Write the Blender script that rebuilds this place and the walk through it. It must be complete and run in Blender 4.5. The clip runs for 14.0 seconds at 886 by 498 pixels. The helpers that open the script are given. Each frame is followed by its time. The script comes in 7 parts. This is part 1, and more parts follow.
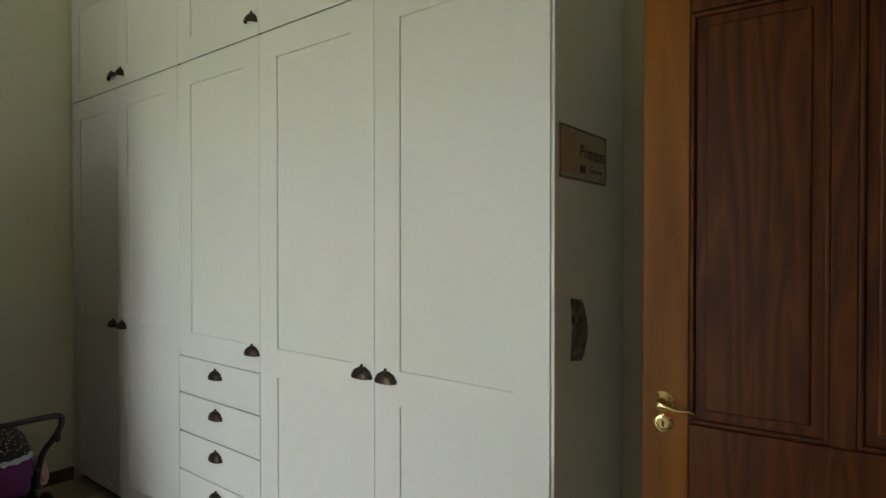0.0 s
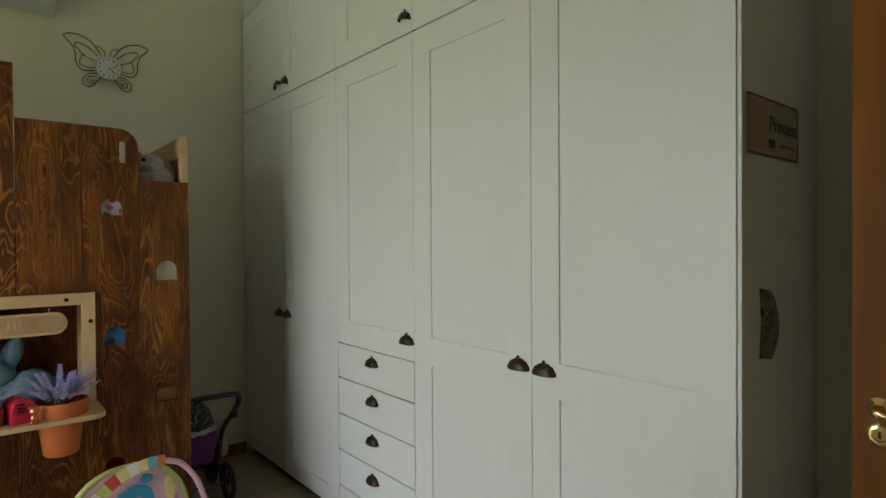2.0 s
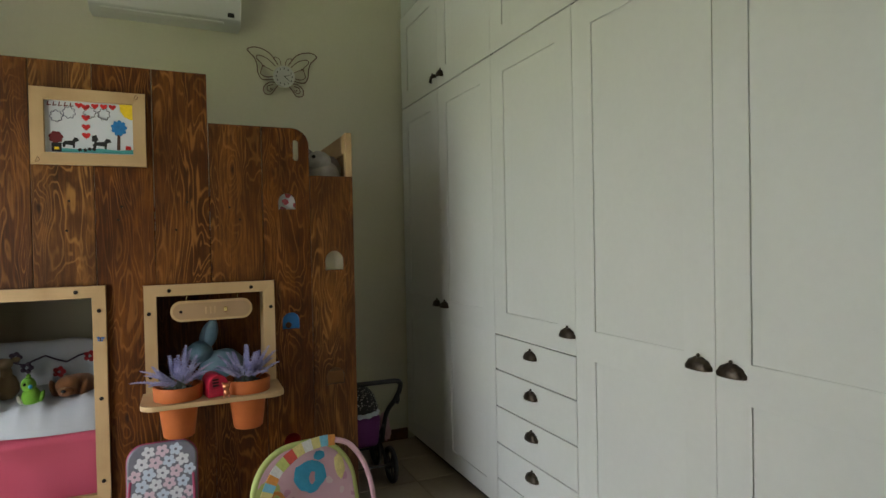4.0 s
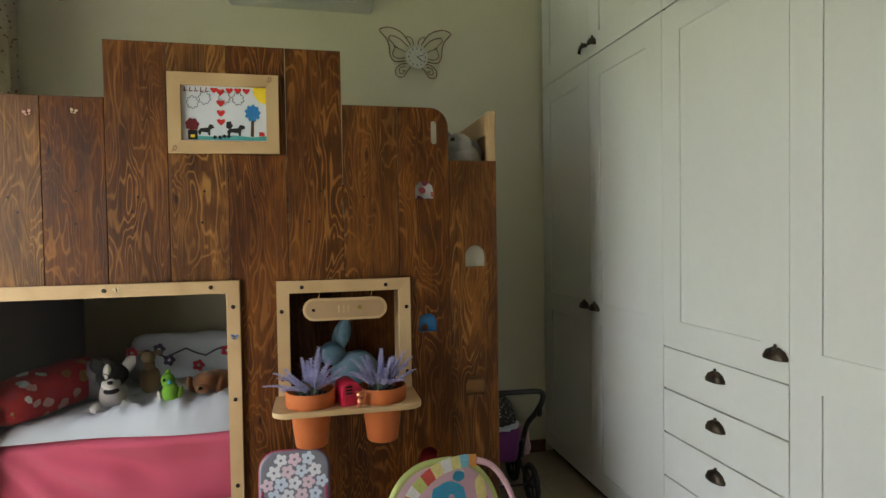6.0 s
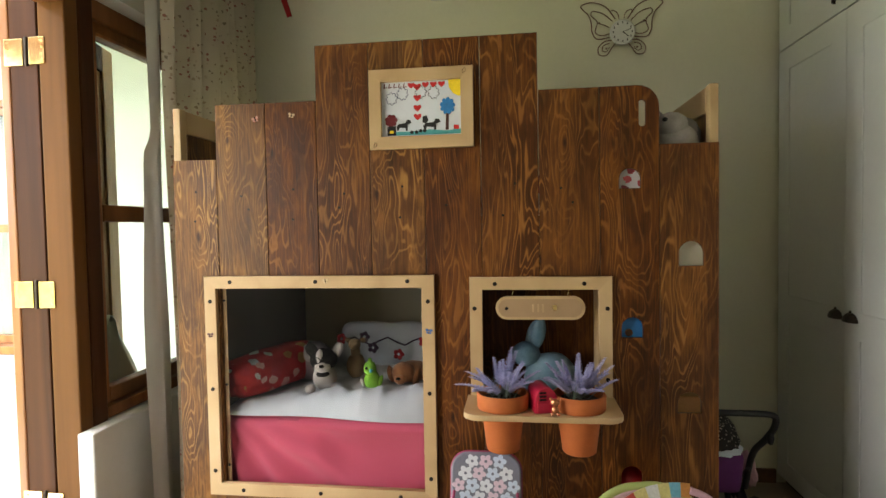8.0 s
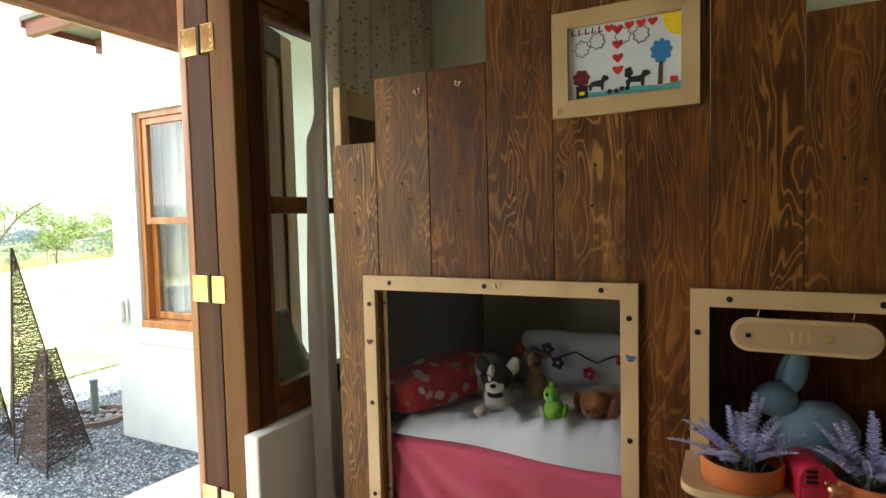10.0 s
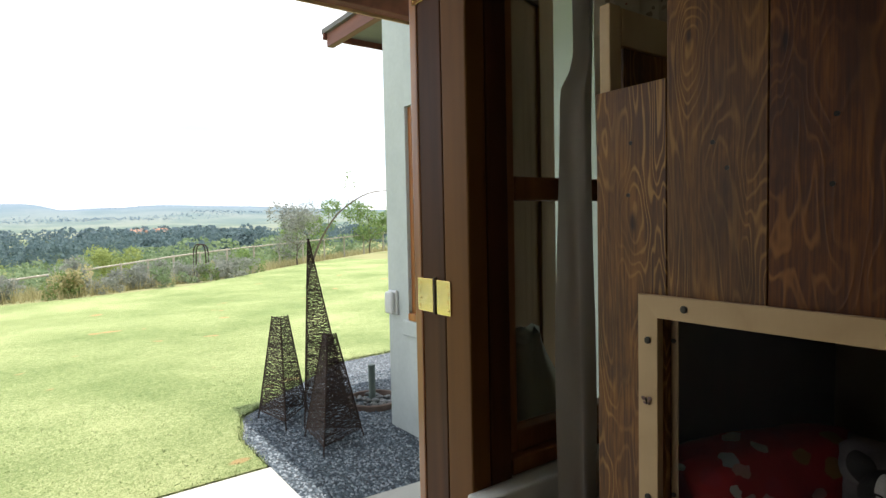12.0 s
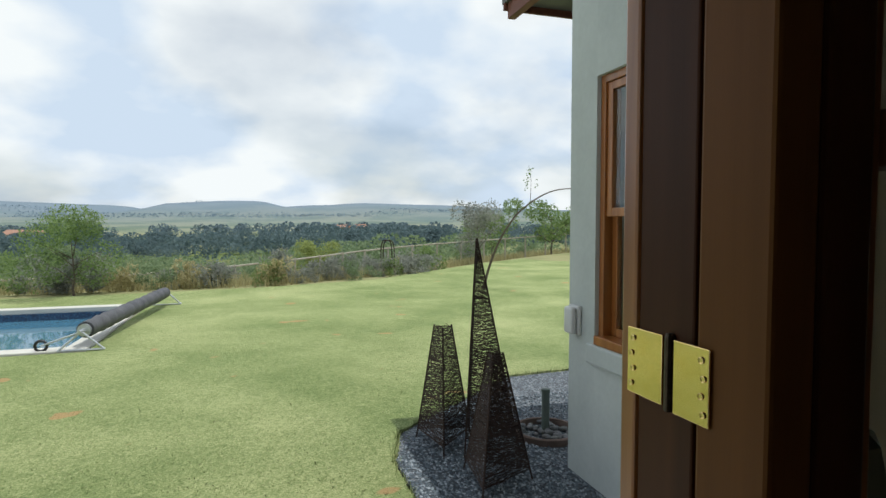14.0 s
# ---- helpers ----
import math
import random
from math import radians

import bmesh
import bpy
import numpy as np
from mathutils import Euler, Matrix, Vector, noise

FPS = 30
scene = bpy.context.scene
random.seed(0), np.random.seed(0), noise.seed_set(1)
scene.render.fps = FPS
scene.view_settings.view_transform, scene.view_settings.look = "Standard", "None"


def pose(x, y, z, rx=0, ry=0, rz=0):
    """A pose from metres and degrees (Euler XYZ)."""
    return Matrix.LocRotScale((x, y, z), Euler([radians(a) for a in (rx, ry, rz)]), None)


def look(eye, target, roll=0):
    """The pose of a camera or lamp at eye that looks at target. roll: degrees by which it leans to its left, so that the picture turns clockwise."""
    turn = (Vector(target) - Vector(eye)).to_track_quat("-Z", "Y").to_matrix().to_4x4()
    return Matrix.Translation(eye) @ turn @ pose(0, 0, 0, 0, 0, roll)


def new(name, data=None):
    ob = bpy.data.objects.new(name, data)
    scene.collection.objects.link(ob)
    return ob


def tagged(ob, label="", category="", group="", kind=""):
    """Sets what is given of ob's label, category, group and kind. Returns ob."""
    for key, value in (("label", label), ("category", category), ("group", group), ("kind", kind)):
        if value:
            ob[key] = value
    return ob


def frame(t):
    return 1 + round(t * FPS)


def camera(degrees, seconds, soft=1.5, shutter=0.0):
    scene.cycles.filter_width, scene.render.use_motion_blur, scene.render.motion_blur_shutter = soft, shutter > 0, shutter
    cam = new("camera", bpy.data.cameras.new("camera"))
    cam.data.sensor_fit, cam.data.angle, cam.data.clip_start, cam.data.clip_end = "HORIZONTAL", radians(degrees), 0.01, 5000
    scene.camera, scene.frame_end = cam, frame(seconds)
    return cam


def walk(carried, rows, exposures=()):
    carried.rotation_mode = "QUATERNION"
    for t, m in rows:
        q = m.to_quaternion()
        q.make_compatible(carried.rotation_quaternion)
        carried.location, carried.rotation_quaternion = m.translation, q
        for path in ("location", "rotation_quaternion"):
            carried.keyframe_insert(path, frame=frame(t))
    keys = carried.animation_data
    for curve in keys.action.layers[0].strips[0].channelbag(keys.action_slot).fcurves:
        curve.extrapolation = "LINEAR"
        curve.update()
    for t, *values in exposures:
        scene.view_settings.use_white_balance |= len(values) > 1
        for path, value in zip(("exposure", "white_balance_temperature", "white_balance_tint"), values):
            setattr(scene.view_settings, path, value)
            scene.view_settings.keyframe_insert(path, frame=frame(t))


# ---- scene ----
cam = camera(75.7, 14.0)
PATH = [
    (0, (0.08, -0.076, 1.36), (-1.142, 1.508, 1.337), 0.0),
    (0.5, (0.056, -0.085, 1.354), (-1.24, 1.437, 1.327), -0.1),
    (1, (0.027, -0.098, 1.346), (-1.349, 1.352, 1.317), -0.2),
    (1.5, (0.009, -0.104, 1.337), (-1.455, 1.259, 1.313), -0.3),
    (2, (-0.006, -0.108, 1.326), (-1.551, 1.161, 1.304), -0.4),
    (2.5, (-0.013, -0.109, 1.316), (-1.635, 1.062, 1.294), -0.5),
    (3, (-0.021, -0.097, 1.301), (-1.713, 0.969, 1.278), -0.6),
    (3.2, (-0.01, -0.071, 1.298), (-1.741, 0.932, 1.275), -0.8),
    (5.5, (-0.374, -0.095, 1.301), (-2.288, 0.482, 1.247), -0.8),
    (6, (-0.428, -0.088, 1.307), (-2.381, 0.339, 1.254), -0.9),
    (6.5, (-0.458, -0.074, 1.312), (-2.445, 0.148, 1.258), -0.9),
    (7, (-0.47, -0.06, 1.316), (-2.469, -0.028, 1.258), -0.9),
    (7.2, (-0.48, -0.068, 1.314), (-2.479, -0.092, 1.255), -0.9),
    (9.3, (-0.807, -0.07, 1.335), (-2.691, -0.735, 1.234), -1.3),
    (9.5, (-0.851, -0.086, 1.334), (-2.713, -0.81, 1.233), -1.3),
    (10, (-1.002, -0.148, 1.338), (-2.784, -1.049, 1.228), -1.4),
    (10.5, (-1.158, -0.205, 1.339), (-2.803, -1.338, 1.227), -1.6),
    (11, (-1.279, -0.263, 1.326), (-2.765, -1.596, 1.213), -1.6),
    (11.5, (-1.423, -0.396, 1.321), (-2.755, -1.885, 1.216), -1.5),
    (12, (-1.536, -0.512, 1.314), (-2.705, -2.132, 1.215), -1.2),
    (12.5, (-1.679, -0.663, 1.314), (-2.679, -2.393, 1.223), -0.7),
    (13, (-1.792, -0.805, 1.304), (-2.628, -2.62, 1.215), -0.2),
    (13.5, (-1.871, -1.007, 1.301), (-2.583, -2.874, 1.212), 0.0),
    (14, (-1.951, -1.219, 1.3), (-2.557, -3.123, 1.208), -0.0),
]
EXPOSURES = [(0.0, 2.74, 6500, 10), (3.0, 2.5, 6500, 10), (5.5, 2.66, 6500, 10), (6.5, 2.95, 6700, 11), (7.2, 3.08, 6900, 12), (9.3, 2.66, 6900, 12), (10.5, 2.05, 6700, 11),
             (11.5, 1.1, 6500, 10), (12.5, 0.48, 6450, 9), (13.3, 0.03, 6350, 8), (14.0, -0.24, 6250, 7)]
walk(cam, [(t, look(eye, target, roll)) for t, eye, target, roll in PATH], EXPOSURES)

# ---------------- world, sun, large lights ----------------
SUN_EL, SUN_ROT = radians(75), radians(282)
world = bpy.data.worlds.new("sky")
scene.world = world
world.use_nodes = True
wn, wl = world.node_tree.nodes, world.node_tree.links
wn.clear()
w_out, w_bg = wn.new("ShaderNodeOutputWorld"), wn.new("ShaderNodeBackground")
w_sky = wn.new("ShaderNodeTexSky")
w_sky.sky_type, w_sky.sun_disc, w_sky.sun_elevation, w_sky.sun_rotation = "NISHITA", False, SUN_EL, SUN_ROT
w_sky.air_density, w_sky.dust_density = 1.0, 1.5
# broken cloud as a level layer: the view direction divided by its height
w_co, w_sep = wn.new("ShaderNodeTexCoord"), wn.new("ShaderNodeSeparateXYZ")
wl.new(w_co.outputs["Generated"], w_sep.inputs[0])
w_up, w_add = wn.new("ShaderNodeMath"), wn.new("ShaderNodeMath")
w_up.operation, w_up.inputs[1].default_value = "MAXIMUM", 0.0
w_add.operation, w_add.inputs[1].default_value = "ADD", 0.42
wl.new(w_sep.outputs["Z"], w_up.inputs[0])
wl.new(w_up.outputs[0], w_add.inputs[0])
w_flat = wn.new("ShaderNodeVectorMath")
w_flat.operation = "DIVIDE"
w_lvl, w_den = wn.new("ShaderNodeCombineXYZ"), wn.new("ShaderNodeCombineXYZ")
wl.new(w_sep.outputs["X"], w_lvl.inputs[0])
wl.new(w_sep.outputs["Y"], w_lvl.inputs[1])
for k in range(3):
    wl.new(w_add.outputs[0], w_den.inputs[k])
wl.new(w_lvl.outputs[0], w_flat.inputs[0])
wl.new(w_den.outputs[0], w_flat.inputs[1])
w_map = wn.new("ShaderNodeMapping")
w_map.inputs["Location"].default_value = (4.3, 1.9, 0.4)
wl.new(w_flat.outputs[0], w_map.inputs["Vector"])
w_noise, w_ramp, w_mix = wn.new("ShaderNodeTexNoise"), wn.new("ShaderNodeValToRGB"), wn.new("ShaderNodeMixRGB")
w_noise.inputs["Scale"].default_value, w_noise.inputs["Detail"].default_value, w_noise.inputs["Roughness"].default_value = 1.9, 7, 0.46
w_ramp.color_ramp.elements[0].position, w_ramp.color_ramp.elements[1].position = 0.36, 0.54
w_ramp.color_ramp.elements[0].color = (0.60, 0.60, 0.60, 1)
w_n2, w_r2 = wn.new("ShaderNodeTexNoise"), wn.new("ShaderNodeValToRGB")
w_n2.inputs["Scale"].default_value, w_n2.inputs["Detail"].default_value, w_n2.inputs["Roughness"].default_value = 2.7, 7, 0.45
w_r2.color_ramp.elements[0].position, w_r2.color_ramp.elements[1].position = 0.40, 0.56
w_r2.color_ramp.elements[0].color, w_r2.color_ramp.elements[1].color = (7.0, 8.0, 9.3, 1), (10.2, 10.3, 10.2, 1)
wl.new(w_map.outputs[0], w_noise.inputs["Vector"])
wl.new(w_map.outputs[0], w_n2.inputs["Vector"])
wl.new(w_noise.outputs["Fac"], w_ramp.inputs[0])
wl.new(w_n2.outputs["Fac"], w_r2.inputs[0])
wl.new(w_ramp.outputs[0], w_mix.inputs[0])
wl.new(w_sky.outputs[0], w_mix.inputs[1])
wl.new(w_r2.outputs[0], w_mix.inputs[2])
wl.new(w_mix.outputs[0], w_bg.inputs["Color"])
w_bg.inputs["Strength"].default_value = 0.11
wl.new(w_bg.outputs[0], w_out.inputs[0])

sun = new("sun", bpy.data.lights.new("sun", "SUN"))
sun.data.energy, sun.data.angle, sun.data.color = 3.6, radians(0.6), (1.0, 0.95, 0.87)
sun_dir = Vector((math.sin(SUN_ROT) * math.cos(SUN_EL), math.cos(SUN_ROT) * math.cos(SUN_EL), math.sin(SUN_EL)))
sun.matrix_world = look(sun_dir * 60, (0, 0, 0))

# added area lamp standing in for sky light through the wide door opening
for nm, px, py, pz, sx, sz, en in (("opening_daylight", -1.22, -1.655, 1.0, 0.42, 1.8, 1.4),):
    lamp = new(nm, bpy.data.lights.new(nm, "AREA"))
    lamp.data.shape, lamp.data.size, lamp.data.size_y, lamp.data.energy, lamp.data.color = "RECTANGLE", sx, sz, en, (1.0, 0.955, 0.96)
    lamp.matrix_world = look((px, py, pz), (px, py + 1, pz))


# ---------------- helpers ----------------
def part(name, bm, material, parent=None, label=""):
    """One mesh object out of a bmesh, under a thing or under a part."""
    if isinstance(bm, bpy.types.Mesh):
        me = bm
    else:
        me = bpy.data.meshes.new(name)
        bmesh.ops.recalc_face_normals(bm, faces=bm.faces)
        bm.to_mesh(me)
        bm.free()
    me.name = name
    if material and not me.materials:
        me.materials.append(material)
    ob = new(name, me)
    if parent is not None:
        ob.parent = parent
        ob.matrix_parent_inverse = world_of(parent).inverted()
    if label:
        tagged(ob, label)
    return ob


def world_of(ob):
    m = ob.matrix_basis.copy()
    if ob.parent:
        m = world_of(ob.parent) @ ob.matrix_parent_inverse @ m
    return m


def thing(name, x, y, z, label, category, group="", kind=""):
    root = new(name)
    root.empty_display_size = 0.05
    root.location = (x, y, z)
    return tagged(root, label, category, group, kind)


def box(bm, x0, x1, y0, y1, z0, z1, r=0.0, seg=2):
    """A box, its edges rounded by r."""
    g = bmesh.ops.create_cube(bm, size=1)
    vs = g["verts"]
    bmesh.ops.scale(bm, vec=(x1 - x0, y1 - y0, z1 - z0), verts=vs)
    bmesh.ops.translate(bm, vec=((x0 + x1) / 2, (y0 + y1) / 2, (z0 + z1) / 2), verts=vs)
    if r > 0:
        es = list({e for v in vs for e in v.link_edges})
        bmesh.ops.bevel(bm, geom=es, offset=r, segments=seg, profile=0.5, affect="EDGES")
    return bm


def bx(*a, **k):
    return box(bmesh.new(), *a, **k)


def smooth(ob, angle=40):
    me = ob.data
    me.polygons.foreach_set("use_smooth", [True] * len(me.polygons))
    me.set_sharp_from_angle(angle=radians(angle))
    return ob


def lathe(bm, profile, at, n=28, axis=None, cap=True):
    """Revolve (radius, height) pairs round the z axis through at."""
    rings = []
    for r, h in profile:
        rings.append([bm.verts.new(((r * math.cos(2 * math.pi * i / n)), (r * math.sin(2 * math.pi * i / n)), h)) for i in range(n)])
    for a, b in zip(rings, rings[1:]):
        for i in range(n):
            bm.faces.new((a[i], a[(i + 1) % n], b[(i + 1) % n], b[i]))
    if cap:
        bm.faces.new(rings[0][::-1])
        bm.faces.new(rings[-1])
    m = Matrix.Translation(at) @ (axis if axis is not None else Matrix.Identity(4))
    bmesh.ops.transform(bm, matrix=m, verts=[v for ring in rings for v in ring])
    return bm


def tube(bm, pts, r, n=8, closed=False):
    """A round bar along points; r is a number or one for each point."""
    pts = [Vector(p) for p in pts]
    rs = r if isinstance(r, (list, tuple)) else [r] * len(pts)
    rings, side = [], None
    for i, p in enumerate(pts):
        if closed:
            d = (pts[(i + 1) % len(pts)] - pts[i - 1]).normalized()
        else:
            d = (pts[min(i + 1, len(pts) - 1)] - pts[max(i - 1, 0)]).normalized()
        ref = side if side is not None else (Vector((0, 0, 1)) if abs(d.z) < 0.9 else Vector((1, 0, 0)))
        u = (ref - d * ref.dot(d)).normalized()
        side = u
        v = d.cross(u)
        rings.append([bm.verts.new(p + rs[i] * (u * math.cos(2 * math.pi * k / n) + v * math.sin(2 * math.pi * k / n))) for k in range(n)])
    pairs = list(zip(rings, rings[1:])) + ([(rings[-1], rings[0])] if closed else [])
    for a, b in pairs:
        for k in range(n):
            bm.faces.new((a[k], a[(k + 1) % n], b[(k + 1) % n], b[k]))
    if not closed:
        bm.faces.new(rings[0][::-1])
        bm.faces.new(rings[-1])
    return bm


def bar(*a, **k):
    return tube(bmesh.new(), *a, **k)


def blob(bm, at, size, rot=(0, 0, 0), sub=3, lump=0.0, seed=0.0, freq=3.0):
    g = bmesh.ops.create_icosphere(bm, subdivisions=sub, radius=1)
    m = Matrix.Translation(at) @ Euler([radians(a) for a in rot]).to_matrix().to_4x4() @ Matrix.Diagonal((*size, 1))
    for v in g["verts"]:
        if lump:
            v.co *= 1 + lump * noise.noise(v.co * freq + Vector((seed, seed * 2, 0)))
    bmesh.ops.transform(bm, matrix=m, verts=g["verts"])
    return bm


def plate(name, loops, depth, m, bevel=0.0):
    """A flat piece: outline and holes (2D loops), thickness depth, placed by m (its z is the thickness)."""
    cu = bpy.data.curves.new(name, "CURVE")
    cu.dimensions, cu.fill_mode = "2D", "BOTH"
    for lp in loops:
        sp = cu.splines.new("POLY")
        sp.points.add(len(lp) - 1)
        for p, (a, b) in zip(sp.points, lp):
            p.co = (a, b, 0, 1)
        sp.use_cyclic_u = True
    cu.extrude = depth / 2 - bevel
    cu.bevel_depth, cu.bevel_resolution = bevel, 1
    ob = bpy.data.objects.new(name, cu)
    me = bpy.data.meshes.new_from_object(ob)
    bpy.data.objects.remove(ob)
    bpy.data.curves.remove(cu)
    me.transform(m)
    return me


def rounded(x0, x1, y0, y1, r, n=6):
    """A rectangle's loop with round corners; r is one radius or four (from the low corner round)."""
    rs = r if isinstance(r, (list, tuple)) else [r] * 4
    out = []
    for (cx, cy, sx, sy, a0), q in zip(((x0, y0, 1, 1, 180), (x1, y0, -1, 1, 270), (x1, y1, -1, -1, 0), (x0, y1, 1, -1, 90)), rs):
        if q <= 0:
            out.append((cx, cy))
            continue
        for k in range(n + 1):
            a = radians(a0 + 90 * k / n)
            out.append((cx + sx * q + q * math.cos(a), cy + sy * q + q * math.sin(a)))
    return out


# world frame for pieces standing in a plane that faces +x: (u, v) -> (y, z)
def facing_x(x):
    return Matrix(((0, 0, 1, x), (1, 0, 0, 0), (0, 1, 0, 0), (0, 0, 0, 1)))


def facing_south(y):
    """(u, v) -> (x, z), thickness along -y."""
    return Matrix(((1, 0, 0, 0), (0, 0, -1, y), (0, 1, 0, 0), (0, 0, 0, 1)))


# ---------------- materials ----------------
def material(name):
    m = bpy.data.materials.new(name)
    m.use_nodes = True
    nt = m.node_tree
    return m, nt, nt.nodes["Principled BSDF"]


def node(nt, kind, **inputs):
    n = nt.nodes.new(kind)
    for k, v in inputs.items():
        n.inputs[k.replace("_", " ")].default_value = v
    return n


def ramp(nt, fac, stops):
    r = nt.nodes.new("ShaderNodeValToRGB")
    e = r.color_ramp.elements
    while len(e) < len(stops):
        e.new(0.5)
    for el, (p, c) in zip(e, stops):
        el.position, el.color = p, (*c, 1)
    nt.links.new(fac, r.inputs[0])
    return r.outputs[0]


def coords(nt, scale=(1, 1, 1), shift=True):
    """Object coordinates in metres, moved at random from object to object."""
    co, mp = nt.nodes.new("ShaderNodeTexCoord"), nt.nodes.new("ShaderNodeMapping")
    mp.inputs["Scale"].default_value = scale
    nt.links.new(co.outputs["Object"], mp.inputs["Vector"])
    if shift:
        info, mul = nt.nodes.new("ShaderNodeObjectInfo"), nt.nodes.new("ShaderNodeVectorMath")
        mul.operation = "SCALE"
        mul.inputs[0].default_value = (37, 23, 11)
        nt.links.new(info.outputs["Random"], mul.inputs["Scale"])
        nt.links.new(mul.outputs[0], mp.inputs["Location"])
    return mp.outputs[0]


def bump(nt, bsdf, height, strength=0.3, distance=0.002):
    b = node(nt, "ShaderNodeBump", Strength=strength, Distance=distance)
    nt.links.new(height, b.inputs["Height"])
    nt.links.new(b.outputs[0], bsdf.inputs["Normal"])


def surface(name, a, b, scale=6.0, rough=0.6, metal=0.0, relief=0.2, fine=120.0, stretch=(1, 1, 1), depth=0.001, spec=None, sheen=0.0):
    """Colour drifting between a and b at two scales, with fine relief."""
    m, nt, s = material(name)
    v = coords(nt, stretch)
    n1 = node(nt, "ShaderNodeTexNoise", Scale=scale, Detail=6.0, Roughness=0.6)
    n2 = node(nt, "ShaderNodeTexNoise", Scale=fine, Detail=3.0)
    nt.links.new(v, n1.inputs["Vector"])
    nt.links.new(v, n2.inputs["Vector"])
    mx = nt.nodes.new("ShaderNodeMath")
    mx.operation = "MULTIPLY_ADD"
    mx.inputs[1].default_value = 0.35
    nt.links.new(n2.outputs["Fac"], mx.inputs[0])
    nt.links.new(n1.outputs["Fac"], mx.inputs[2])
    nt.links.new(ramp(nt, mx.outputs[0], [(0.45, a), (0.9, b)]), s.inputs["Base Color"])
    rr = node(nt, "ShaderNodeMapRange")
    rr.inputs["To Min"].default_value, rr.inputs["To Max"].default_value = max(rough - 0.1, 0.02), min(rough + 0.1, 1)
    nt.links.new(n1.outputs["Fac"], rr.inputs["Value"])
    nt.links.new(rr.outputs[0], s.inputs["Roughness"])
    s.inputs["Metallic"].default_value = metal
    if spec is not None:
        s.inputs["Specular IOR Level"].default_value = spec
    if sheen:
        s.inputs["Sheen Weight"].default_value = sheen
    if relief:
        bump(nt, s, n2.outputs["Fac"], relief, depth)
    return m


def grain(name, stops, stretch=(5, 5, 0.7), rings=9.0, rough=0.55, fibre=0.35, relief=0.25, coat=0.0, lines=False, detail=2.5, distort=0.25, vary=0.0, spec=0.5):
    """Wood: contour lines of a drawn-out noise, like rotary-cut veneer, with fibres along z (or as stretched)."""
    m, nt, s = material(name)
    v = coords(nt, stretch)
    n0 = node(nt, "ShaderNodeTexNoise", Scale=1.0, Detail=detail, Roughness=0.45, Distortion=distort)
    nt.links.new(v, n0.inputs["Vector"])
    mul = nt.nodes.new("ShaderNodeMath")
    mul.operation, mul.inputs[1].default_value = "MULTIPLY", rings
    fr = nt.nodes.new("ShaderNodeMath")
    fr.operation, fr.inputs[1].default_value = "PINGPONG", 1.0
    field = n0.outputs["Fac"]
    if lines:
        # knots: the lines close in rings round scattered points
        kv = coords(nt, (3.4, 3.4, 2.0))
        vo = node(nt, "ShaderNodeTexVoronoi", Scale=1.0, Randomness=1.0)
        nt.links.new(kv, vo.inputs["Vector"])
        kr = node(nt, "ShaderNodeMapRange")
        kr.interpolation_type = "SMOOTHSTEP"
        for k, q in (("From Min", 0.0), ("From Max", 0.34), ("To Min", 0.30), ("To Max", 0.0)):
            kr.inputs[k].default_value = q
        nt.links.new(vo.outputs["Distance"], kr.inputs["Value"])
        ad = nt.nodes.new("ShaderNodeMath")
        nt.links.new(field, ad.inputs[0])
        nt.links.new(kr.outputs[0], ad.inputs[1])
        field = ad.outputs[0]
    nt.links.new(field, mul.inputs[0])
    nt.links.new(mul.outputs[0], fr.inputs[0])
    vf = node(nt, "ShaderNodeVectorMath")
    vf.operation = "MULTIPLY"
    vf.inputs[1].default_value = (22, 22, 5)
    nt.links.new(v, vf.inputs[0])
    n1 = node(nt, "ShaderNodeTexNoise", Scale=2.2, Detail=4.0, Roughness=0.65)
    nt.links.new(vf.outputs[0], n1.inputs["Vector"])
    n2 = node(nt, "ShaderNodeTexNoise", Scale=0.8, Detail=2.0)
    nt.links.new(v, n2.inputs["Vector"])
    mix = nt.nodes.new("ShaderNodeMath")
    mix.operation, mix.inputs[1].default_value = "MULTIPLY_ADD", fibre
    nt.links.new(n1.outputs["Fac"], mix.inputs[0])
    if lines:
        ln = node(nt, "ShaderNodeMapRange")
        ln.interpolation_type = "SMOOTHSTEP"
        for k, q in (("From Min", 0.35), ("From Max", 1.05), ("To Min", 0.25), ("To Max", 0.85)):
            ln.inputs[k].default_value = q
        nt.links.new(fr.outputs[0], ln.inputs["Value"])
        nt.links.new(ln.outputs[0], mix.inputs[2])
    else:
        nt.links.new(fr.outputs[0], mix.inputs[2])
    m2 = nt.nodes.new("ShaderNodeMath")
    m2.operation, m2.inputs[1].default_value = "MULTIPLY_ADD", 1.2 if lines else 0.7
    nt.links.new(n2.outputs["Fac"], m2.inputs[0])
    nt.links.new(mix.outputs[0], m2.inputs[2])
    sc = nt.nodes.new("ShaderNodeMath")
    sc.operation, sc.inputs[1].default_value = "MULTIPLY", 0.415 if lines else 0.5
    nt.links.new(m2.outputs[0], sc.inputs[0])
    tone = ramp(nt, sc.outputs[0], stops)
    if lines:
        dk = nt.nodes.new("ShaderNodeMixRGB")
        dk.blend_type = "MULTIPLY"
        dk.inputs[0].default_value = 1.0
        nt.links.new(tone, dk.inputs[1])
        nt.links.new(ramp(nt, vo.outputs["Distance"], [(0.035, (0.22, 0.16, 0.12)), (0.075, (1, 1, 1))]), dk.inputs[2])
        tone = dk.outputs[0]
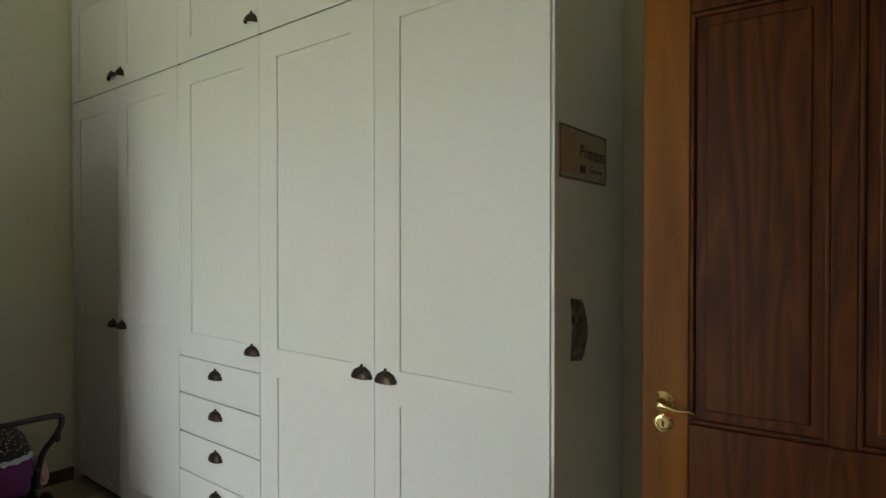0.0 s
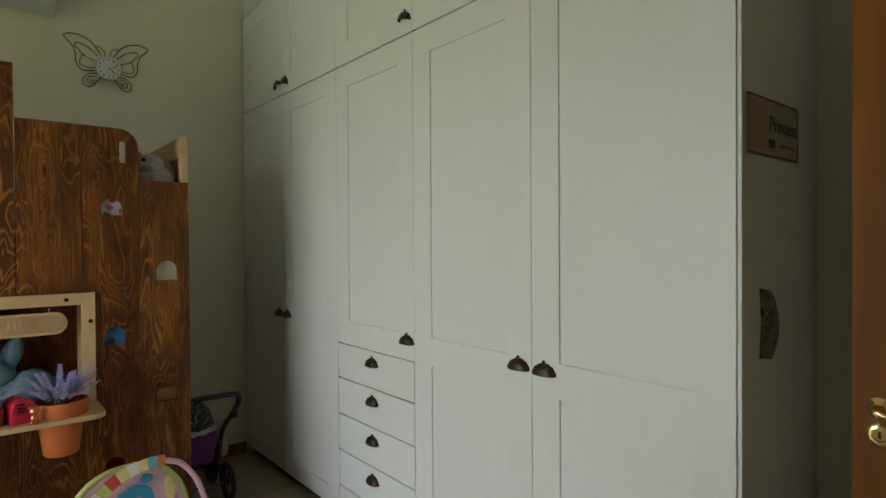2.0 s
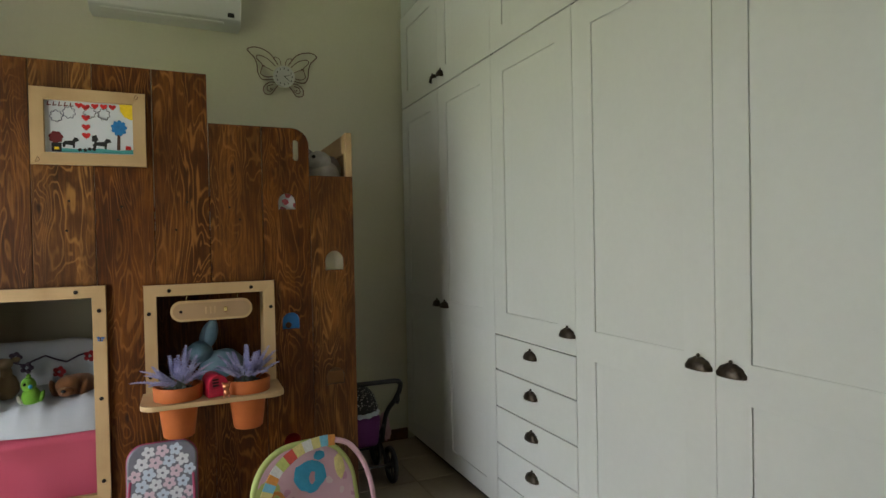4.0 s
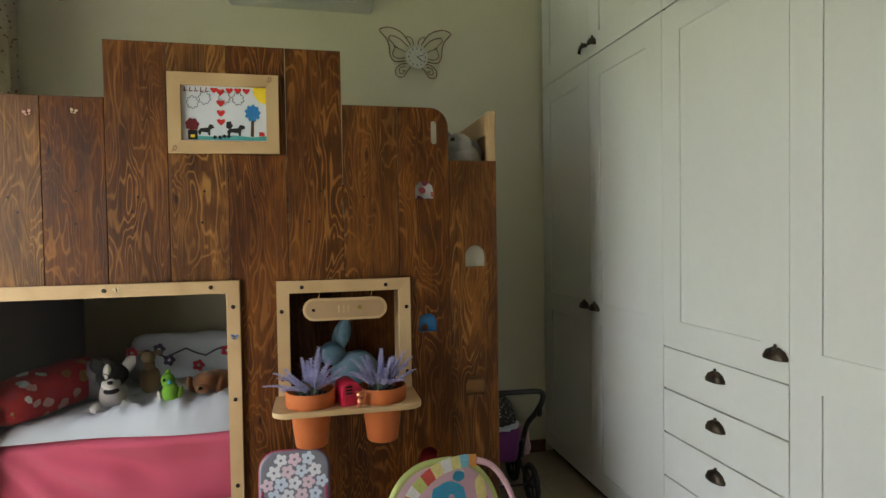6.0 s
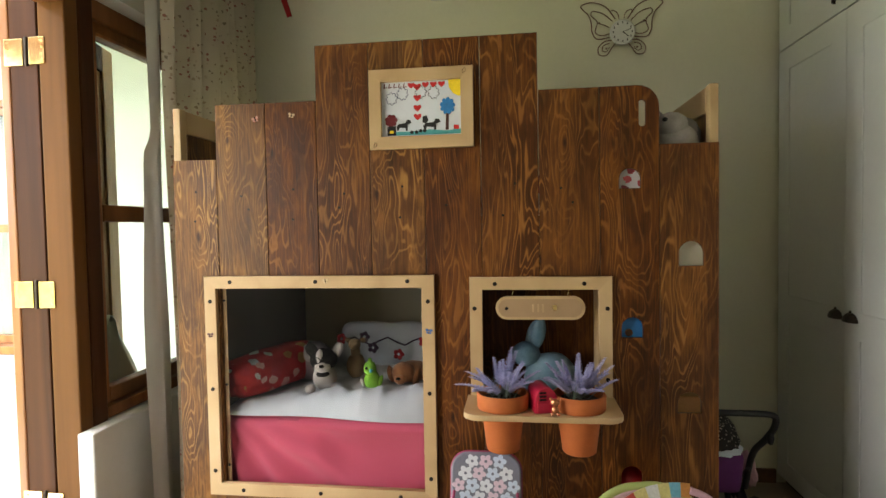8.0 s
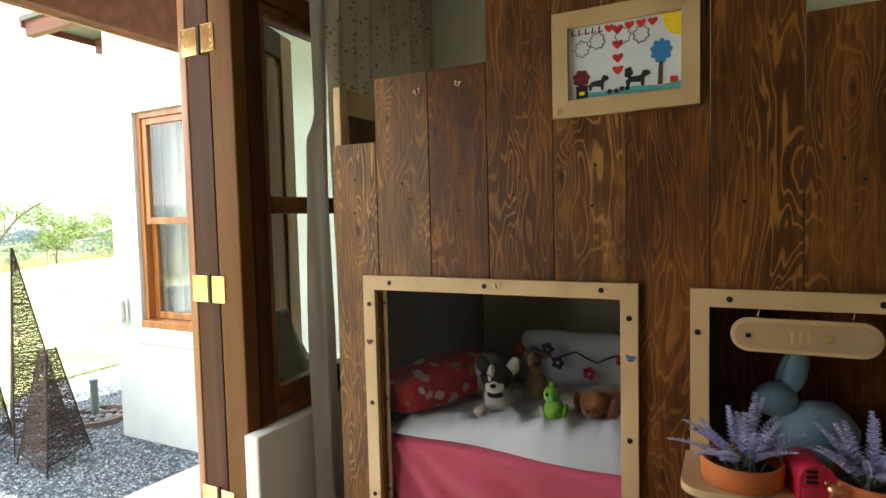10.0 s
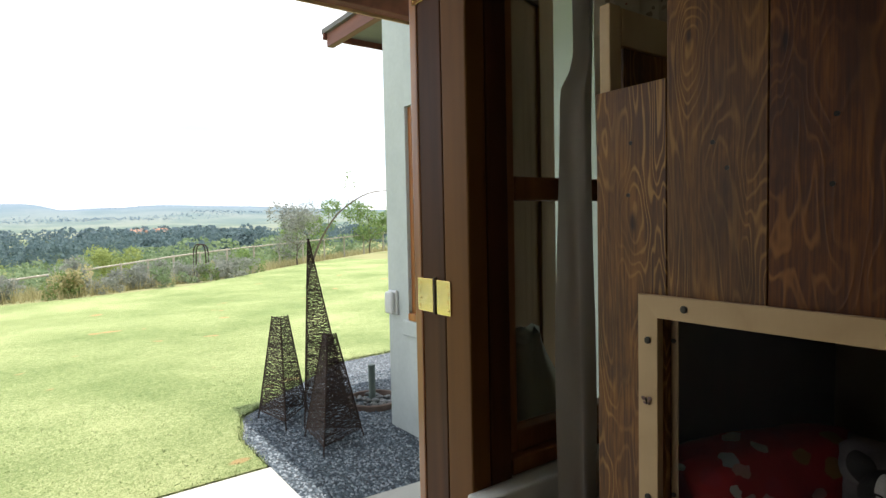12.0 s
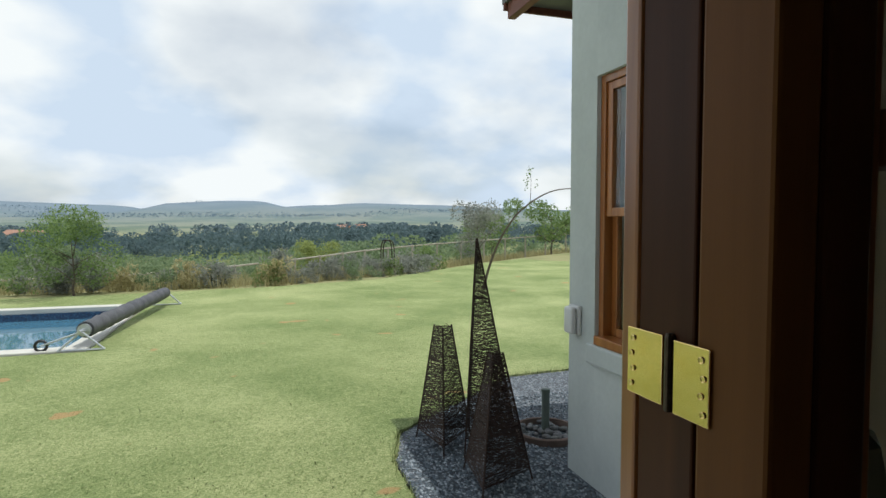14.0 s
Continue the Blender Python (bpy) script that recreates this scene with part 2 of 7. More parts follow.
    if vary:
        info, hsv = nt.nodes.new("ShaderNodeObjectInfo"), nt.nodes.new("ShaderNodeHueSaturation")
        for k, lo, hi in (("Value", 1 - vary, 1 + vary), ("Hue", 0.498, 0.514)):
            mr = node(nt, "ShaderNodeMapRange")
            mr.inputs["To Min"].default_value, mr.inputs["To Max"].default_value = lo, hi
            nt.links.new(info.outputs["Random"], mr.inputs["Value"])
            nt.links.new(mr.outputs[0], hsv.inputs[k])
        nt.links.new(tone, hsv.inputs["Color"])
        tone = hsv.outputs[0]
    nt.links.new(tone, s.inputs["Base Color"])
    s.inputs["Specular IOR Level"].default_value = spec
    s.inputs["Roughness"].default_value = rough
    s.inputs["Coat Weight"].default_value = coat
    s.inputs["Coat Roughness"].default_value = 0.25
    bump(nt, s, mix.outputs[0], relief, 0.001)
    return m


def plywood(name):
    """Stained rotary-cut pine plywood: fine pale lines round flames and knots, fibres along z, blotchy stain."""
    m, nt, s = material(name)
    link = nt.links.new

    def calc(op, a, b=None, c=None):
        n = nt.nodes.new("ShaderNodeMath")
        n.operation = op
        for i, q in enumerate((a, b, c)):
            if q is None:
                continue
            if isinstance(q, (int, float)):
                n.inputs[i].default_value = q
            else:
                link(q, n.inputs[i])
        return n.outputs[0]

    def wave(scale, detail=2.0, rough=0.5, distort=0.0):
        n = node(nt, "ShaderNodeTexNoise", Scale=1.0, Detail=detail, Roughness=rough, Distortion=distort)
        link(coords(nt, scale), n.inputs["Vector"])
        return n.outputs["Fac"]

    def between(v, lo, hi, a, b):
        r = node(nt, "ShaderNodeMapRange")
        r.interpolation_type = "SMOOTHSTEP"
        for k, q in (("From Min", lo), ("From Max", hi), ("To Min", a), ("To Max", b)):
            r.inputs[k].default_value = q
        link(v, r.inputs["Value"])
        return r.outputs[0]

    vo = node(nt, "ShaderNodeTexVoronoi", Scale=1.0, Randomness=1.0)
    link(coords(nt, (4.5, 7.5, 2.6)), vo.inputs["Vector"])
    knot = vo.outputs["Distance"]
    flame = calc("ADD", wave((6, 10.5, 2.1), 2.0, 0.45, 0.7), between(knot, 0.0, 0.40, 0.24, 0.0))
    flame = calc("ADD", flame, calc("MULTIPLY", wave((30, 46, 7), 2.0, 0.5), 0.045))
    rings = calc("PINGPONG", calc("MULTIPLY", flame, 29.0), 1.0)
    lines = between(rings, 0.55, 0.98, 0.0, 1.0)
    fade = between(wave((3, 6, 1.7), 3.0, 0.6), 0.36, 0.70, 0.10, 1.0)
    fibre = wave((150, 190, 6), 3.0, 0.65)
    blotch = wave((5, 9, 3.2), 5.0, 0.62, 0.4)
    base = calc("ADD", calc("MULTIPLY", fibre, 0.42), calc("MULTIPLY", blotch, 0.70))
    tone = ramp(nt, base, [(0.36, (0.032, 0.0075, 0.0009)), (0.54, (0.091, 0.0250, 0.0028)), (0.72, (0.232, 0.079, 0.0104))])
    pale = nt.nodes.new("ShaderNodeMixRGB")
    link(calc("MULTIPLY", calc("MULTIPLY", lines, fade), 0.66), pale.inputs[0])
    link(tone, pale.inputs[1])
    pale.inputs[2].default_value = (0.45, 0.198, 0.048, 1)
    dark = nt.nodes.new("ShaderNodeMixRGB")
    dark.blend_type, dark.inputs[0].default_value = "MULTIPLY", 1.0
    link(pale.outputs[0], dark.inputs[1])
    link(ramp(nt, knot, [(0.03, (0.25, 0.17, 0.12)), (0.075, (1, 1, 1))]), dark.inputs[2])
    info, hsv = nt.nodes.new("ShaderNodeObjectInfo"), nt.nodes.new("ShaderNodeHueSaturation")
    for k, lo, hi in (("Value", 0.72, 1.28), ("Hue", 0.496, 0.514), ("Saturation", 1.04, 0.94)):
        r = node(nt, "ShaderNodeMapRange")
        r.inputs["To Min"].default_value, r.inputs["To Max"].default_value = lo, hi
        link(info.outputs["Random"], r.inputs["Value"])
        link(r.outputs[0], hsv.inputs[k])
    link(dark.outputs[0], hsv.inputs["Color"])
    link(hsv.outputs[0], s.inputs["Base Color"])
    s.inputs["Specular IOR Level"].default_value = 0.35
    link(between(blotch, 0.3, 0.7, 0.42, 0.58), s.inputs["Roughness"])
    bump(nt, s, calc("ADD", calc("MULTIPLY", lines, 0.6), fibre), 0.3, 0.0012)
    return m


def spotted(name, base, spots, scale, rough=0.8, relief=0.3, size=0.35, base_b=None, weave=900.0, metric="EUCLIDEAN"):
    """Cloth printed with scattered spots of several colours."""
    m, nt, s = material(name)
    v = coords(nt, shift=False)
    w = node(nt, "ShaderNodeTexNoise", Scale=scale * 1.3, Detail=2.0)
    nt.links.new(v, w.inputs["Vector"])
    add = nt.nodes.new("ShaderNodeMixRGB")
    add.blend_type = "LINEAR_LIGHT"
    add.inputs[0].default_value = 0.35 / scale
    nt.links.new(v, add.inputs[1])
    nt.links.new(w.outputs["Color"], add.inputs[2])
    vo = node(nt, "ShaderNodeTexVoronoi", Scale=scale, Randomness=0.85)
    vo.distance = metric
    nt.links.new(add.outputs[0], vo.inputs["Vector"])
    n = len(spots)
    sep = nt.nodes.new("ShaderNodeSeparateColor")
    nt.links.new(vo.outputs["Color"], sep.inputs[0])
    r = nt.nodes.new("ShaderNodeValToRGB")
    r.color_ramp.interpolation = "CONSTANT"
    e = r.color_ramp.elements
    while len(e) < max(n, 2):
        e.new(0.5)
    for i, el in enumerate(e):
        el.position, el.color = i / max(n, 2), (*spots[min(i, n - 1)], 1)
    nt.links.new(sep.outputs[0], r.inputs[0])
    lt = nt.nodes.new("ShaderNodeMath")
    lt.operation, lt.inputs[1].default_value = "LESS_THAN", size
    nt.links.new(vo.outputs["Distance"], lt.inputs[0])
    mix = nt.nodes.new("ShaderNodeMixRGB")
    nt.links.new(lt.outputs[0], mix.inputs[0])
    nb = node(nt, "ShaderNodeTexNoise", Scale=9.0, Detail=5.0)
    nt.links.new(v, nb.inputs["Vector"])
    nt.links.new(ramp(nt, nb.outputs["Fac"], [(0.3, base), (0.7, base_b or base)]), mix.inputs[1])
    nt.links.new(r.outputs[0], mix.inputs[2])
    nt.links.new(mix.outputs[0], s.inputs["Base Color"])
    s.inputs["Roughness"].default_value = rough
    nw = node(nt, "ShaderNodeTexNoise", Scale=weave, Detail=2.0)
    nt.links.new(v, nw.inputs["Vector"])
    bump(nt, s, nw.outputs["Fac"], relief, 0.001)
    return m


WALL = surface("cream_wall_paint", (0.66, 0.64, 0.50), (0.72, 0.70, 0.56), 1.2, 0.85, relief=0.12, fine=60, depth=0.002)
CEIL = surface("ceiling_paint", (0.74, 0.73, 0.66), (0.79, 0.78, 0.72), 1.5, 0.9, relief=0.1, fine=50)
WARD = surface("white_satin_paint", (0.69, 0.71, 0.685), (0.74, 0.76, 0.735), 1.6, 0.42, relief=0.05, fine=45, depth=0.001)
# near-black that paints shade in wardrobe recesses; also the signal window's colour
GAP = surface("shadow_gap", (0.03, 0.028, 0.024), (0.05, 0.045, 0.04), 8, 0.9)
FLOOR = surface("floor_tile", (0.30, 0.24, 0.17), (0.40, 0.33, 0.25), 2.5, 0.45, relief=0.1, fine=30)
GROUT = surface("grout", (0.22, 0.18, 0.14), (0.27, 0.23, 0.18), 20, 0.9)
SKIRT = grain("brown_skirting_wood", [(0.2, (0.07, 0.03, 0.012)), (0.9, (0.17, 0.075, 0.03))], (0.8, 8, 8), 6, 0.45)
STAIN = plywood("stained_plywood")
PALE = grain("pale_birch_wood", [(0.15, (0.44, 0.285, 0.135)), (0.55, (0.55, 0.375, 0.195)), (0.9, (0.61, 0.44, 0.25))], (3, 3, 3), 4, 0.5, 0.3, 0.1)
DOORWOOD = grain("door_hardwood", [(0.15, (0.036, 0.0064, 0.0006)), (0.5, (0.070, 0.0142, 0.0012)), (0.85, (0.112, 0.0270, 0.0024))], (9, 9, 0.9), 15, 0.5, 0.5, 0.12, coat=0.03, spec=0.25)
# lit copy of the door wood: light on the lock stile put into colour
STILEWOOD = grain("lit_stile_wood", [(0.15, (0.135, 0.044, 0.005)), (0.5, (0.20, 0.068, 0.008)), (0.85, (0.27, 0.10, 0.0135))], (7, 7, 0.5), 6, 0.5, 0.5, 0.12, coat=0.0, spec=0.2)
# one hardwood: shade coloured into FRAMEWOOD, light into HEADWOOD, POSTWOOD, WINWOOD, LEAFWOOD
FRAMEWOOD = grain("shaded_frame_hardwood", [(0.15, (0.036, 0.0095, 0.0022)), (0.5, (0.068, 0.021, 0.0050)), (0.85, (0.105, 0.036, 0.0095))], (9, 9, 0.5), 4, 0.5, 0.4, 0.12, spec=0.2)
HEADWOOD = grain("lit_head_hardwood", [(0.15, (0.10, 0.030, 0.008)), (0.5, (0.17, 0.055, 0.016)), (0.85, (0.25, 0.088, 0.028))], (9, 9, 0.5), 4, 0.5, 0.4, 0.12, spec=0.2)
POSTWOOD = grain("lit_post_hardwood", [(0.15, (0.115, 0.045, 0.0095)), (0.5, (0.17, 0.070, 0.016)), (0.85, (0.23, 0.098, 0.025))], (9, 9, 0.5), 4, 0.52, 0.4, 0.12, spec=0.18)
SASHWOOD = grain("varnished_sash_wood", [(0.15, (0.22, 0.075, 0.016)), (0.5, (0.36, 0.14, 0.035)), (0.85, (0.48, 0.21, 0.06))], (9, 9, 0.7), 4, 0.35, 0.4, 0.1, coat=0.4)
WINWOOD = grain("lightened_window_hardwood", [(0.15, (0.16, 0.058, 0.016)), (0.5, (0.25, 0.098, 0.030)), (0.85, (0.34, 0.145, 0.050))], (9, 9, 0.5), 4, 0.5, 0.4, 0.12, spec=0.3)
LEAFWOOD = grain("lightened_leaf_hardwood", [(0.15, (0.34, 0.20, 0.10)), (0.5, (0.44, 0.27, 0.14)), (0.85, (0.52, 0.33, 0.18))], (9, 9, 0.5), 4, 0.5, 0.4, 0.12, spec=0.3)
BRASS = surface("polished_brass", (0.80, 0.60, 0.24), (0.90, 0.72, 0.36), 30, 0.16, 1.0, relief=0.1, fine=200)
BRONZE = surface("dark_bronze", (0.035, 0.026, 0.020), (0.09, 0.07, 0.05), 60, 0.42, 0.8, relief=0.2, fine=300)
PLASTER = surface("exterior_plaster", (0.44, 0.48, 0.475), (0.53, 0.57, 0.56), 2.2, 0.9, relief=0.3, fine=26, depth=0.005)
WHITEP = surface("white_plaster", (0.72, 0.71, 0.67), (0.78, 0.77, 0.73), 2, 0.8, relief=0.25, fine=40, depth=0.002)
SCREW = surface("dark_screw", (0.02, 0.018, 0.016), (0.05, 0.045, 0.04), 50, 0.4, 0.9)


def glass(name, tint=(0.94, 0.97, 0.95), rough=0.0):
    m, nt, s = material(name)
    s.inputs["Base Color"].default_value = (*tint, 1)
    s.inputs["Transmission Weight"].default_value = 1.0
    s.inputs["Roughness"].default_value = rough
    s.inputs["IOR"].default_value = 1.45
    return m


GLASS = glass("window_glass", (0.86, 0.90, 0.87))

GREYPLY = surface("grey_brown_board", (0.055, 0.040, 0.030), (0.10, 0.078, 0.060), 5, 0.7, relief=0.2, fine=90, stretch=(1, 1, 0.25))


def film_glass(name, tint):
    """A thin clear sheet: light goes straight through, with a faint satin gloss."""
    m, nt, s = material(name)
    tr, gl, mx = nt.nodes.new("ShaderNodeBsdfTransparent"), nt.nodes.new("ShaderNodeBsdfGlossy"), nt.nodes.new("ShaderNodeMixShader")
    tr.inputs["Color"].default_value = (*tint, 1)
    gl.inputs["Roughness"].default_value = 0.3
    mx.inputs[0].default_value = 0.002
    nt.links.new(tr.outputs[0], mx.inputs[1])
    nt.links.new(gl.outputs[0], mx.inputs[2])
    nt.links.new(mx.outputs[0], nt.nodes["Material Output"].inputs["Surface"])
    return m


SHEET = film_glass("clear_plastic_sheet", (0.90, 0.89, 0.88))
# window glass with a slight even grey-green tint
PANEGLASS = film_glass("tinted_window_glass", (0.87, 0.89, 0.86))

# ---------------- the room ----------------
X_W, X_E, Y_S, Y_N, Z_C = -3.60, 0.46, -1.62, 1.69, 2.95
part("floor", bx(X_W - 0.3, X_E + 0.3, Y_S - 0.26, Y_N + 0.3, -0.12, 0.0), GROUT).update_tag()
tagged(bpy.data.objects["floor"], "beige tiled bedroom floor with grout joints", "floor", kind="structure")
tagged(part("ceiling", bx(X_W - 0.25, X_E + 0.25, Y_S - 0.26, Y_N + 0.25, Z_C, Z_C + 0.15), CEIL), "plain off-white ceiling", "ceiling", kind="structure")
tagged(part("wall_west", bx(X_W - 0.22, X_W, Y_S - 0.26, Y_N + 0.22, 0, Z_C), WALL), "cream painted wall behind the bed", "wall", kind="structure")
tagged(part("wall_north", bx(X_W, X_E, Y_N, Y_N + 0.22, 0, Z_C), WALL), "cream painted wall behind the wardrobe", "wall", kind="structure")
bm = bmesh.new()
for a in ((X_E, X_E + 0.22, Y_S - 0.26, 0.62, 0, Z_C), (X_E, X_E + 0.22, 1.51, Y_N, 0, Z_C), (X_E, X_E + 0.22, 0.62, 1.51, 2.07, Z_C)):
    box(bm, *a)
tagged(part("wall_east", bm, WALL), "cream painted wall with the entrance doorway", "wall", kind="structure")
# a passage behind the doorway
bm = bmesh.new()
box(bm, X_E + 1.3, X_E + 1.4, 0.2, 1.9, 0, 2.5)
box(bm, X_E + 0.22, X_E + 1.3, 0.2, 0.3, 0, 2.5)
box(bm, X_E + 0.22, X_E + 1.3, 1.8, 1.9, 0, 2.5)
tagged(part("passage_wall", bm, WALL), "plain cream wall of the passage outside", "wall", kind="structure")
tagged(part("passage_ceiling", bx(X_E + 0.22, X_E + 1.4, 0.2, 1.9, 2.5, 2.6), CEIL), "plain ceiling of the passage", "ceiling", kind="structure")
tagged(part("passage_floor", bx(X_E + 0.3, X_E + 1.4, 0.2, 1.9, -0.12, -0.002), FLOOR), "tiled floor of the passage", "floor", kind="structure")

# south wall: low wall under the window, head above, solid parts at both sides
X_J, X_O = -2.445, -0.93          # door opening
X_WIN = -3.42                    # window's far side
HEAD = 2.24
F0, F1 = -1.80, -1.69            # door frame depth
bm = bmesh.new()
box(bm, X_W, X_WIN, Y_S - 0.26, Y_S, 0, Z_C)
box(bm, X_WIN, X_J, F1 + 0.002, Y_S, 0, 0.585, 0.008)
box(bm, X_WIN, -2.615, Y_S - 0.26, F1 + 0.001, -0.6, 0.580, 0.004)
box(bm, X_WIN, X_O, Y_S - 0.26, Y_S, HEAD, Z_C)
box(bm, X_O, X_E, Y_S - 0.26, Y_S, 0, Z_C)
tagged(part("wall_south", bm, WHITEP), "white plastered wall with window and door opening", "wall", kind="structure")
tagged(part("house_plinth", bx(X_W - 0.3, X_E + 0.3, Y_S - 0.26, Y_S - 0.1, -0.8, -0.125), PLASTER), "plastered plinth under the door threshold", "wall", kind="structure")

# skirting boards
bm = bmesh.new()
box(bm, X_W, X_W + 0.016, Y_S, 1.21, 0, 0.075, 0.003)
box(bm, X_W + 0.016, X_J, Y_S, Y_S + 0.016, 0, 0.075, 0.003)
box(bm, -0.57, X_E, Y_N - 0.016, Y_N, 0, 0.075, 0.003)
tagged(part("baseboard", bm, SKIRT), "brown wooden skirting board", "baseboard", kind="structure")

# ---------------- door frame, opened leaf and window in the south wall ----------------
# lit post beside shaded window post: light put into the wood colours
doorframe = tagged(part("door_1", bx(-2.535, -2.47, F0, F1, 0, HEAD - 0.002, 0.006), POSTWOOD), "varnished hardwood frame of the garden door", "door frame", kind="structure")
part("window_post", bx(-2.61, -2.5355, F0, F1 + 0.004, 0, HEAD - 0.002, 0.006), FRAMEWOOD, doorframe, "inner window post, shade put into its dark wood")
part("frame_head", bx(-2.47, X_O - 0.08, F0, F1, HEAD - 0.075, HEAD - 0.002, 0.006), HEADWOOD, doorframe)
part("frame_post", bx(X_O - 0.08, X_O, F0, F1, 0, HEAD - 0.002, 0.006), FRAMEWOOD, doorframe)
part("threshold", bx(-2.47, X_O - 0.08, F0 - 0.05, F1, 0.0, 0.03, 0.008), FRAMEWOOD, doorframe)


def lined(a, b, k):
    return a + (b - a) * k


# the leaf, folded back towards the outer wall
leaf = thing("door_leaf", -2.50, -1.93, 0.01, "varnished hardwood garden door leaf, folded wide open", "door")
LEAF_TOP = 2.205
hx, hy, ex, ey = -2.545, -1.885, -3.17, -2.06
ang = math.degrees(math.atan2(ey - hy, ex - hx))
mL = pose(hx, hy, 0, 0, 0, ang)
LW = math.hypot(ex - hx, ey - hy)
# dark stile, brighter strip and panel: light and shade put into colour
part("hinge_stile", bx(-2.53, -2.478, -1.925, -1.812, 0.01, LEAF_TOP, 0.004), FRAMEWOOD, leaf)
part("edge_strip", bx(-2.535, -2.474, -1.963, -1.9255, 0.01, LEAF_TOP, 0.006), SASHWOOD, leaf, "varnished outer strip, its red light put into the wood colour")
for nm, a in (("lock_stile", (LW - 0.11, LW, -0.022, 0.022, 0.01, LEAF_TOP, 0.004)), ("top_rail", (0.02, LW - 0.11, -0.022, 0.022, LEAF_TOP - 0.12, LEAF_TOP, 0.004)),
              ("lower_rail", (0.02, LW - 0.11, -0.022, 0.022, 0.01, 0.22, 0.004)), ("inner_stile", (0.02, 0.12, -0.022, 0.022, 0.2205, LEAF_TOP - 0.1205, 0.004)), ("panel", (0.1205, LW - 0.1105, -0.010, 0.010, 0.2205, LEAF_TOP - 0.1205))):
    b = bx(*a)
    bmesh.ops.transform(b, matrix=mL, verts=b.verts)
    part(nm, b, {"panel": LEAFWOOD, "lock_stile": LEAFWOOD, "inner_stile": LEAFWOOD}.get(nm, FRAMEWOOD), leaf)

# parliament hinges
def hinge(z):
    h = thing("hinge", -2.47, -1.85, z, "polished brass parliament hinge screwed to the door", "hinge", "door hinges")
    part("plate", bx(-2.4775, -2.4735, -1.945, -1.868, z, z + 0.098, 0.0012), BRASS, h)
    part("plate", bx(-2.4695, -2.4655, -1.836, -1.772, z, z + 0.098, 0.0012), BRASS, h)
    # dark bronze here paints the black gap between the brass plates
    part("knuckle", lathe(bmesh.new(), [(0.006, 0), (0.0072, 0.002), (0.0072, 0.1), (0.005, 0.106)], (-2.4735, -1.852, z - 0.003), 12), BRONZE, h)
    for k in range(4):
        for (px, py) in ((-2.4725, -1.934 + 0.004 * (k % 2)), (-2.4648, -1.781 - 0.004 * (k % 2))):
            part("screw", lathe(bmesh.new(), [(0.0044, 0), (0.0044, 0.0011), (0.0036, 0.0013), (0.0026, 0.0006)], (px, py, z + 0.015 + 0.0225 * k), 12, Matrix.Rotation(radians(90), 4, "Y")), BRASS, h)
    return h


for z in (0.25, 1.048, 1.945):
    hinge(z)

# sash window beside the door
WY0, WY1 = -1.79, -1.70
win = tagged(part("window_1", bx(X_WIN, X_WIN + 0.05, WY0, WY1, 0.60, HEAD - 0.002, 0.004), FRAMEWOOD), "dark wooden sash window beside the garden door", "window", kind="structure")
part("window_sill", bx(X_WIN, -2.612, WY0 - 0.02, WY1 + 0.015, 0.587, 0.635, 0.005), WINWOOD, win)
part("window_head", bx(X_WIN + 0.05, -2.612, WY0, WY1, 2.162, HEAD - 0.002, 0.004), WINWOOD, win)
part("top_rail", bx(X_WIN + 0.05, -2.612, WY0 + 0.02, WY1 - 0.02, 2.103, 2.1615, 0.005), WINWOOD, win)
part("glazing_bead", bx(X_WIN + 0.05, -2.662, WY1 - 0.0195, WY1 - 0.011, 2.103, 2.118, 0.003), SASHWOOD, win)
part("sash_stile", bx(-2.66, -2.612, WY0 + 0.02, WY1 - 0.015, 0.636, 2.102, 0.005), WINWOOD, win)
part("meeting_rail", bx(X_WIN + 0.05, -2.661, WY0 + 0.02, WY1 - 0.012, 1.368, 1.437, 0.006), WINWOOD, win)
part("bottom_rail", bx(X_WIN + 0.05, -2.661, WY0 + 0.02, WY1 - 0.012, 0.636, 0.70, 0.006), WINWOOD, win)
for z0, z1 in ((0.701, 1.367), (1.438, 2.102)):
    p = part("pane", bx(X_WIN + 0.051, -2.662, -1.752, -1.748, z0, z1), PANEGLASS, win)
    p.visible_shadow = False

# ---------------- outside: the other wing of the house ----------------
XF, YC = -4.02, -4.77            # wing's face and corner
GZ = -0.44
SZ = -0.475                      # level of the garden
wing = thing("house_wing", XF, -3.4, GZ, "grey-green plastered house wing with a sash window", "house", kind="structure")
W0, W1, WZ0, WZ1 = -4.45, -3.28, 0.535, 2.24
for a in ((XF - 0.26, XF, YC, W0, GZ - 0.3, 3.05), (XF - 0.26, XF, W1, Y_S - 0.26, GZ - 0.3, 3.05), (XF - 0.26, XF, W0, W1, GZ - 0.3, WZ0), (XF - 0.26, XF, W0, W1, WZ1, 3.05),
          (XF - 4.0, XF - 0.26, YC, YC + 0.26, GZ - 0.3, 3.05), (XF - 4.0, XF - 3.8, YC + 0.26, Y_S, GZ - 0.3, 3.05)):
    part("wall", bx(*a), PLASTER, wing)
part("window_sill", bx(XF - 0.05, XF + 0.03, W0 - 0.06, W1 + 0.06, WZ0 - 0.16, WZ0 - 0.03, 0.012), PLASTER, wing)
wf = part("window", bx(XF - 0.15, XF - 0.03, W0, W0 + 0.05, WZ0, WZ1, 0.004), SASHWOOD, wing)
part("frame", bx(XF - 0.15, XF - 0.03, W1 - 0.05, W1, WZ0, WZ1, 0.004), SASHWOOD, wf)
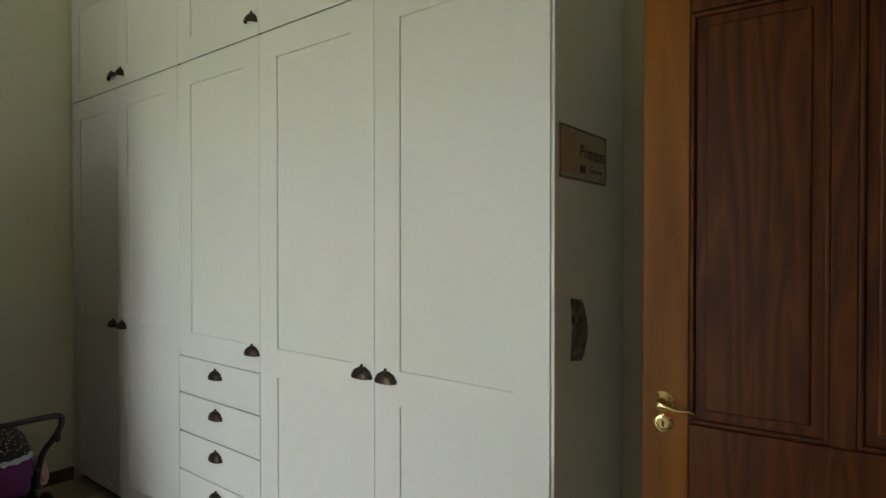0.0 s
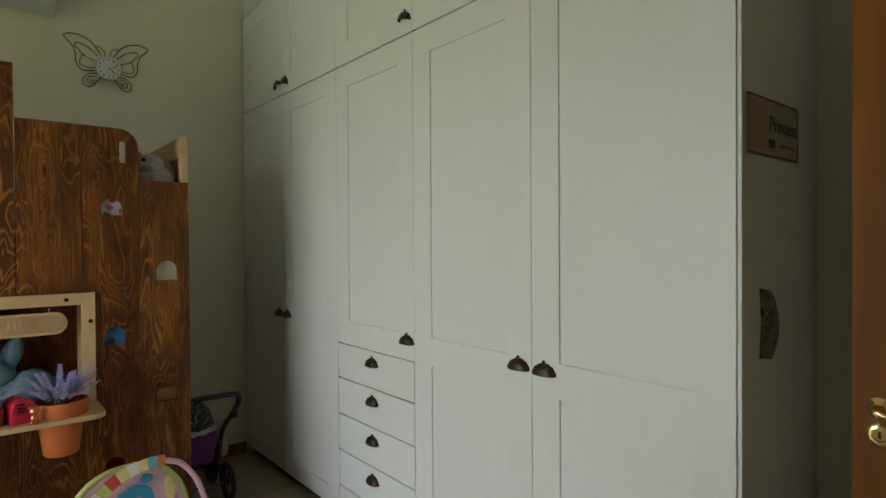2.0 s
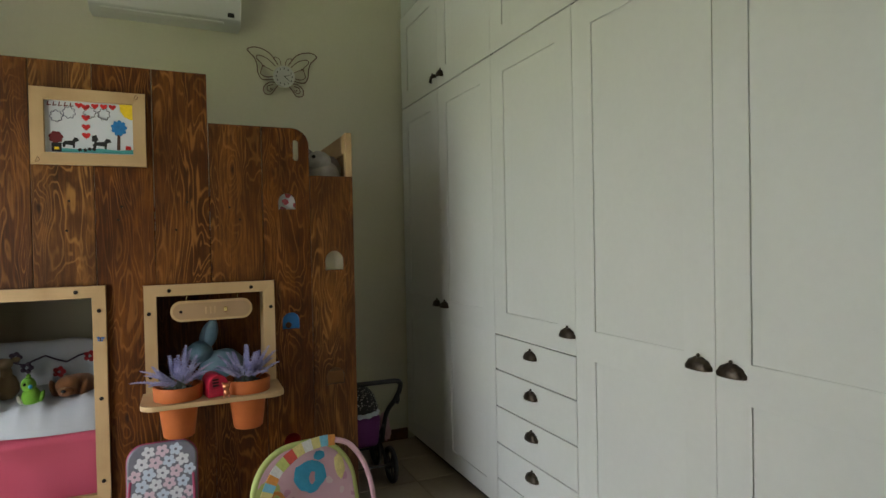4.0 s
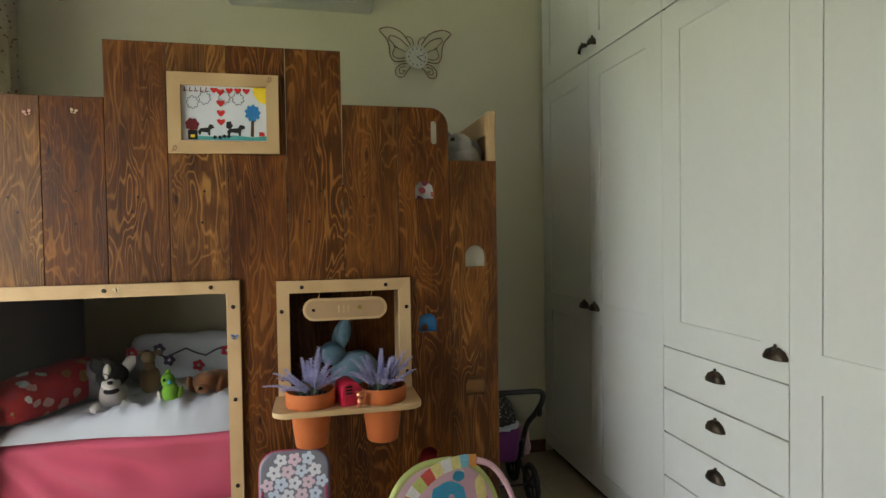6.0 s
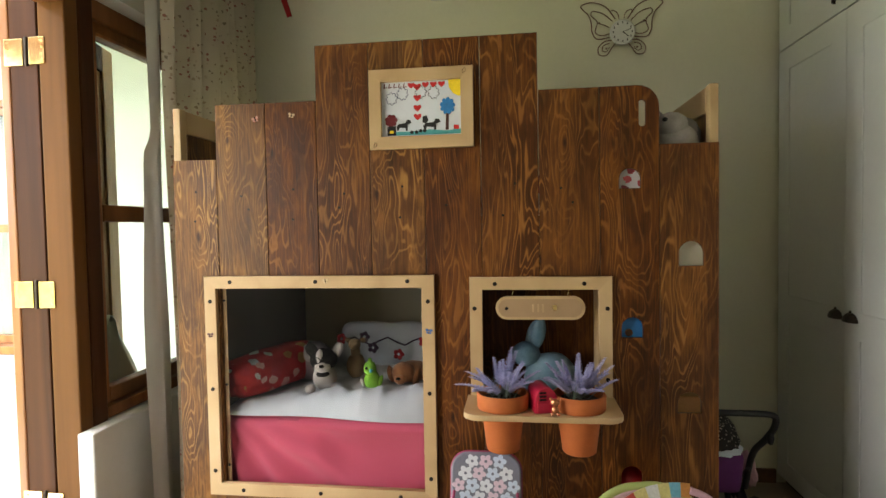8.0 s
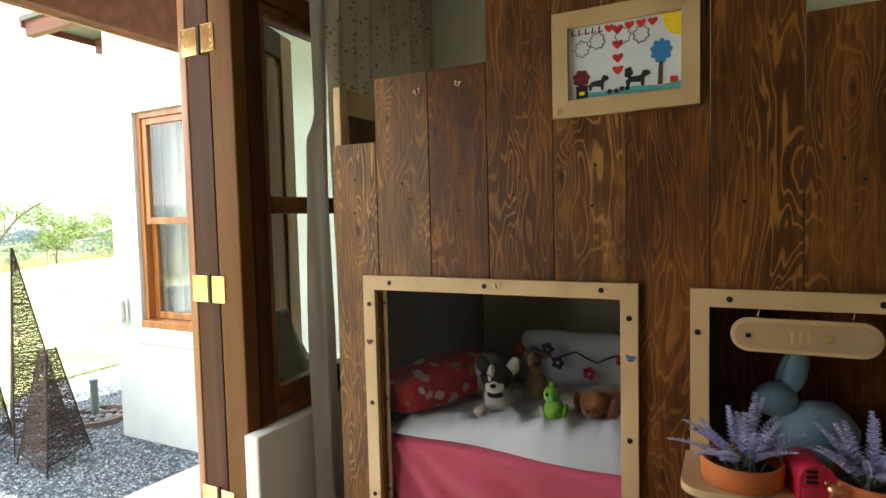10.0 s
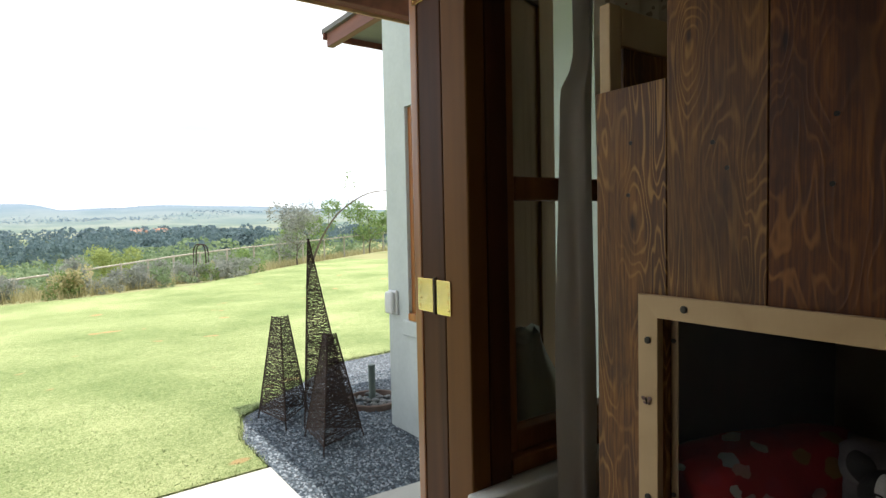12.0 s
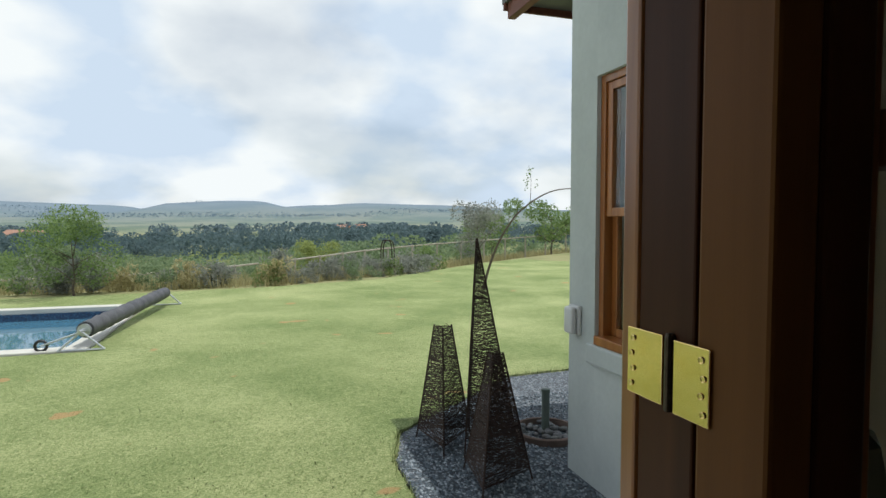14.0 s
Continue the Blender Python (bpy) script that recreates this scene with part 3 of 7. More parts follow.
part("frame", bx(XF - 0.15, XF - 0.03, W0 + 0.05, W1 - 0.05, WZ1 - 0.05, WZ1, 0.004), SASHWOOD, wf)
part("frame", bx(XF - 0.15, XF + 0.015, W0 + 0.01, W1 - 0.01, WZ0 - 0.029, WZ0 + 0.03, 0.006), SASHWOOD, wf)
ZM = 1.36
for x0, x1, z0, z1 in ((XF - 0.085, XF - 0.045, ZM - 0.02, WZ1 - 0.052), (XF - 0.13, XF - 0.09, WZ0 + 0.032, ZM + 0.03)):
    y0, y1 = W0 + 0.052, W1 - 0.052
    part("sash", bx(x0, x1, y0, y0 + 0.055, z0, z1, 0.004), SASHWOOD, wf)
    part("sash", bx(x0, x1, y1 - 0.055, y1, z0, z1, 0.004), SASHWOOD, wf)
    part("sash", bx(x0, x1, y0 + 0.055, y1 - 0.055, z1 - 0.05, z1, 0.004), SASHWOOD, wf)
    part("sash", bx(x0, x1, y0 + 0.055, y1 - 0.055, z0, z0 + 0.055, 0.004), SASHWOOD, wf)
    p = part("pane", bx((x0 + x1) / 2 - 0.002, (x0 + x1) / 2 + 0.002, y0 + 0.054, y1 - 0.054, z0 + 0.054, z1 - 0.049), GLASS, wf)
    p.visible_shadow = False
CURT = surface("white_net_curtain", (0.62, 0.63, 0.62), (0.75, 0.75, 0.74), 5, 0.9, stretch=(1, 6, 0.2))
bm = bmesh.new()
n = 90
vs = []
for i in range(n + 1):
    yy = lined(W0 + 0.02, W1 - 0.02, i / n)
    xx = XF - 0.24 + 0.02 * math.sin(i * 0.9) + 0.008 * math.sin(i * 2.3)
    vs.append((bm.verts.new((xx, yy, WZ0 + 0.01)), bm.verts.new((xx, yy, WZ1 - 0.02))))
for a, b in zip(vs, vs[1:]):
    bm.faces.new((a[0], b[0], b[1], a[1]))
part("window_curtain", bm, CURT, wing)
ROOF = surface("roof_sheet", (0.10, 0.095, 0.09), (0.16, 0.15, 0.14), 3, 0.6)
EAVE = grain("eave_timber", [(0.15, (0.11, 0.035, 0.02)), (0.5, (0.18, 0.06, 0.035)), (0.85, (0.24, 0.09, 0.05))], (8, 0.6, 8), 4, 0.6, 0.4, 0.12)
part("roof", bx(XF - 4.2, XF + 0.05, YC - 1.1, Y_S - 0.2, 3.19, 3.235), ROOF, wing)
part("fascia", bx(XF - 4.2, XF + 0.05, YC - 1.075, YC - 1.052, 3.13, 3.189), EAVE, wing)
for k in range(5):
    part("rafter", bx(XF - 0.05 + (0.12 if k else 0) - 0.75 * k, XF + 0.02 + (0.12 if k else 0) - 0.75 * k, YC - 1.05, YC - 0.002, 3.055, 3.188, 0.004), EAVE, wing)
part("ceiling_board", bx(XF - 4.0, XF - 0.001, YC, Y_S - 0.2, 3.052, 3.188), ROOF, wing)
# roof over the room, with its eave
tagged(part("roof_main", bx(X_W - 0.4, X_E + 3.0, Y_S - 0.72, Y_N + 0.8, Z_C + 0.26, Z_C + 0.36), ROOF), "dark sheet roof over the bedroom", "roof", kind="structure")
# roof added out of view to darken the corner by the garden door
tagged(part("porch_roof", bx(XF + 0.002, -2.30, -3.25, Y_S - 0.745, Z_C + 0.262, Z_C + 0.33), ROOF), "unseen dark sheet roof added to shade the corner beside the garden door", "roof", kind="structure")
tagged(part("porch_ceiling", bx(XF + 0.002, -2.25, -3.12, Y_S - 0.262, 2.762, 2.785), CEIL), "white boarded ceiling over the corner beside the garden door", "ceiling", kind="structure")
beam = tagged(part("porch_beam", bx(XF + 0.002, 0.62, -3.17, -3.10, 2.40, 2.76, 0.006), EAVE), "red-brown timber beam in front of the garden door", "beam", kind="structure")
part("drip_strip", bx(XF + 0.002, 0.62, -3.182, -3.1705, 2.386, 2.405, 0.002), PALE, beam, "pale drip strip along the lower edge")
part("post", bx(0.48, 0.60, -3.19, -3.08, SZ + 0.04, 2.399, 0.006), EAVE, beam)
tagged(part("eave_board", bx(X_W - 0.38, X_E + 3.0, Y_S - 0.74, Y_S - 0.70, Z_C + 0.16, Z_C + 0.255), EAVE), "brown timber eave board", "eave", kind="structure")

# ---------------- garden and distance ----------------
def lawn_material():
    m, nt, s = material("mown_grass")
    v = coords(nt, shift=False)
    n1 = node(nt, "ShaderNodeTexNoise", Scale=0.55, Detail=4.0, Roughness=0.6)
    n2 = node(nt, "ShaderNodeTexNoise", Scale=14.0, Detail=6.0, Roughness=0.75)
    n3 = node(nt, "ShaderNodeTexNoise", Scale=62.0, Detail=4.0, Roughness=0.8)
    for n in (n1, n2, n3):
        nt.links.new(v, n.inputs["Vector"])
    a = nt.nodes.new("ShaderNodeMath")
    a.operation, a.inputs[1].default_value = "MULTIPLY_ADD", 0.7
    nt.links.new(n2.outputs["Fac"], a.inputs[0])
    nt.links.new(n1.outputs["Fac"], a.inputs[2])
    b = nt.nodes.new("ShaderNodeMath")
    b.operation, b.inputs[1].default_value = "MULTIPLY_ADD", 1.8
    nt.links.new(n3.outputs["Fac"], b.inputs[0])
    nt.links.new(a.outputs[0], b.inputs[2])
    half = nt.nodes.new("ShaderNodeMath")
    half.operation, half.inputs[1].default_value = "MULTIPLY", 0.45
    nt.links.new(b.outputs[0], half.inputs[0])
    c = ramp(nt, half.outputs[0], [(0.63, (0.115, 0.168, 0.052)), (0.778, (0.245, 0.30, 0.120)), (0.92, (0.43, 0.455, 0.22))])
    n4 = node(nt, "ShaderNodeTexNoise", Scale=1.7, Detail=2.0)
    nt.links.new(v, n4.inputs["Vector"])
    bare = ramp(nt, n4.outputs["Fac"], [(0.705, (0, 0, 0)), (0.725, (1, 1, 1))])
    mix = nt.nodes.new("ShaderNodeMixRGB")
    nt.links.new(bare, mix.inputs[0])
    nt.links.new(c, mix.inputs[1])
    mix.inputs[2].default_value = (0.40, 0.28, 0.13, 1)
    nt.links.new(mix.outputs[0], s.inputs["Base Color"])
    s.inputs["Roughness"].default_value = 0.95
    s.inputs["Specular IOR Level"].default_value = 0.15
    bump(nt, s, b.outputs[0], 0.7, 0.02)
    return m


def field_material():
    m, nt, s = material("veld_and_fields")
    v = coords(nt, shift=False)
    n1 = node(nt, "ShaderNodeTexNoise", Scale=0.006, Detail=5.0, Roughness=0.6)
    n2 = node(nt, "ShaderNodeTexNoise", Scale=0.35, Detail=6.0, Roughness=0.7)
    nt.links.new(v, n1.inputs["Vector"])
    nt.links.new(v, n2.inputs["Vector"])
    a = nt.nodes.new("ShaderNodeMath")
    a.operation, a.inputs[1].default_value = "MULTIPLY_ADD", 0.4
    nt.links.new(n2.outputs["Fac"], a.inputs[0])
    nt.links.new(n1.outputs["Fac"], a.inputs[2])
    c = ramp(nt, a.outputs[0], [(0.5, (0.075, 0.11, 0.035)), (0.65, (0.13, 0.165, 0.06)), (0.78, (0.28, 0.27, 0.14)), (0.9, (0.17, 0.19, 0.09))])
    # haze painted in: the land's colour blends to blue with distance
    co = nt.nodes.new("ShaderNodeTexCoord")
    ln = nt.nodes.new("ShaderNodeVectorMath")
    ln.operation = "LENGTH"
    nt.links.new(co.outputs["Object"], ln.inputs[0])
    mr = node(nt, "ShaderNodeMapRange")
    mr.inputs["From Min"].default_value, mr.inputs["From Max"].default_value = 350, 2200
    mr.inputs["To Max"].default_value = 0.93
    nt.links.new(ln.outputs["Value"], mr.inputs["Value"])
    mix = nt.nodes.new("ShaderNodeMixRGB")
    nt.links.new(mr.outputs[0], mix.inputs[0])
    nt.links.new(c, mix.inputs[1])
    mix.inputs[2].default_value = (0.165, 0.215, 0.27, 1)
    nt.links.new(mix.outputs[0], s.inputs["Base Color"])
    s.inputs["Roughness"].default_value = 1.0
    s.inputs["Specular IOR Level"].default_value = 0.05
    return m


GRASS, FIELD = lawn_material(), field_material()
BLADES, bnt, bsd = material("grass_blades")
bgeo = bnt.nodes.new("ShaderNodeNewGeometry")
bnt.links.new(ramp(bnt, bgeo.outputs["Random Per Island"], [(0.0, (0.14, 0.20, 0.06)), (0.6, (0.25, 0.31, 0.12)), (1.0, (0.44, 0.46, 0.22))]), bsd.inputs["Base Color"])
bsd.inputs["Roughness"].default_value = 0.8
GRAVEL = spotted("grey_gravel", (0.045, 0.053, 0.064), [(0.07, 0.083, 0.10), (0.11, 0.128, 0.15), (0.20, 0.22, 0.24), (0.055, 0.065, 0.08)], 55, 0.9, 1.0, 0.62, (0.06, 0.06, 0.065), weave=120)
STONE, snt, ssd = material("loose_stone")
sgeo = snt.nodes.new("ShaderNodeNewGeometry")
snt.links.new(ramp(snt, sgeo.outputs["Random Per Island"], [(0.0, (0.042, 0.055, 0.070)), (0.6, (0.135, 0.168, 0.20)), (1.0, (0.40, 0.44, 0.48))]), ssd.inputs["Base Color"])
ssd.inputs["Roughness"].default_value = 0.9
CONCRETE = surface("pale_concrete", (0.42, 0.41, 0.38), (0.52, 0.51, 0.47), 3, 0.9, relief=0.4, fine=90, depth=0.002)


def smoothstep(a, b, x):
    k = min(max((x - a) / (b - a), 0), 1)
    return k * k * (3 - 2 * k)


def land(x, y):
    """Height of the land: level round the house, falling to a valley, hills far off."""
    d = math.hypot(x + 2, y)
    out = max(-y - 17 + 0.25 * min(x, 0), 0, d - 26)
    z = SZ + smoothstep(0, 9, out) * (-0.9 + 1.35 * smoothstep(1, -22, x)) - 10.0 * (1 - math.exp(-max(out - 6, 0) / 80))
    if d > 60:
        z += 2.0 * noise.noise(Vector((x, y, 0)) * 0.006) * smoothstep(60, 300, d)
    if d > 700:
        z += (78 + 34 * noise.noise(Vector((x * 0.0011 + 3, y * 0.0004, 1)))) * smoothstep(900, 2600, d) + 10 * noise.noise(Vector((x, y, 5)) * 0.004) * smoothstep(700, 1500, d)
    if d > 1500:
        z += (26 * smoothstep(-120, 20, x) * smoothstep(420, 330, x) + 18 * smoothstep(560, 700, x) * smoothstep(1300, 1000, x)) * smoothstep(1700, 2300, -y)
    return z


POOL = (0.62, 5.2, -14.3, -10.2)


def steps(marks):
    near = [i * 1.0 for i in range(-46, 31)]
    far, k = [], 30.0
    while k < 3300:
        k *= 1.16
        far.append(k)
    return sorted(set([m for m in near if all(abs(m - q) > 0.3 for q in marks)] + list(marks) + far + [-16 - f for f in far]))


xs, ys = steps((POOL[0] - 0.02, POOL[1] + 0.02)), steps((POOL[2] - 0.02, POOL[3] + 0.02))
ids, verts, faces = {}, [], []
for j, y in enumerate(ys):
    for i, x in enumerate(xs):
        ids[i, j] = len(verts)
        verts.append((x, y, land(x, y)))
for j in range(len(ys) - 1):
    for i in range(len(xs) - 1):
        cx, cy = (xs[i] + xs[i + 1]) / 2, (ys[j] + ys[j + 1]) / 2
        if POOL[0] - 0.02 < cx < POOL[1] + 0.02 and POOL[2] - 0.02 < cy < POOL[3] + 0.02:
            continue
        faces.append((ids[i, j], ids[i + 1, j], ids[i + 1, j + 1], ids[i, j + 1]))
me = bpy.data.meshes.new("ground")
me.from_pydata(verts, [], faces)
me.polygons.foreach_set("use_smooth", [True] * len(me.polygons))
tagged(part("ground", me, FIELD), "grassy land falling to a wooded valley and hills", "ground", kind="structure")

lawn_edge = [(-2.84, -4.55), (-2.84, -5.2), (-3.0, -5.75), (-3.3, -6.0), (-4.6, -7.1), (-5.4, -7.15), (-9, -7.3), (-12, -9), (-20, -20), (-19, -30), (-11, -24), (-5.3, -18.4), (-2, -17.2), (2, -16.6), (9, -16.2), (12, -12), (12, -4.3)]
pool_loop = [(POOL[0] - 0.3, POOL[2] - 0.3), (POOL[1] + 0.3, POOL[2] - 0.3), (POOL[1] + 0.3, POOL[3] + 0.3), (POOL[0] - 0.3, POOL[3] + 0.3)]
tagged(part("lawn", plate("lawn", [lawn_edge, pool_loop], 0.09, Matrix.Translation((0, 0, SZ))), GRASS), "mown green lawn with a few bare spots", "lawn", kind="structure")
tagged(part("pavement", plate("pavement", [[(-2.86, -3.72), (-2.86, -4.53), (12, -4.25), (12, -1.95), (-4.0, -1.95), (-4.0, -3.64)]], 0.08, Matrix.Translation((0, 0, SZ))), CONCRETE), "pale concrete paving beside the house", "pavement", kind="structure")
tagged(part("gravel_bed", plate("gravel", [[(-4.02, -3.66), (-2.875, -3.74), (-2.865, -5.2), (-3.03, -5.77), (-3.33, -6.03), (-4.63, -7.13), (-9, -7.33), (-9, -4.77), (-4.02, -4.77)]], 0.05, Matrix.Translation((0, 0, SZ))), GRAVEL), "bed of grey crushed stone along the wall", "gravel", kind="structure")
tagged(part("door_step", bx(-2.45, -0.8, -2.3, Y_S - 0.262, SZ, -0.22, 0.015), CONCRETE), "concrete step below the garden door", "step", kind="structure")

# loose stones on the gravel
rng = random.Random(4)
verts, faces = [], []
for _ in range(15000):
    x, y = rng.uniform(-4.0, -2.87), rng.uniform(-6.4, -3.7)
    if y < -4.8 and rng.random() < 0.25:
        x = rng.uniform(-5.2, -4.02)
    if x > -2.84 - max(-y - 5.2, 0) * 0.55:
        continue
    r, o = rng.uniform(0.007, 0.017), len(verts)
    a = rng.uniform(0, 6.28)
    q = [(1, 0.1, 0), (0.2, 0.9, 0.1), (-0.9, 0.2, 0), (-0.1, -1, 0.05)]
    for px, py, pz in q:
        verts.append((x + r * (px * math.cos(a) - py * math.sin(a)), y + r * (px * math.sin(a) + py * math.cos(a)), SZ + 0.025 + r * 0.3))
    verts.append((x + r * 0.2, y, SZ + 0.025 + r * rng.uniform(0.7, 1.2)))
    faces += [(o + k, o + (k + 1) % 4, o + 4) for k in range(4)]
me = bpy.data.meshes.new("stones")
me.from_pydata(verts, [], faces)
tagged(part("loose_stones", me, STONE), "loose grey crushed stones lying on the bed", "gravel", kind="stuff")

# grass fringe along the lawn's cut edges
verts, faces = [], []
for (ax, ay), (bx_, by_) in zip(lawn_edge[:7], lawn_edge[1:7]):
    ln = math.hypot(bx_ - ax, by_ - ay)
    for _ in range(int(ln * 260)):
        k, off = rng.random(), rng.gauss(0, 0.02)
        x, y, o = ax + (bx_ - ax) * k + off, ay + (by_ - ay) * k + off, len(verts)
        a, h, w = rng.uniform(0, 6.28), rng.uniform(0.02, 0.055), 0.003
        verts += [(x - w * math.cos(a), y - w * math.sin(a), SZ + 0.02), (x + w * math.cos(a), y + w * math.sin(a), SZ + 0.02), (x + rng.gauss(0, 0.02), y + rng.gauss(0, 0.02), SZ + 0.04 + h)]
        faces.append((o, o + 1, o + 2))
for _ in range(900):
    x, o = rng.uniform(-2.84, 3), len(verts)
    y = -4.55 + (x + 2.84) * 0.02 + rng.gauss(0, 0.018)
    a, h, w = rng.uniform(0, 6.28), rng.uniform(0.02, 0.05), 0.003
    verts += [(x - w * math.cos(a), y - w * math.sin(a), SZ + 0.02), (x + w * math.cos(a), y + w * math.sin(a), SZ + 0.02), (x + rng.gauss(0, 0.02), y + rng.gauss(0, 0.02), SZ + 0.04 + h)]
    faces.append((o, o + 1, o + 2))
for _ in range(40000):
    x, y = rng.uniform(-5.0, 2.6), -4.55 - 6.5 * rng.random() ** 1.3
    if x < -2.84 - max(-y - 5.2, 0) * 0.6 and y > -7.2:
        continue
    a, h, w, o = rng.uniform(0, 6.28), rng.uniform(0.003, 0.011), 0.003, len(verts)
    verts += [(x - w * math.cos(a), y - w * math.sin(a), SZ + 0.044), (x + w * math.cos(a), y + w * math.sin(a), SZ + 0.044), (x + rng.gauss(0, 0.014), y + rng.gauss(0, 0.014), SZ + 0.045 + h)]
    faces.append((o, o + 1, o + 2))
me = bpy.data.meshes.new("fringe")
me.from_pydata(verts, [], faces)
me.polygons.foreach_set("use_smooth", [True] * len(me.polygons))
up_rng = random.Random(31)
me.normals_split_custom_set_from_vertices([Vector((up_rng.gauss(0, 0.25), up_rng.gauss(0, 0.25), 1)).normalized() for _v in verts])
tagged(part("grass_fringe", me, BLADES), "short green grass blades on the lawn and its edge", "grass", kind="stuff")

# ---------------- the wardrobe ----------------
YW = 1.21
SEAMS = (-3.58, -3.0, -2.396, -1.79, -1.185, -0.575)


def shaker(name, x0, x1, z0, z1, panels, parent, stile=0.105):
    """A framed door with recessed panels: (z0, z1) of each."""
    g = 0.0024
    loops = [rounded(x0 + g, x1 - g, z0 + g, z1 - g, 0)]
    for a, b in panels:
        loops.append(rounded(x0 + stile, x1 - stile, a, b, 0))
    d = part(name, plate(name, loops, 0.006, facing_south(YW + 0.003), 0.0015), WARD, parent)
    part("panel", bx(x0 + g + 0.002, x1 - g - 0.002, YW + 0.0063, YW + 0.022, z0 + g + 0.002, z1 - g - 0.002), WARD, d)
    return d


def cup_handle(x, z, parent, tilt=0.0, w=0.084):
    """A scalloped shell pull of dark bronze."""
    bm = bmesh.new()
    nu, nv, rows = 28, 8, []
    for j in range(nv + 1):
        th = math.pi / 2 * j / nv
        row = []
        for i in range(nu + 1):
            ph = math.pi * i / nu
            rib = 1 + 0.07 * abs(math.sin(ph * 6)) * math.sin(th)
            row.append(bm.verts.new((-w / 2 * math.cos(ph) * math.sin(th) * rib, -0.026 * math.cos(th) ** 0.7 if j < nv else 0, 0.034 * math.sin(ph) * math.sin(th) * rib)))
        rows.append(row)
    for a, b in zip(rows, rows[1:]):
        for i in range(nu):
            try:
                bm.faces.new((a[i], a[i + 1], b[i + 1], b[i]))
            except ValueError:
                pass
    bmesh.ops.remove_doubles(bm, verts=bm.verts, dist=0.0004)
    bmesh.ops.solidify(bm, geom=bm.faces[:], thickness=0.002)
    lathe(bm, [(0.002, 0), (0.005, 0.003), (0.0045, 0.008), (0.001, 0.011)], (0, -0.006, 0.034), 10)
    bmesh.ops.transform(bm, matrix=pose(x, YW - 0.0005, z - 0.018, 0, tilt, 0), verts=bm.verts)
    return smooth(part("handle", bm, BRONZE, parent, "scalloped dark bronze cup handle"), 60)


ward = thing("wardrobe", -2.08, 1.5, 0, "tall white built-in wardrobe with shaker doors and drawers", "wardrobe")
part("carcass", bx(-3.595, -0.585, YW + 0.07, Y_N - 0.002, 0.055, 2.75), WARD, ward)
# plinth in near-black, the shade of its recess painted in
part("plinth", bx(-3.595, -0.60, YW + 0.05, Y_N - 0.01, 0.001, 0.054), GAP, ward, "recessed plinth, shade put into its dark colour")
part("side_panel", bx(-0.5845, -0.566, YW + 0.006, Y_N - 0.002, 0.001, 2.95, 0.002), WARD, ward)
part("cornice", bx(-3.595, -0.585, YW + 0.012, Y_N - 0.002, 2.7515, 2.945), WARD, ward, "white filler panel up to the ceiling")
# added dark strips paint the shade in the gaps between doors
for x0 in SEAMS[2:5]:
    part("seal", bx(x0 - 0.002, x0 + 0.002, YW + 0.0035, YW + 0.02, 0.06, 2.73), GAP, ward, "dark strip painting the shade in the gap between two doors")
for k in range(5):
    x0, x1 = SEAMS[k], SEAMS[k + 1]
    up = shaker("upper_door", x0, x1, 2.147, 2.735, [(2.245, 2.64)], ward)
    if k in (0, 2):
        cup_handle(x1 - 0.045, 2.215, up, -12 if k == 0 else 8, 0.07)
    elif k == 1:
        cup_handle(x0 + 0.045, 2.215, up, 14, 0.07)
    if k == 2:
        lo = shaker("door", x0, x1, 0.862, 2.1435, [(0.967, 2.042)], ward)
        cup_handle(x1 - 0.045, 0.945, lo)
        for z0, z1 in ((0.70, 0.8605), (0.530, 0.697), (0.359, 0.527), (0.191, 0.356), (0.06, 0.188)):
            dr = part("drawer", bx(x0 + 0.0024, x1 - 0.0024, YW, YW + 0.02, z0 + 0.001, z1 - 0.001, 0.0015), WARD, ward)
            cup_handle((x0 + x1) / 2, (z0 + z1) / 2 + 0.034, dr)
    else:
        lo = shaker("door", x0, x1, 0.06, 2.1435, [(0.967, 2.042), (0.15, 0.862)], ward)
        cup_handle(x1 - 0.052 if k in (0, 3) else x0 + 0.052, 0.945, lo)

# ---------------- the entrance door, standing open ----------------
edge, away = Vector((-0.415, 1.435)), Vector((0.44, 1.50))
ang = math.degrees(math.atan2(away.y - edge.y, away.x - edge.x))
DW = (away - edge).length
mD = pose(edge.x, edge.y, 0, 0, 0, ang)
door = thing("panel_door", 0.42, 1.45, 0.01, "varnished hardwood six-panel door, standing open", "door")


def on_door(name, bm, mat, parent, label=""):
    bmesh.ops.transform(bm, matrix=mD, verts=bm.verts)
    return part(name, bm, mat, parent, label)


TH = 0.02
ST = 0.112
on_door("lock_stile", bx(0, ST, -TH, TH, 0.012, 2.06, 0.003), STILEWOOD, door, "lock stile in lighter honey, the light put into its colour")
on_door("hinge_stile", bx(DW - ST, DW, -TH, TH, 0.012, 2.06, 0.003), DOORWOOD, door)
mid0, mid1 = DW / 2 - 0.025, DW / 2 + 0.025
for z0, z1 in ((0.012, 0.22), (0.70, 0.905), (1.93, 2.06)):
    on_door("rail", bx(ST + 0.0005, DW - ST - 0.0005, -TH, TH, z0, z1, 0.003), DOORWOOD, door)
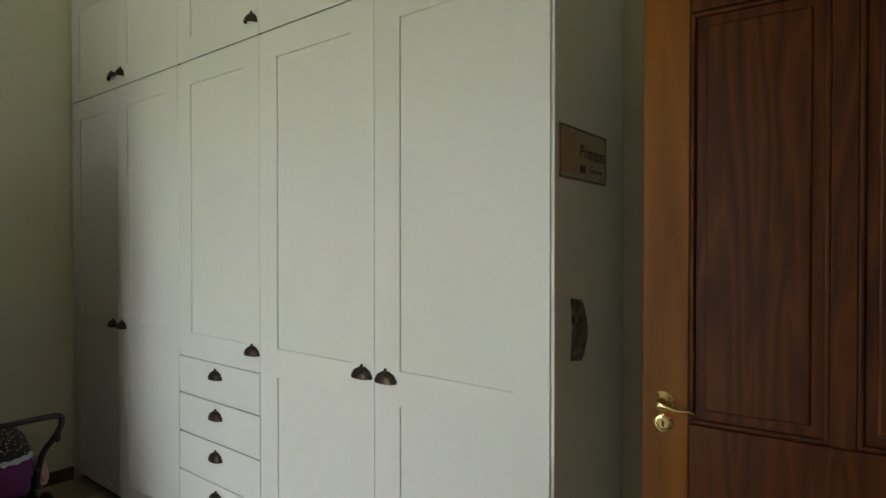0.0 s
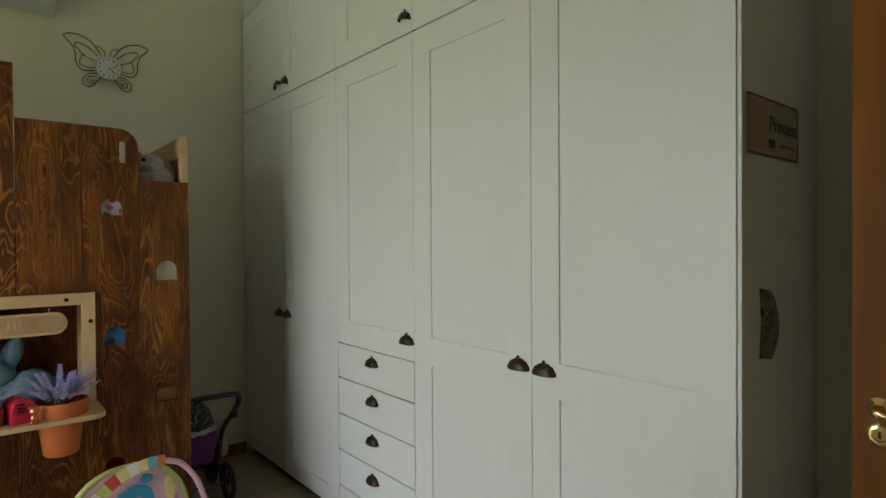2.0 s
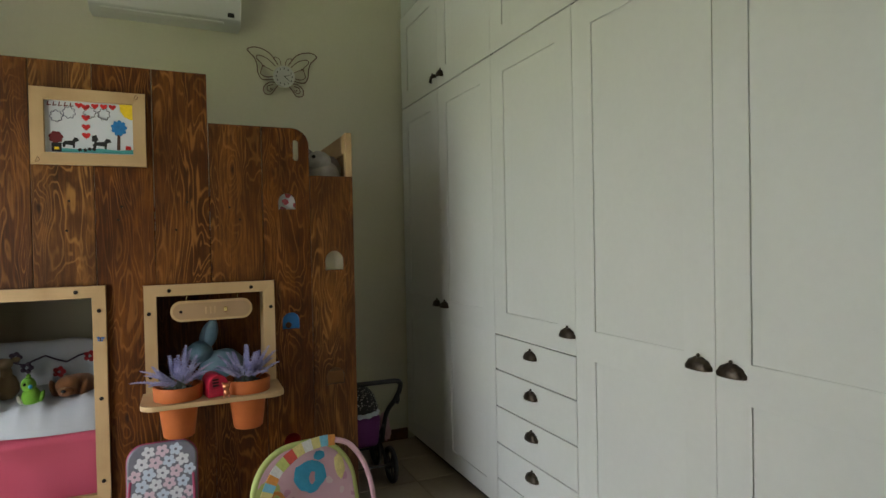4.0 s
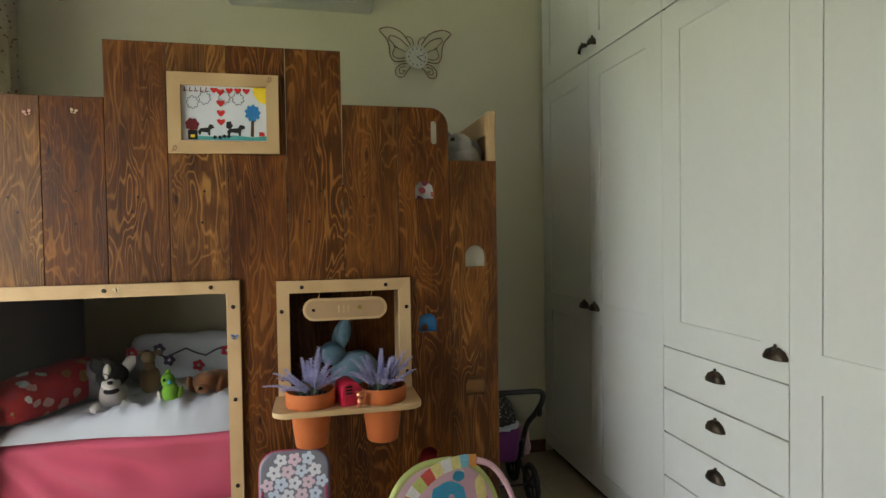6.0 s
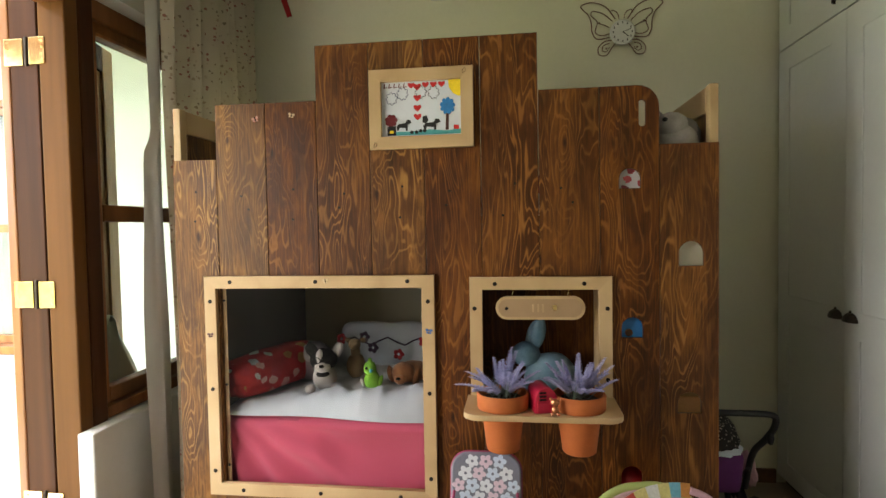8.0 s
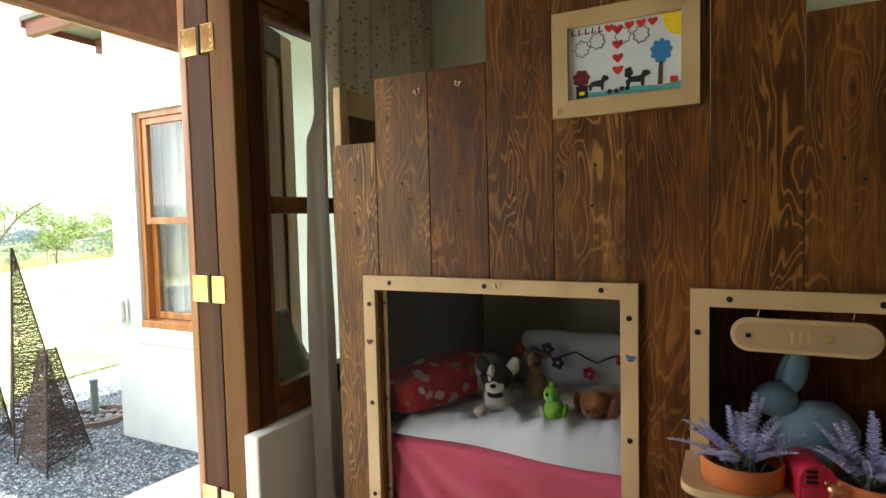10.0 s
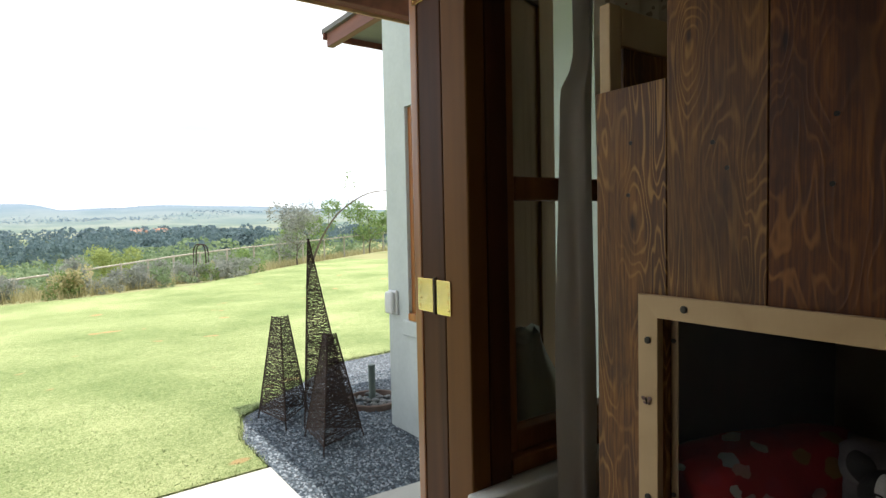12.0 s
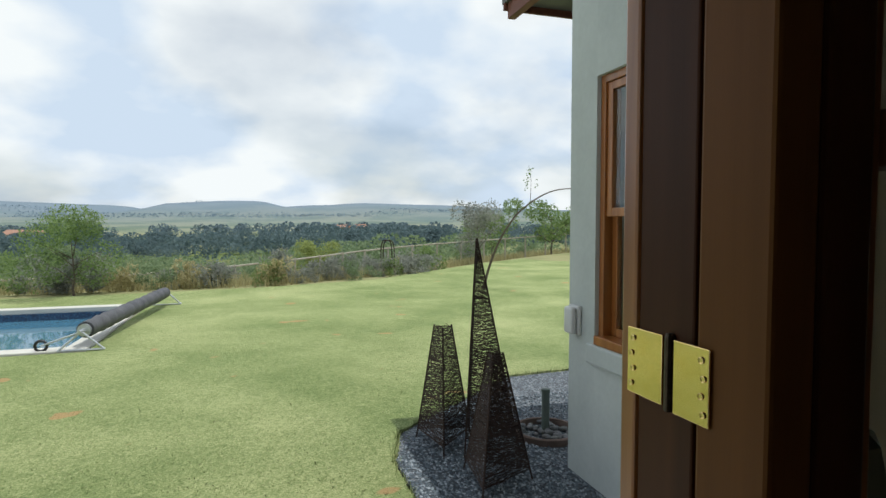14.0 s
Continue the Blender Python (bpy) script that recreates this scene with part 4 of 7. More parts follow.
for z0, z1 in ((0.221, 0.699), (0.906, 1.929)):
    on_door("muntin", bx(mid0, mid1, -TH, TH, z0, z1, 0.003), DOORWOOD, door)
    for a, b in ((ST, mid0), (mid1, DW - ST)):
        bm = bx(a, b, -0.006, 0.006, z0 - 0.002, z1 + 0.002)
        box(bm, a + 0.035, b - 0.035, -0.013, 0.013, z0 + 0.035, z1 - 0.035, 0.006)
        pn = on_door("raised_panel", bm, DOORWOOD, door)
        bm = bmesh.new()
        for q in ((a, a + 0.012, z0, z1), (b - 0.012, b, z0, z1), (a, b, z0, z0 + 0.012), (a, b, z1 - 0.012, z1)):
            box(bm, q[0], q[1], -0.0175, 0.0175, q[2], q[3], 0.004)
        on_door("moulding", bm, DOORWOOD, door)
turnY = Matrix.Rotation(radians(90), 4, "X")
hd = on_door("lever_handle", lathe(bmesh.new(), [(0.026, 0), (0.026, 0.004), (0.021, 0.006), (0.017, 0.010), (0.012, 0.012), (0.010, 0.038), (0.006, 0.044)], (0.052, -TH, 0.955), 28, turnY), BRASS, door, "polished brass lever handle on a round rose")
smooth(hd)
bm = bar([(0.052, -TH - 0.038, 0.955), (0.066, -TH - 0.041, 0.951), (0.085, -TH - 0.042, 0.945), (0.105, -TH - 0.042, 0.945), (0.122, -TH - 0.040, 0.947), (0.132, -TH - 0.036, 0.942), (0.136, -TH - 0.032, 0.937)], [0.007, 0.0062, 0.005, 0.0045, 0.0042, 0.0038, 0.0025], 10)
smooth(on_door("lever", bm, BRASS, hd), 60)
ks = on_door("keyhole_rose", lathe(bmesh.new(), [(0.025, 0), (0.025, 0.003), (0.020, 0.006), (0.015, 0.007), (0.0135, 0.0045)], (0.052, -TH, 0.899), 28, turnY), BRASS, door, "brass keyhole rose")
on_door("keyhole", bx(0.0495, 0.0545, -TH - 0.0075, -TH - 0.0044, 0.891, 0.906), SCREW, ks)
bk = on_door("back_handle", bar([(0.052, TH, 0.955), (0.052, TH + 0.045, 0.955), (0.03, TH + 0.05, 0.955), (-0.012, TH + 0.05, 0.953)], 0.007, 8), BRASS, door)
bm = bmesh.new()
for a in ((X_E - 0.003, X_E + 0.223, 0.58, 0.62, 0, 2.07), (X_E - 0.003, X_E + 0.223, 1.485, 1.525, 0, 2.07), (X_E - 0.003, X_E + 0.223, 0.58, 1.525, 2.07, 2.11)):
    box(bm, *a, r=0.003)
tagged(part("door_2", bm, DOORWOOD), "hardwood frame of the entrance doorway", "door frame", kind="structure")

# ---------------- the house-shaped plank bed ----------------
XB = -2.575
EDGES = (-1.355, -1.18, -0.985, -0.79, -0.592, -0.394, -0.194, 0.006, 0.212, 0.409, 0.600)
TOPS = (1.588, 1.788, 1.788, 1.984, 1.984, 1.984, 1.984, 1.788, 1.788, 1.588)
BH = 0.0175
bed = thing("plank_bed", -3.05, -0.38, 0, "stained plywood house-front bunk bed with cut-out openings", "bed")


def plank(y0, y1, z0, z1, holes=(), corner=0.0):
    g = 0.0024
    loops = [rounded(y0 + g, y1 - g, z0, z1, (0, 0, corner, 0))] + list(holes)
    return part("plank", plate("plank", loops, BH, facing_x(XB - BH / 2), 0.0012), STAIN, bed)


def arch(cy, z0, z1, w, n=10):
    r = w / 2
    return [(cy - r, z0), (cy + r, z0)] + [(cy + r * math.cos(math.pi * k / n), z1 - r + r * math.sin(math.pi * k / n)) for k in range(n + 1)]


for k in range(10):
    y0, y1, top = EDGES[k], EDGES[k + 1], TOPS[k]
    if 1 <= k <= 4:
        plank(y0, y1, 0.004, 0.352)
        plank(y0, y1, 1.128, top)
    elif k in (6, 7):
        plank(y0, y1, 0.004, 0.70)
        plank(y0, y1, 1.12, top)
    elif k == 8:
        plank(y0, y1, 0.004, top, [arch(0.312, 1.442, 1.512, 0.074), arch(0.318, 0.93, 1.003, 0.074), arch(0.314, 0.41, 0.485, 0.074), rounded(0.340, 0.366, 1.650, 1.742, 0.0125)], 0.07)
    elif k == 9:
        plank(y0, y1, 0.004, top, [arch(0.511, 1.176, 1.262, 0.084), arch(0.505, 0.672, 0.748, 0.08)])
    else:
        plank(y0, y1, 0.004, top)


def light_frame(name, y0, y1, z0, z1, w, x, screws):
    """A mitred frame of pale wood round a cut-out, with dark screw heads."""
    fr = None
    t = 0.020
    for a, b, c, d in (((y0, z0), (y1, z0), (y1 - w, z0 + w), (y0 + w, z0 + w)), ((y1, z0), (y1, z1), (y1 - w, z1 - w), (y1 - w, z0 + w)),
                       ((y1, z1), (y0, z1), (y0 + w, z1 - w), (y1 - w, z1 - w)), ((y0, z1), (y0, z0), (y0 + w, z0 + w), (y0 + w, z1 - w))):
        me = plate("board", [[a, b, c, d]], t, facing_x(x + t / 2), 0.001)
        if fr is None:
            fr = part(name, me, PALE, bed, "pale birch trim round a cut-out opening")
        else:
            part("board", me, PALE, fr)
    for (sy, sz) in screws:
        part("screw", lathe(bmesh.new(), [(0.0075, 0), (0.0075, 0.002), (0.004, 0.003)], (x + t, sy, sz), 12, Matrix.Rotation(radians(90), 4, "Y")), SCREW, fr)
    return fr


XT = XB + 0.0005
light_frame("door_trim", -1.232, -0.366, 0.328, 1.152, 0.043, XT, [(-1.13, 1.132), (-0.80, 1.132), (-0.46, 1.132), (-1.21, 1.06), (-1.21, 0.73), (-1.21, 0.42), (-0.387, 1.06), (-0.387, 0.73), (-0.387, 0.42), (-0.8, 0.349), (-1.1, 0.349), (-0.5, 0.349)])
light_frame("window_trim", -0.238, 0.247, 0.682, 1.143, 0.042, XT, [(-0.15, 1.121), (0.155, 1.121), (-0.222, 1.035), (0.232, 1.035), (-0.222, 0.79), (0.232, 0.79)])
# clear plastic sheet in the large cut-out
pn = part("pane", bx(-2.589, -2.586, -1.179, -0.395, 0.353, 1.127), SHEET, bed, "clear plastic sheet")
pn.visible_shadow = False
for (y0, y1, z0, z1) in ((-1.179, -1.164, 0.353, 1.127), (-1.1635, -0.395, 0.353, 0.366)):
    part("pane_edge", bx(-2.592, -2.5895, y0, y1, z0, z1), PALE, bed)
for sy, sz in ((-1.171, 1.06), (-1.171, 0.74), (-1.171, 0.43), (-1.07, 0.3595), (-0.78, 0.3595), (-0.48, 0.3595)):
    part("screw", lathe(bmesh.new(), [(0.005, 0), (0.005, 0.002), (0.003, 0.003)], (-2.5858, sy, sz), 10, Matrix.Rotation(radians(90), 4, "Y")), SCREW, bed)
part("inner_liner", bx(X_W + 0.031, XB - BH - 0.002, -1.245, -1.232, 0.311, 1.329), GREYPLY, bed, "grey-brown inner lining board")
# sides, niche, bunk decks
part("side_panel", bx(X_W + 0.03, XB - BH - 0.001, -1.353, -1.336, 0.004, 1.58, 0.001), STAIN, bed)
for y0, y1 in ((-1.353, -1.336), (0.581, 0.598)):
    part("upper_side", bx(X_W + 0.03, XB - BH - 0.06, y0 + 0.002, y1 - 0.002, 1.36, 1.699), STAIN, bed)
    part("top_rail", bx(X_W + 0.03, XB - BH - 0.045, y0 - 0.006, y1 + 0.006, 1.70, 1.785, 0.003), PALE, bed, "pale wooden guard rail")
    part("corner_post", bx(XB - 0.06, XB - BH - 0.001, y0 - 0.006, y1 + 0.006, 1.585, 1.788, 0.003), PALE, bed, "pale wooden corner post")
part("post", bx(X_W + 0.03, X_W + 0.08, 0.54, 0.59, 0.004, 1.33, 0.003), STAIN, bed)
part("niche_back", bx(-2.80, -2.785, -0.372, 0.215, 0.311, 1.329), STAIN, bed)
part("niche_side", bx(-2.784, XB - BH - 0.001, -0.372, -0.357, 0.311, 1.329), STAIN, bed)
part("niche_side", bx(-2.784, XB - BH - 0.001, 0.22, 0.235, 0.311, 1.329), STAIN, bed)
part("partition", bx(X_W + 0.03, -2.802, -0.372, -0.357, 0.311, 1.329), WALL, bed, "grey-cream painted partition")
part("niche_edge", bx(-2.70, -2.594, 0.2045, 0.2125, 0.686, 1.10), PALE, bed, "pale edge strip")
part("niche_floor", bx(-2.783, XB - BH - 0.001, -0.355, 0.218, 0.665, 0.683), STAIN, bed)
part("upper_deck", bx(X_W + 0.031, XB - BH - 0.001, -1.334, 0.579, 1.33, 1.358), STAIN, bed)
part("lower_deck", bx(X_W + 0.031, XB - BH - 0.001, -1.334, 0.579, 0.28, 0.31), STAIN, bed)

# ---------------- bedding and soft toys in the lower bunk ----------------
PINK = surface("pink_sheet", (0.60, 0.080, 0.155), (0.68, 0.115, 0.20), 4, 0.85, relief=0.2, fine=500, sheen=0.2)
LINEN = surface("white_linen", (0.55, 0.61, 0.69), (0.64, 0.70, 0.78), 4, 0.9, relief=0.2, fine=400, sheen=0.1)
REDPRINT = spotted("red_floral_print", (0.36, 0.010, 0.014), [(0.60, 0.58, 0.56), (0.40, 0.015, 0.02), (0.34, 0.17, 0.05), (0.40, 0.015, 0.02), (0.45, 0.5, 0.55), (0.36, 0.02, 0.03), (0.55, 0.3, 0.28), (0.36, 0.01, 0.014)], 19, 0.8, 0.2, 0.42, (0.44, 0.018, 0.02))
WHITEPRINT = spotted("white_floral_print", (0.62, 0.60, 0.62), [(0.45, 0.03, 0.05), (0.50, 0.10, 0.12), (0.20, 0.05, 0.08), (0.62, 0.5, 0.52)], 24, 0.85, 0.2, 0.40, (0.70, 0.68, 0.70))


def cushion(name, x0, x1, y0, y1, z0, z1, mat, parent, seed=0.0, fold=0.004, freq=9.0, label="", n=5, r=0.03, tilt=None):
    """A soft slab: rounded box with folds."""
    bm = bmesh.new()
    box(bm, x0, x1, y0, y1, z0, z1, r, 3)
    es = [e for e in bm.edges if e.calc_length() > 0.06]
    bmesh.ops.subdivide_edges(bm, edges=es, cuts=n * 4, use_grid_fill=True)
    for v in bm.verts:
        q = Vector((v.co.x * freq, v.co.y * freq * 0.6, v.co.z * freq * 0.5))
        k = noise.noise(q + Vector((seed, 0, 0))) + 0.5 * noise.noise(q * 2.7 + Vector((0, seed, 0)))
        v.co += v.normal * fold * k + Vector((0, 0, fold * k * 0.8))
    if tilt is not None:
        bmesh.ops.transform(bm, matrix=tilt, verts=bm.verts)
    ob = part(name, bm, mat, parent, label)
    return smooth(ob, 70)


def soft(name, label, category, x, y, z, maker):
    t = thing(name, x, y, z, label, category)
    maker(t)
    return t


mattress = thing("mattress", -3.08, -0.85, 0.31, "mattress in a creased pink fitted sheet", "mattress")
bm = bmesh.new()
nu, nv = 60, 26
rows = []
for j in range(nv + 1):
    row = []
    for i in range(nu + 1):
        y = -1.228 + 0.848 * i / nu
        w = j / nv
        if w < 0.72:
            z, x = 0.313 + 0.275 * (w / 0.72), -2.622
        else:
            k = (w - 0.72) / 0.28
            z, x = 0.588 + 0.018 * math.sin(min(k * 3, 1) * math.pi / 2), -2.622 - 0.90 * k ** 1.6
        # folds pulled from the near upper corner, fanning downwards
        dy, dz = y + 1.25, 0.66 - z
        fan = math.atan2(dz, dy)
        q = math.sin(fan * 17 + 1.3 * noise.noise(Vector((y * 5, z * 4, 1)))) * min(math.hypot(dy, dz) * 2.2, 1)
        soft_ = noise.noise(Vector((y * 9, z * 7, 4)))
        x += (0.018 * q + 0.008 * soft_) * (1 if w < 0.72 else 0.4)
        row.append(bm.verts.new((min(x, -2.600), y, z + (0.004 * soft_ if w > 0.6 else 0))))
    rows.append(row)
for a, b in zip(rows, rows[1:]):
    for i in range(nu):
        bm.faces.new((a[i], a[i + 1], b[i + 1], b[i]))
smooth(part("sheet", bm, PINK, mattress), 80)
part("core", bx(-3.52, -2.66, -1.226, -0.382, 0.3115, 0.575), PINK, mattress)
duvet = thing("folded_duvet", -2.95, -0.86, 0.60, "white cotton duvet lying on the pink mattress", "bedding")
bm = bmesh.new()
bot, top = [], []
nu, nv = 70, 34
for j in range(nv + 1):
    w = j / nv
    for rows_, up_ in ((bot, 0), (top, 1)):
        row = []
        for i in range(nu + 1):
            u = i / nu
            y = -1.215 + 0.825 * u
            x = -2.628 - 0.80 * w + 0.012 * math.sin(u * 9 + 1) * (1 - w)
            edge_ = math.sqrt(max(1 - (1 - min(w / 0.10, 1)) ** 2, 0)) * (0.35 + 0.65 * math.sqrt(max(1 - (1 - min(u / 0.12, 1)) ** 2, 0)))
            th = (0.030 + 0.085 * smoothstep(0.0, 0.95, u)) * (1 - 0.25 * w)
            n_ = noise.noise(Vector((u * 9, w * 6, 2))) + 0.6 * noise.noise(Vector((u * 22, w * 13, 5))) + 0.35 * noise.noise(Vector((u * 46, w * 30, 8)))
            base_ = 0.617 - 0.018 * u
            row.append(bm.verts.new((x, y, base_ + (th * edge_ + 0.022 * n_ * edge_ if up_ else -0.004))))
        rows_.append(row)
for g_ in (bot, top):
    for a, b in zip(g_, g_[1:]):
        for i in range(nu):
            bm.faces.new((a[i], a[i + 1], b[i + 1], b[i]))
for i in range(nu):
    bm.faces.new((bot[0][i], bot[0][i + 1], top[0][i + 1], top[0][i]))
smooth(part("cover", bm, LINEN, duvet), 75)
bol = thing("bolster_pillow", -2.84, -1.10, 0.665, "red bolster pillow printed with pale flowers", "pillow")
bm = bmesh.new()
blob(bm, (0, 0, 0), (1, 1, 1), sub=5)
for v in bm.verts:
    d = v.co.normalized()
    # a fat cushion: square along its length, round across, crumpled ends
    q = (abs(d.x) ** 2.6 + abs(d.y) ** 6 + abs(d.z) ** 2.6) ** (-1 / 3.2)
    p = Vector((d.x * q * 0.092, d.y * q * 0.21, d.z * q * 0.082))
    p *= 1 + 0.07 * noise.noise(p * 11) + 0.03 * noise.noise(p * 34)
    v.co = p
bmesh.ops.transform(bm, matrix=pose(-2.845, -1.105, 0.742, 4, 0, 62), verts=bm.verts)
smooth(part("cover", bm, REDPRINT, bol), 60)

pil = thing("flowered_pillow", -3.2, -0.68, 0.66, "white pillow embroidered with flowers and a vine", "pillow")
cushion("cover", -0.05, 0.05, -0.23, 0.23, 0, 0.22, LINEN, pil, 3.0, 0.012, 5.0, r=0.045, tilt=pose(-3.22, -0.70, 0.655, 0, -16, 0))
VINE = surface("dark_thread", (0.04, 0.02, 0.05), (0.08, 0.05, 0.09), 30, 0.8)
REDT = surface("red_thread", (0.42, 0.02, 0.03), (0.55, 0.04, 0.05), 30, 0.8)
part("vine", bar([(-3.13, -0.87 + 0.04 * k, 0.80 + 0.018 * math.sin(k * 1.6)) for k in range(10)], 0.004, 6), VINE, pil)
for yy, zz, mt in ((-0.89, 0.81, REDT), (-0.62, 0.74, REDT), (-0.50, 0.80, REDT), (-0.74, 0.77, VINE), (-0.78, 0.82, VINE)):
    bm = bmesh.new()
    for k in range(5):
        blob(bm, (-3.128, yy + 0.016 * math.cos(k * 1.257), zz + 0.016 * math.sin(k * 1.257)), (0.006, 0.012, 0.012), sub=1)
    part("flower", bm, mt, pil)

FURW = surface("white_plush", (0.46, 0.44, 0.43), (0.56, 0.54, 0.52), 25, 0.95, relief=0.8, fine=260, depth=0.004, sheen=0.4)
FURD = surface("grey_white_plush", (0.30, 0.28, 0.27), (0.42, 0.40, 0.38), 25, 0.95, relief=0.8, fine=260, depth=0.004)
FURK = surface("black_plush", (0.006, 0.005, 0.006), (0.016, 0.015, 0.016), 25, 0.95, relief=0.8, fine=260, depth=0.004)
FURB = surface("brown_plush", (0.22, 0.085, 0.025), (0.32, 0.13, 0.045), 25, 0.95, relief=0.8, fine=260, depth=0.004, sheen=0.3)
FURT = surface("tan_plush", (0.20, 0.14, 0.07), (0.30, 0.21, 0.11), 25, 0.95, relief=0.8, fine=260, depth=0.004)
FURG = surface("grey_plush", (0.17, 0.15, 0.16), (0.25, 0.23, 0.24), 20, 0.95, relief=0.8, fine=220, depth=0.004)
GREEN = surface("green_plush", (0.13, 0.36, 0.03), (0.22, 0.50, 0.05), 25, 0.9, relief=0.8, fine=260, depth=0.003)
CYAN = surface("cyan_plush", (0.03, 0.30, 0.50), (0.05, 0.38, 0.6), 25, 0.6)
EYE = surface("glossy_eye", (0.006, 0.006, 0.006), (0.012, 0.012, 0.012), 30, 0.1)


def plush(name, label, pieces, at, turn=0.0, size=1.0):
    """A stuffed animal from furry lumps: (part, material, centre, half sizes, rotation)."""
    t = thing(name, at[0], at[1], at[2], label, "soft toy")
    m = pose(*at, 0, 0, turn) @ Matrix.Diagonal((size, size, size, 1))
    for nm, mat, c, s, r in pieces:
        bm = blob(bmesh.new(), c, s, r, 3, 0.10, c[1] * 9 + c[2], 2.2)
        bmesh.ops.transform(bm, matrix=m, verts=bm.verts)
        smooth(part(nm, bm, mat, t), 80)
    return t


# local: +x towards the room
dog = plush("plush_dog", "black and white plush puppy with glasses", [
    ("body", FURW, (-0.02, 0.0, 0.055), (0.055, 0.055, 0.06), (0, 0, 0)),
    ("head", FURK, (0.015, 0.0, 0.142), (0.055, 0.062, 0.052), (0, 0, 0)),
    ("blaze", FURW, (0.042, -0.012, 0.155), (0.03, 0.018, 0.04), (0, 0, 0)),
    ("muzzle", FURW, (0.055, 0.0, 0.118), (0.032, 0.036, 0.026), (0, 0, 0)),
    ("nose", EYE, (0.088, 0.0, 0.128), (0.008, 0.012, 0.008), (0, 0, 0)),
    ("ear", FURK, (0.0, -0.055, 0.185), (0.012, 0.026, 0.036), (20, 0, 0)),
    ("ear", FURW, (0.0, 0.062, 0.180), (0.012, 0.024, 0.040), (-28, 0, 0)),
    ("paw", FURW, (0.055, -0.055, 0.022), (0.034, 0.024, 0.022), (0, 0, 0)),
    ("paw", FURW, (0.055, 0.055, 0.022), (0.034, 0.024, 0.022), (0, 0, 0)),
    ("bow", FURK, (0.05, 0.0, 0.085), (0.012, 0.03, 0.014), (0, 0, 0))], (-2.80, -0.862, 0.664), 12, 0.90)
bm = bmesh.new()
for s in (-1, 1):
    tube(bm, [(0.072, s * 0.024 + 0.017 * math.cos(k * 0.524), 0.150 + 0.014 * math.sin(k * 0.524)) for k in range(12)], 0.0022, 6, True)
bmesh.ops.transform(bm, matrix=pose(-2.80, -0.862, 0.664, 0, 0, 12) @ Matrix.Scale(0.9, 4), verts=bm.verts)
part("glasses", bm, FURK, dog)
plush("plush_parrot", "small bright green plush parrot with a blue beak", [
    ("body", GREEN, (0, 0, 0.045), (0.036, 0.038, 0.046), (0, 0, 0)),
    ("head", GREEN, (0.008, -0.008, 0.103), (0.029, 0.029, 0.032), (0, 0, 0)),
    ("crest", GREEN, (0.0, -0.008, 0.137), (0.008, 0.010, 0.012), (0, 0, 0)),
    ("eye", EYE, (0.032, -0.018, 0.108), (0.006, 0.007, 0.007), (0, 0, 0)),
    ("beak", CYAN, (0.036, 0.002, 0.098), (0.012, 0.008, 0.009), (0, 0, 0)),
    ("wing", FURW, (0.012, -0.040, 0.040), (0.014, 0.010, 0.022), (20, 0, 0)),
    ("wing", GREEN, (0.008, 0.040, 0.045), (0.016, 0.010, 0.028), (-15, 0, 0))], (-2.72, -0.640, 0.690), 5, 0.86)
plush("plush_spaniel", "floppy-eared reddish brown plush dog lying down", [
    ("body", FURB, (-0.06, 0.02, 0.05), (0.08, 0.07, 0.05), (0, 0, 0)),
    ("head", FURB, (0.01, 0.0, 0.065), (0.05, 0.052, 0.045), (0, 0, 0)),
    ("muzzle", FURB, (0.05, 0.0, 0.048), (0.03, 0.03, 0.024), (0, 0, 0)),
    ("nose", EYE, (0.08, 0.0, 0.055), (0.007, 0.010, 0.007), (0, 0, 0)),
    ("ear", FURB, (0.005, -0.058, 0.05), (0.022, 0.016, 0.042), (18, 0, 0)),
    ("ear", FURB, (0.005, 0.058, 0.05), (0.022, 0.016, 0.042), (-18, 0, 0)),
    ("paw", FURB, (0.05, 0.07, 0.018), (0.04, 0.02, 0.018), (0, 0, 0))], (-2.79, -0.525, 0.686), -8, 0.92)
plush("plush_giraffe", "tan plush animal with a long neck", [
    ("body", FURT, (0, 0, 0.06), (0.045, 0.045, 0.06), (0, 0, 0)),
    ("neck", FURT, (0.005, 0.0, 0.125), (0.022, 0.022, 0.04), (0, 0, 0)),
    ("head", FURT, (0.02, 0.0, 0.165), (0.035, 0.028, 0.026), (0, 0, 0)),
    ("ear", FURT, (0.0, 0.035, 0.18), (0.008, 0.016, 0.012), (0, 0, 0)),
    ("ear", FURT, (0.0, -0.035, 0.18), (0.008, 0.016, 0.012), (0, 0, 0))], (-2.93, -0.765, 0.678), 0, 0.92)
plush("plush_seal", "round grey plush animal in the corner", [
    ("body", FURG, (0, 0, 0.085), (0.085, 0.10, 0.085), (0, 0, 0)),
    ("head", FURG, (0.04, 0.03, 0.13), (0.06, 0.06, 0.05), (0, 0, 0))], (-2.98, -0.98, 0.655), 0)

# upper bunk
up = thing("upper_mattress", -3.06, -0.38, 1.358, "mattress of the upper bunk in a red and white floral cover", "mattress")
cushion("cover", -3.55, -2.60, -1.325, 0.572, 1.359, 1.53, WHITEPRINT, up, 6.0, 0.003, 5.0)
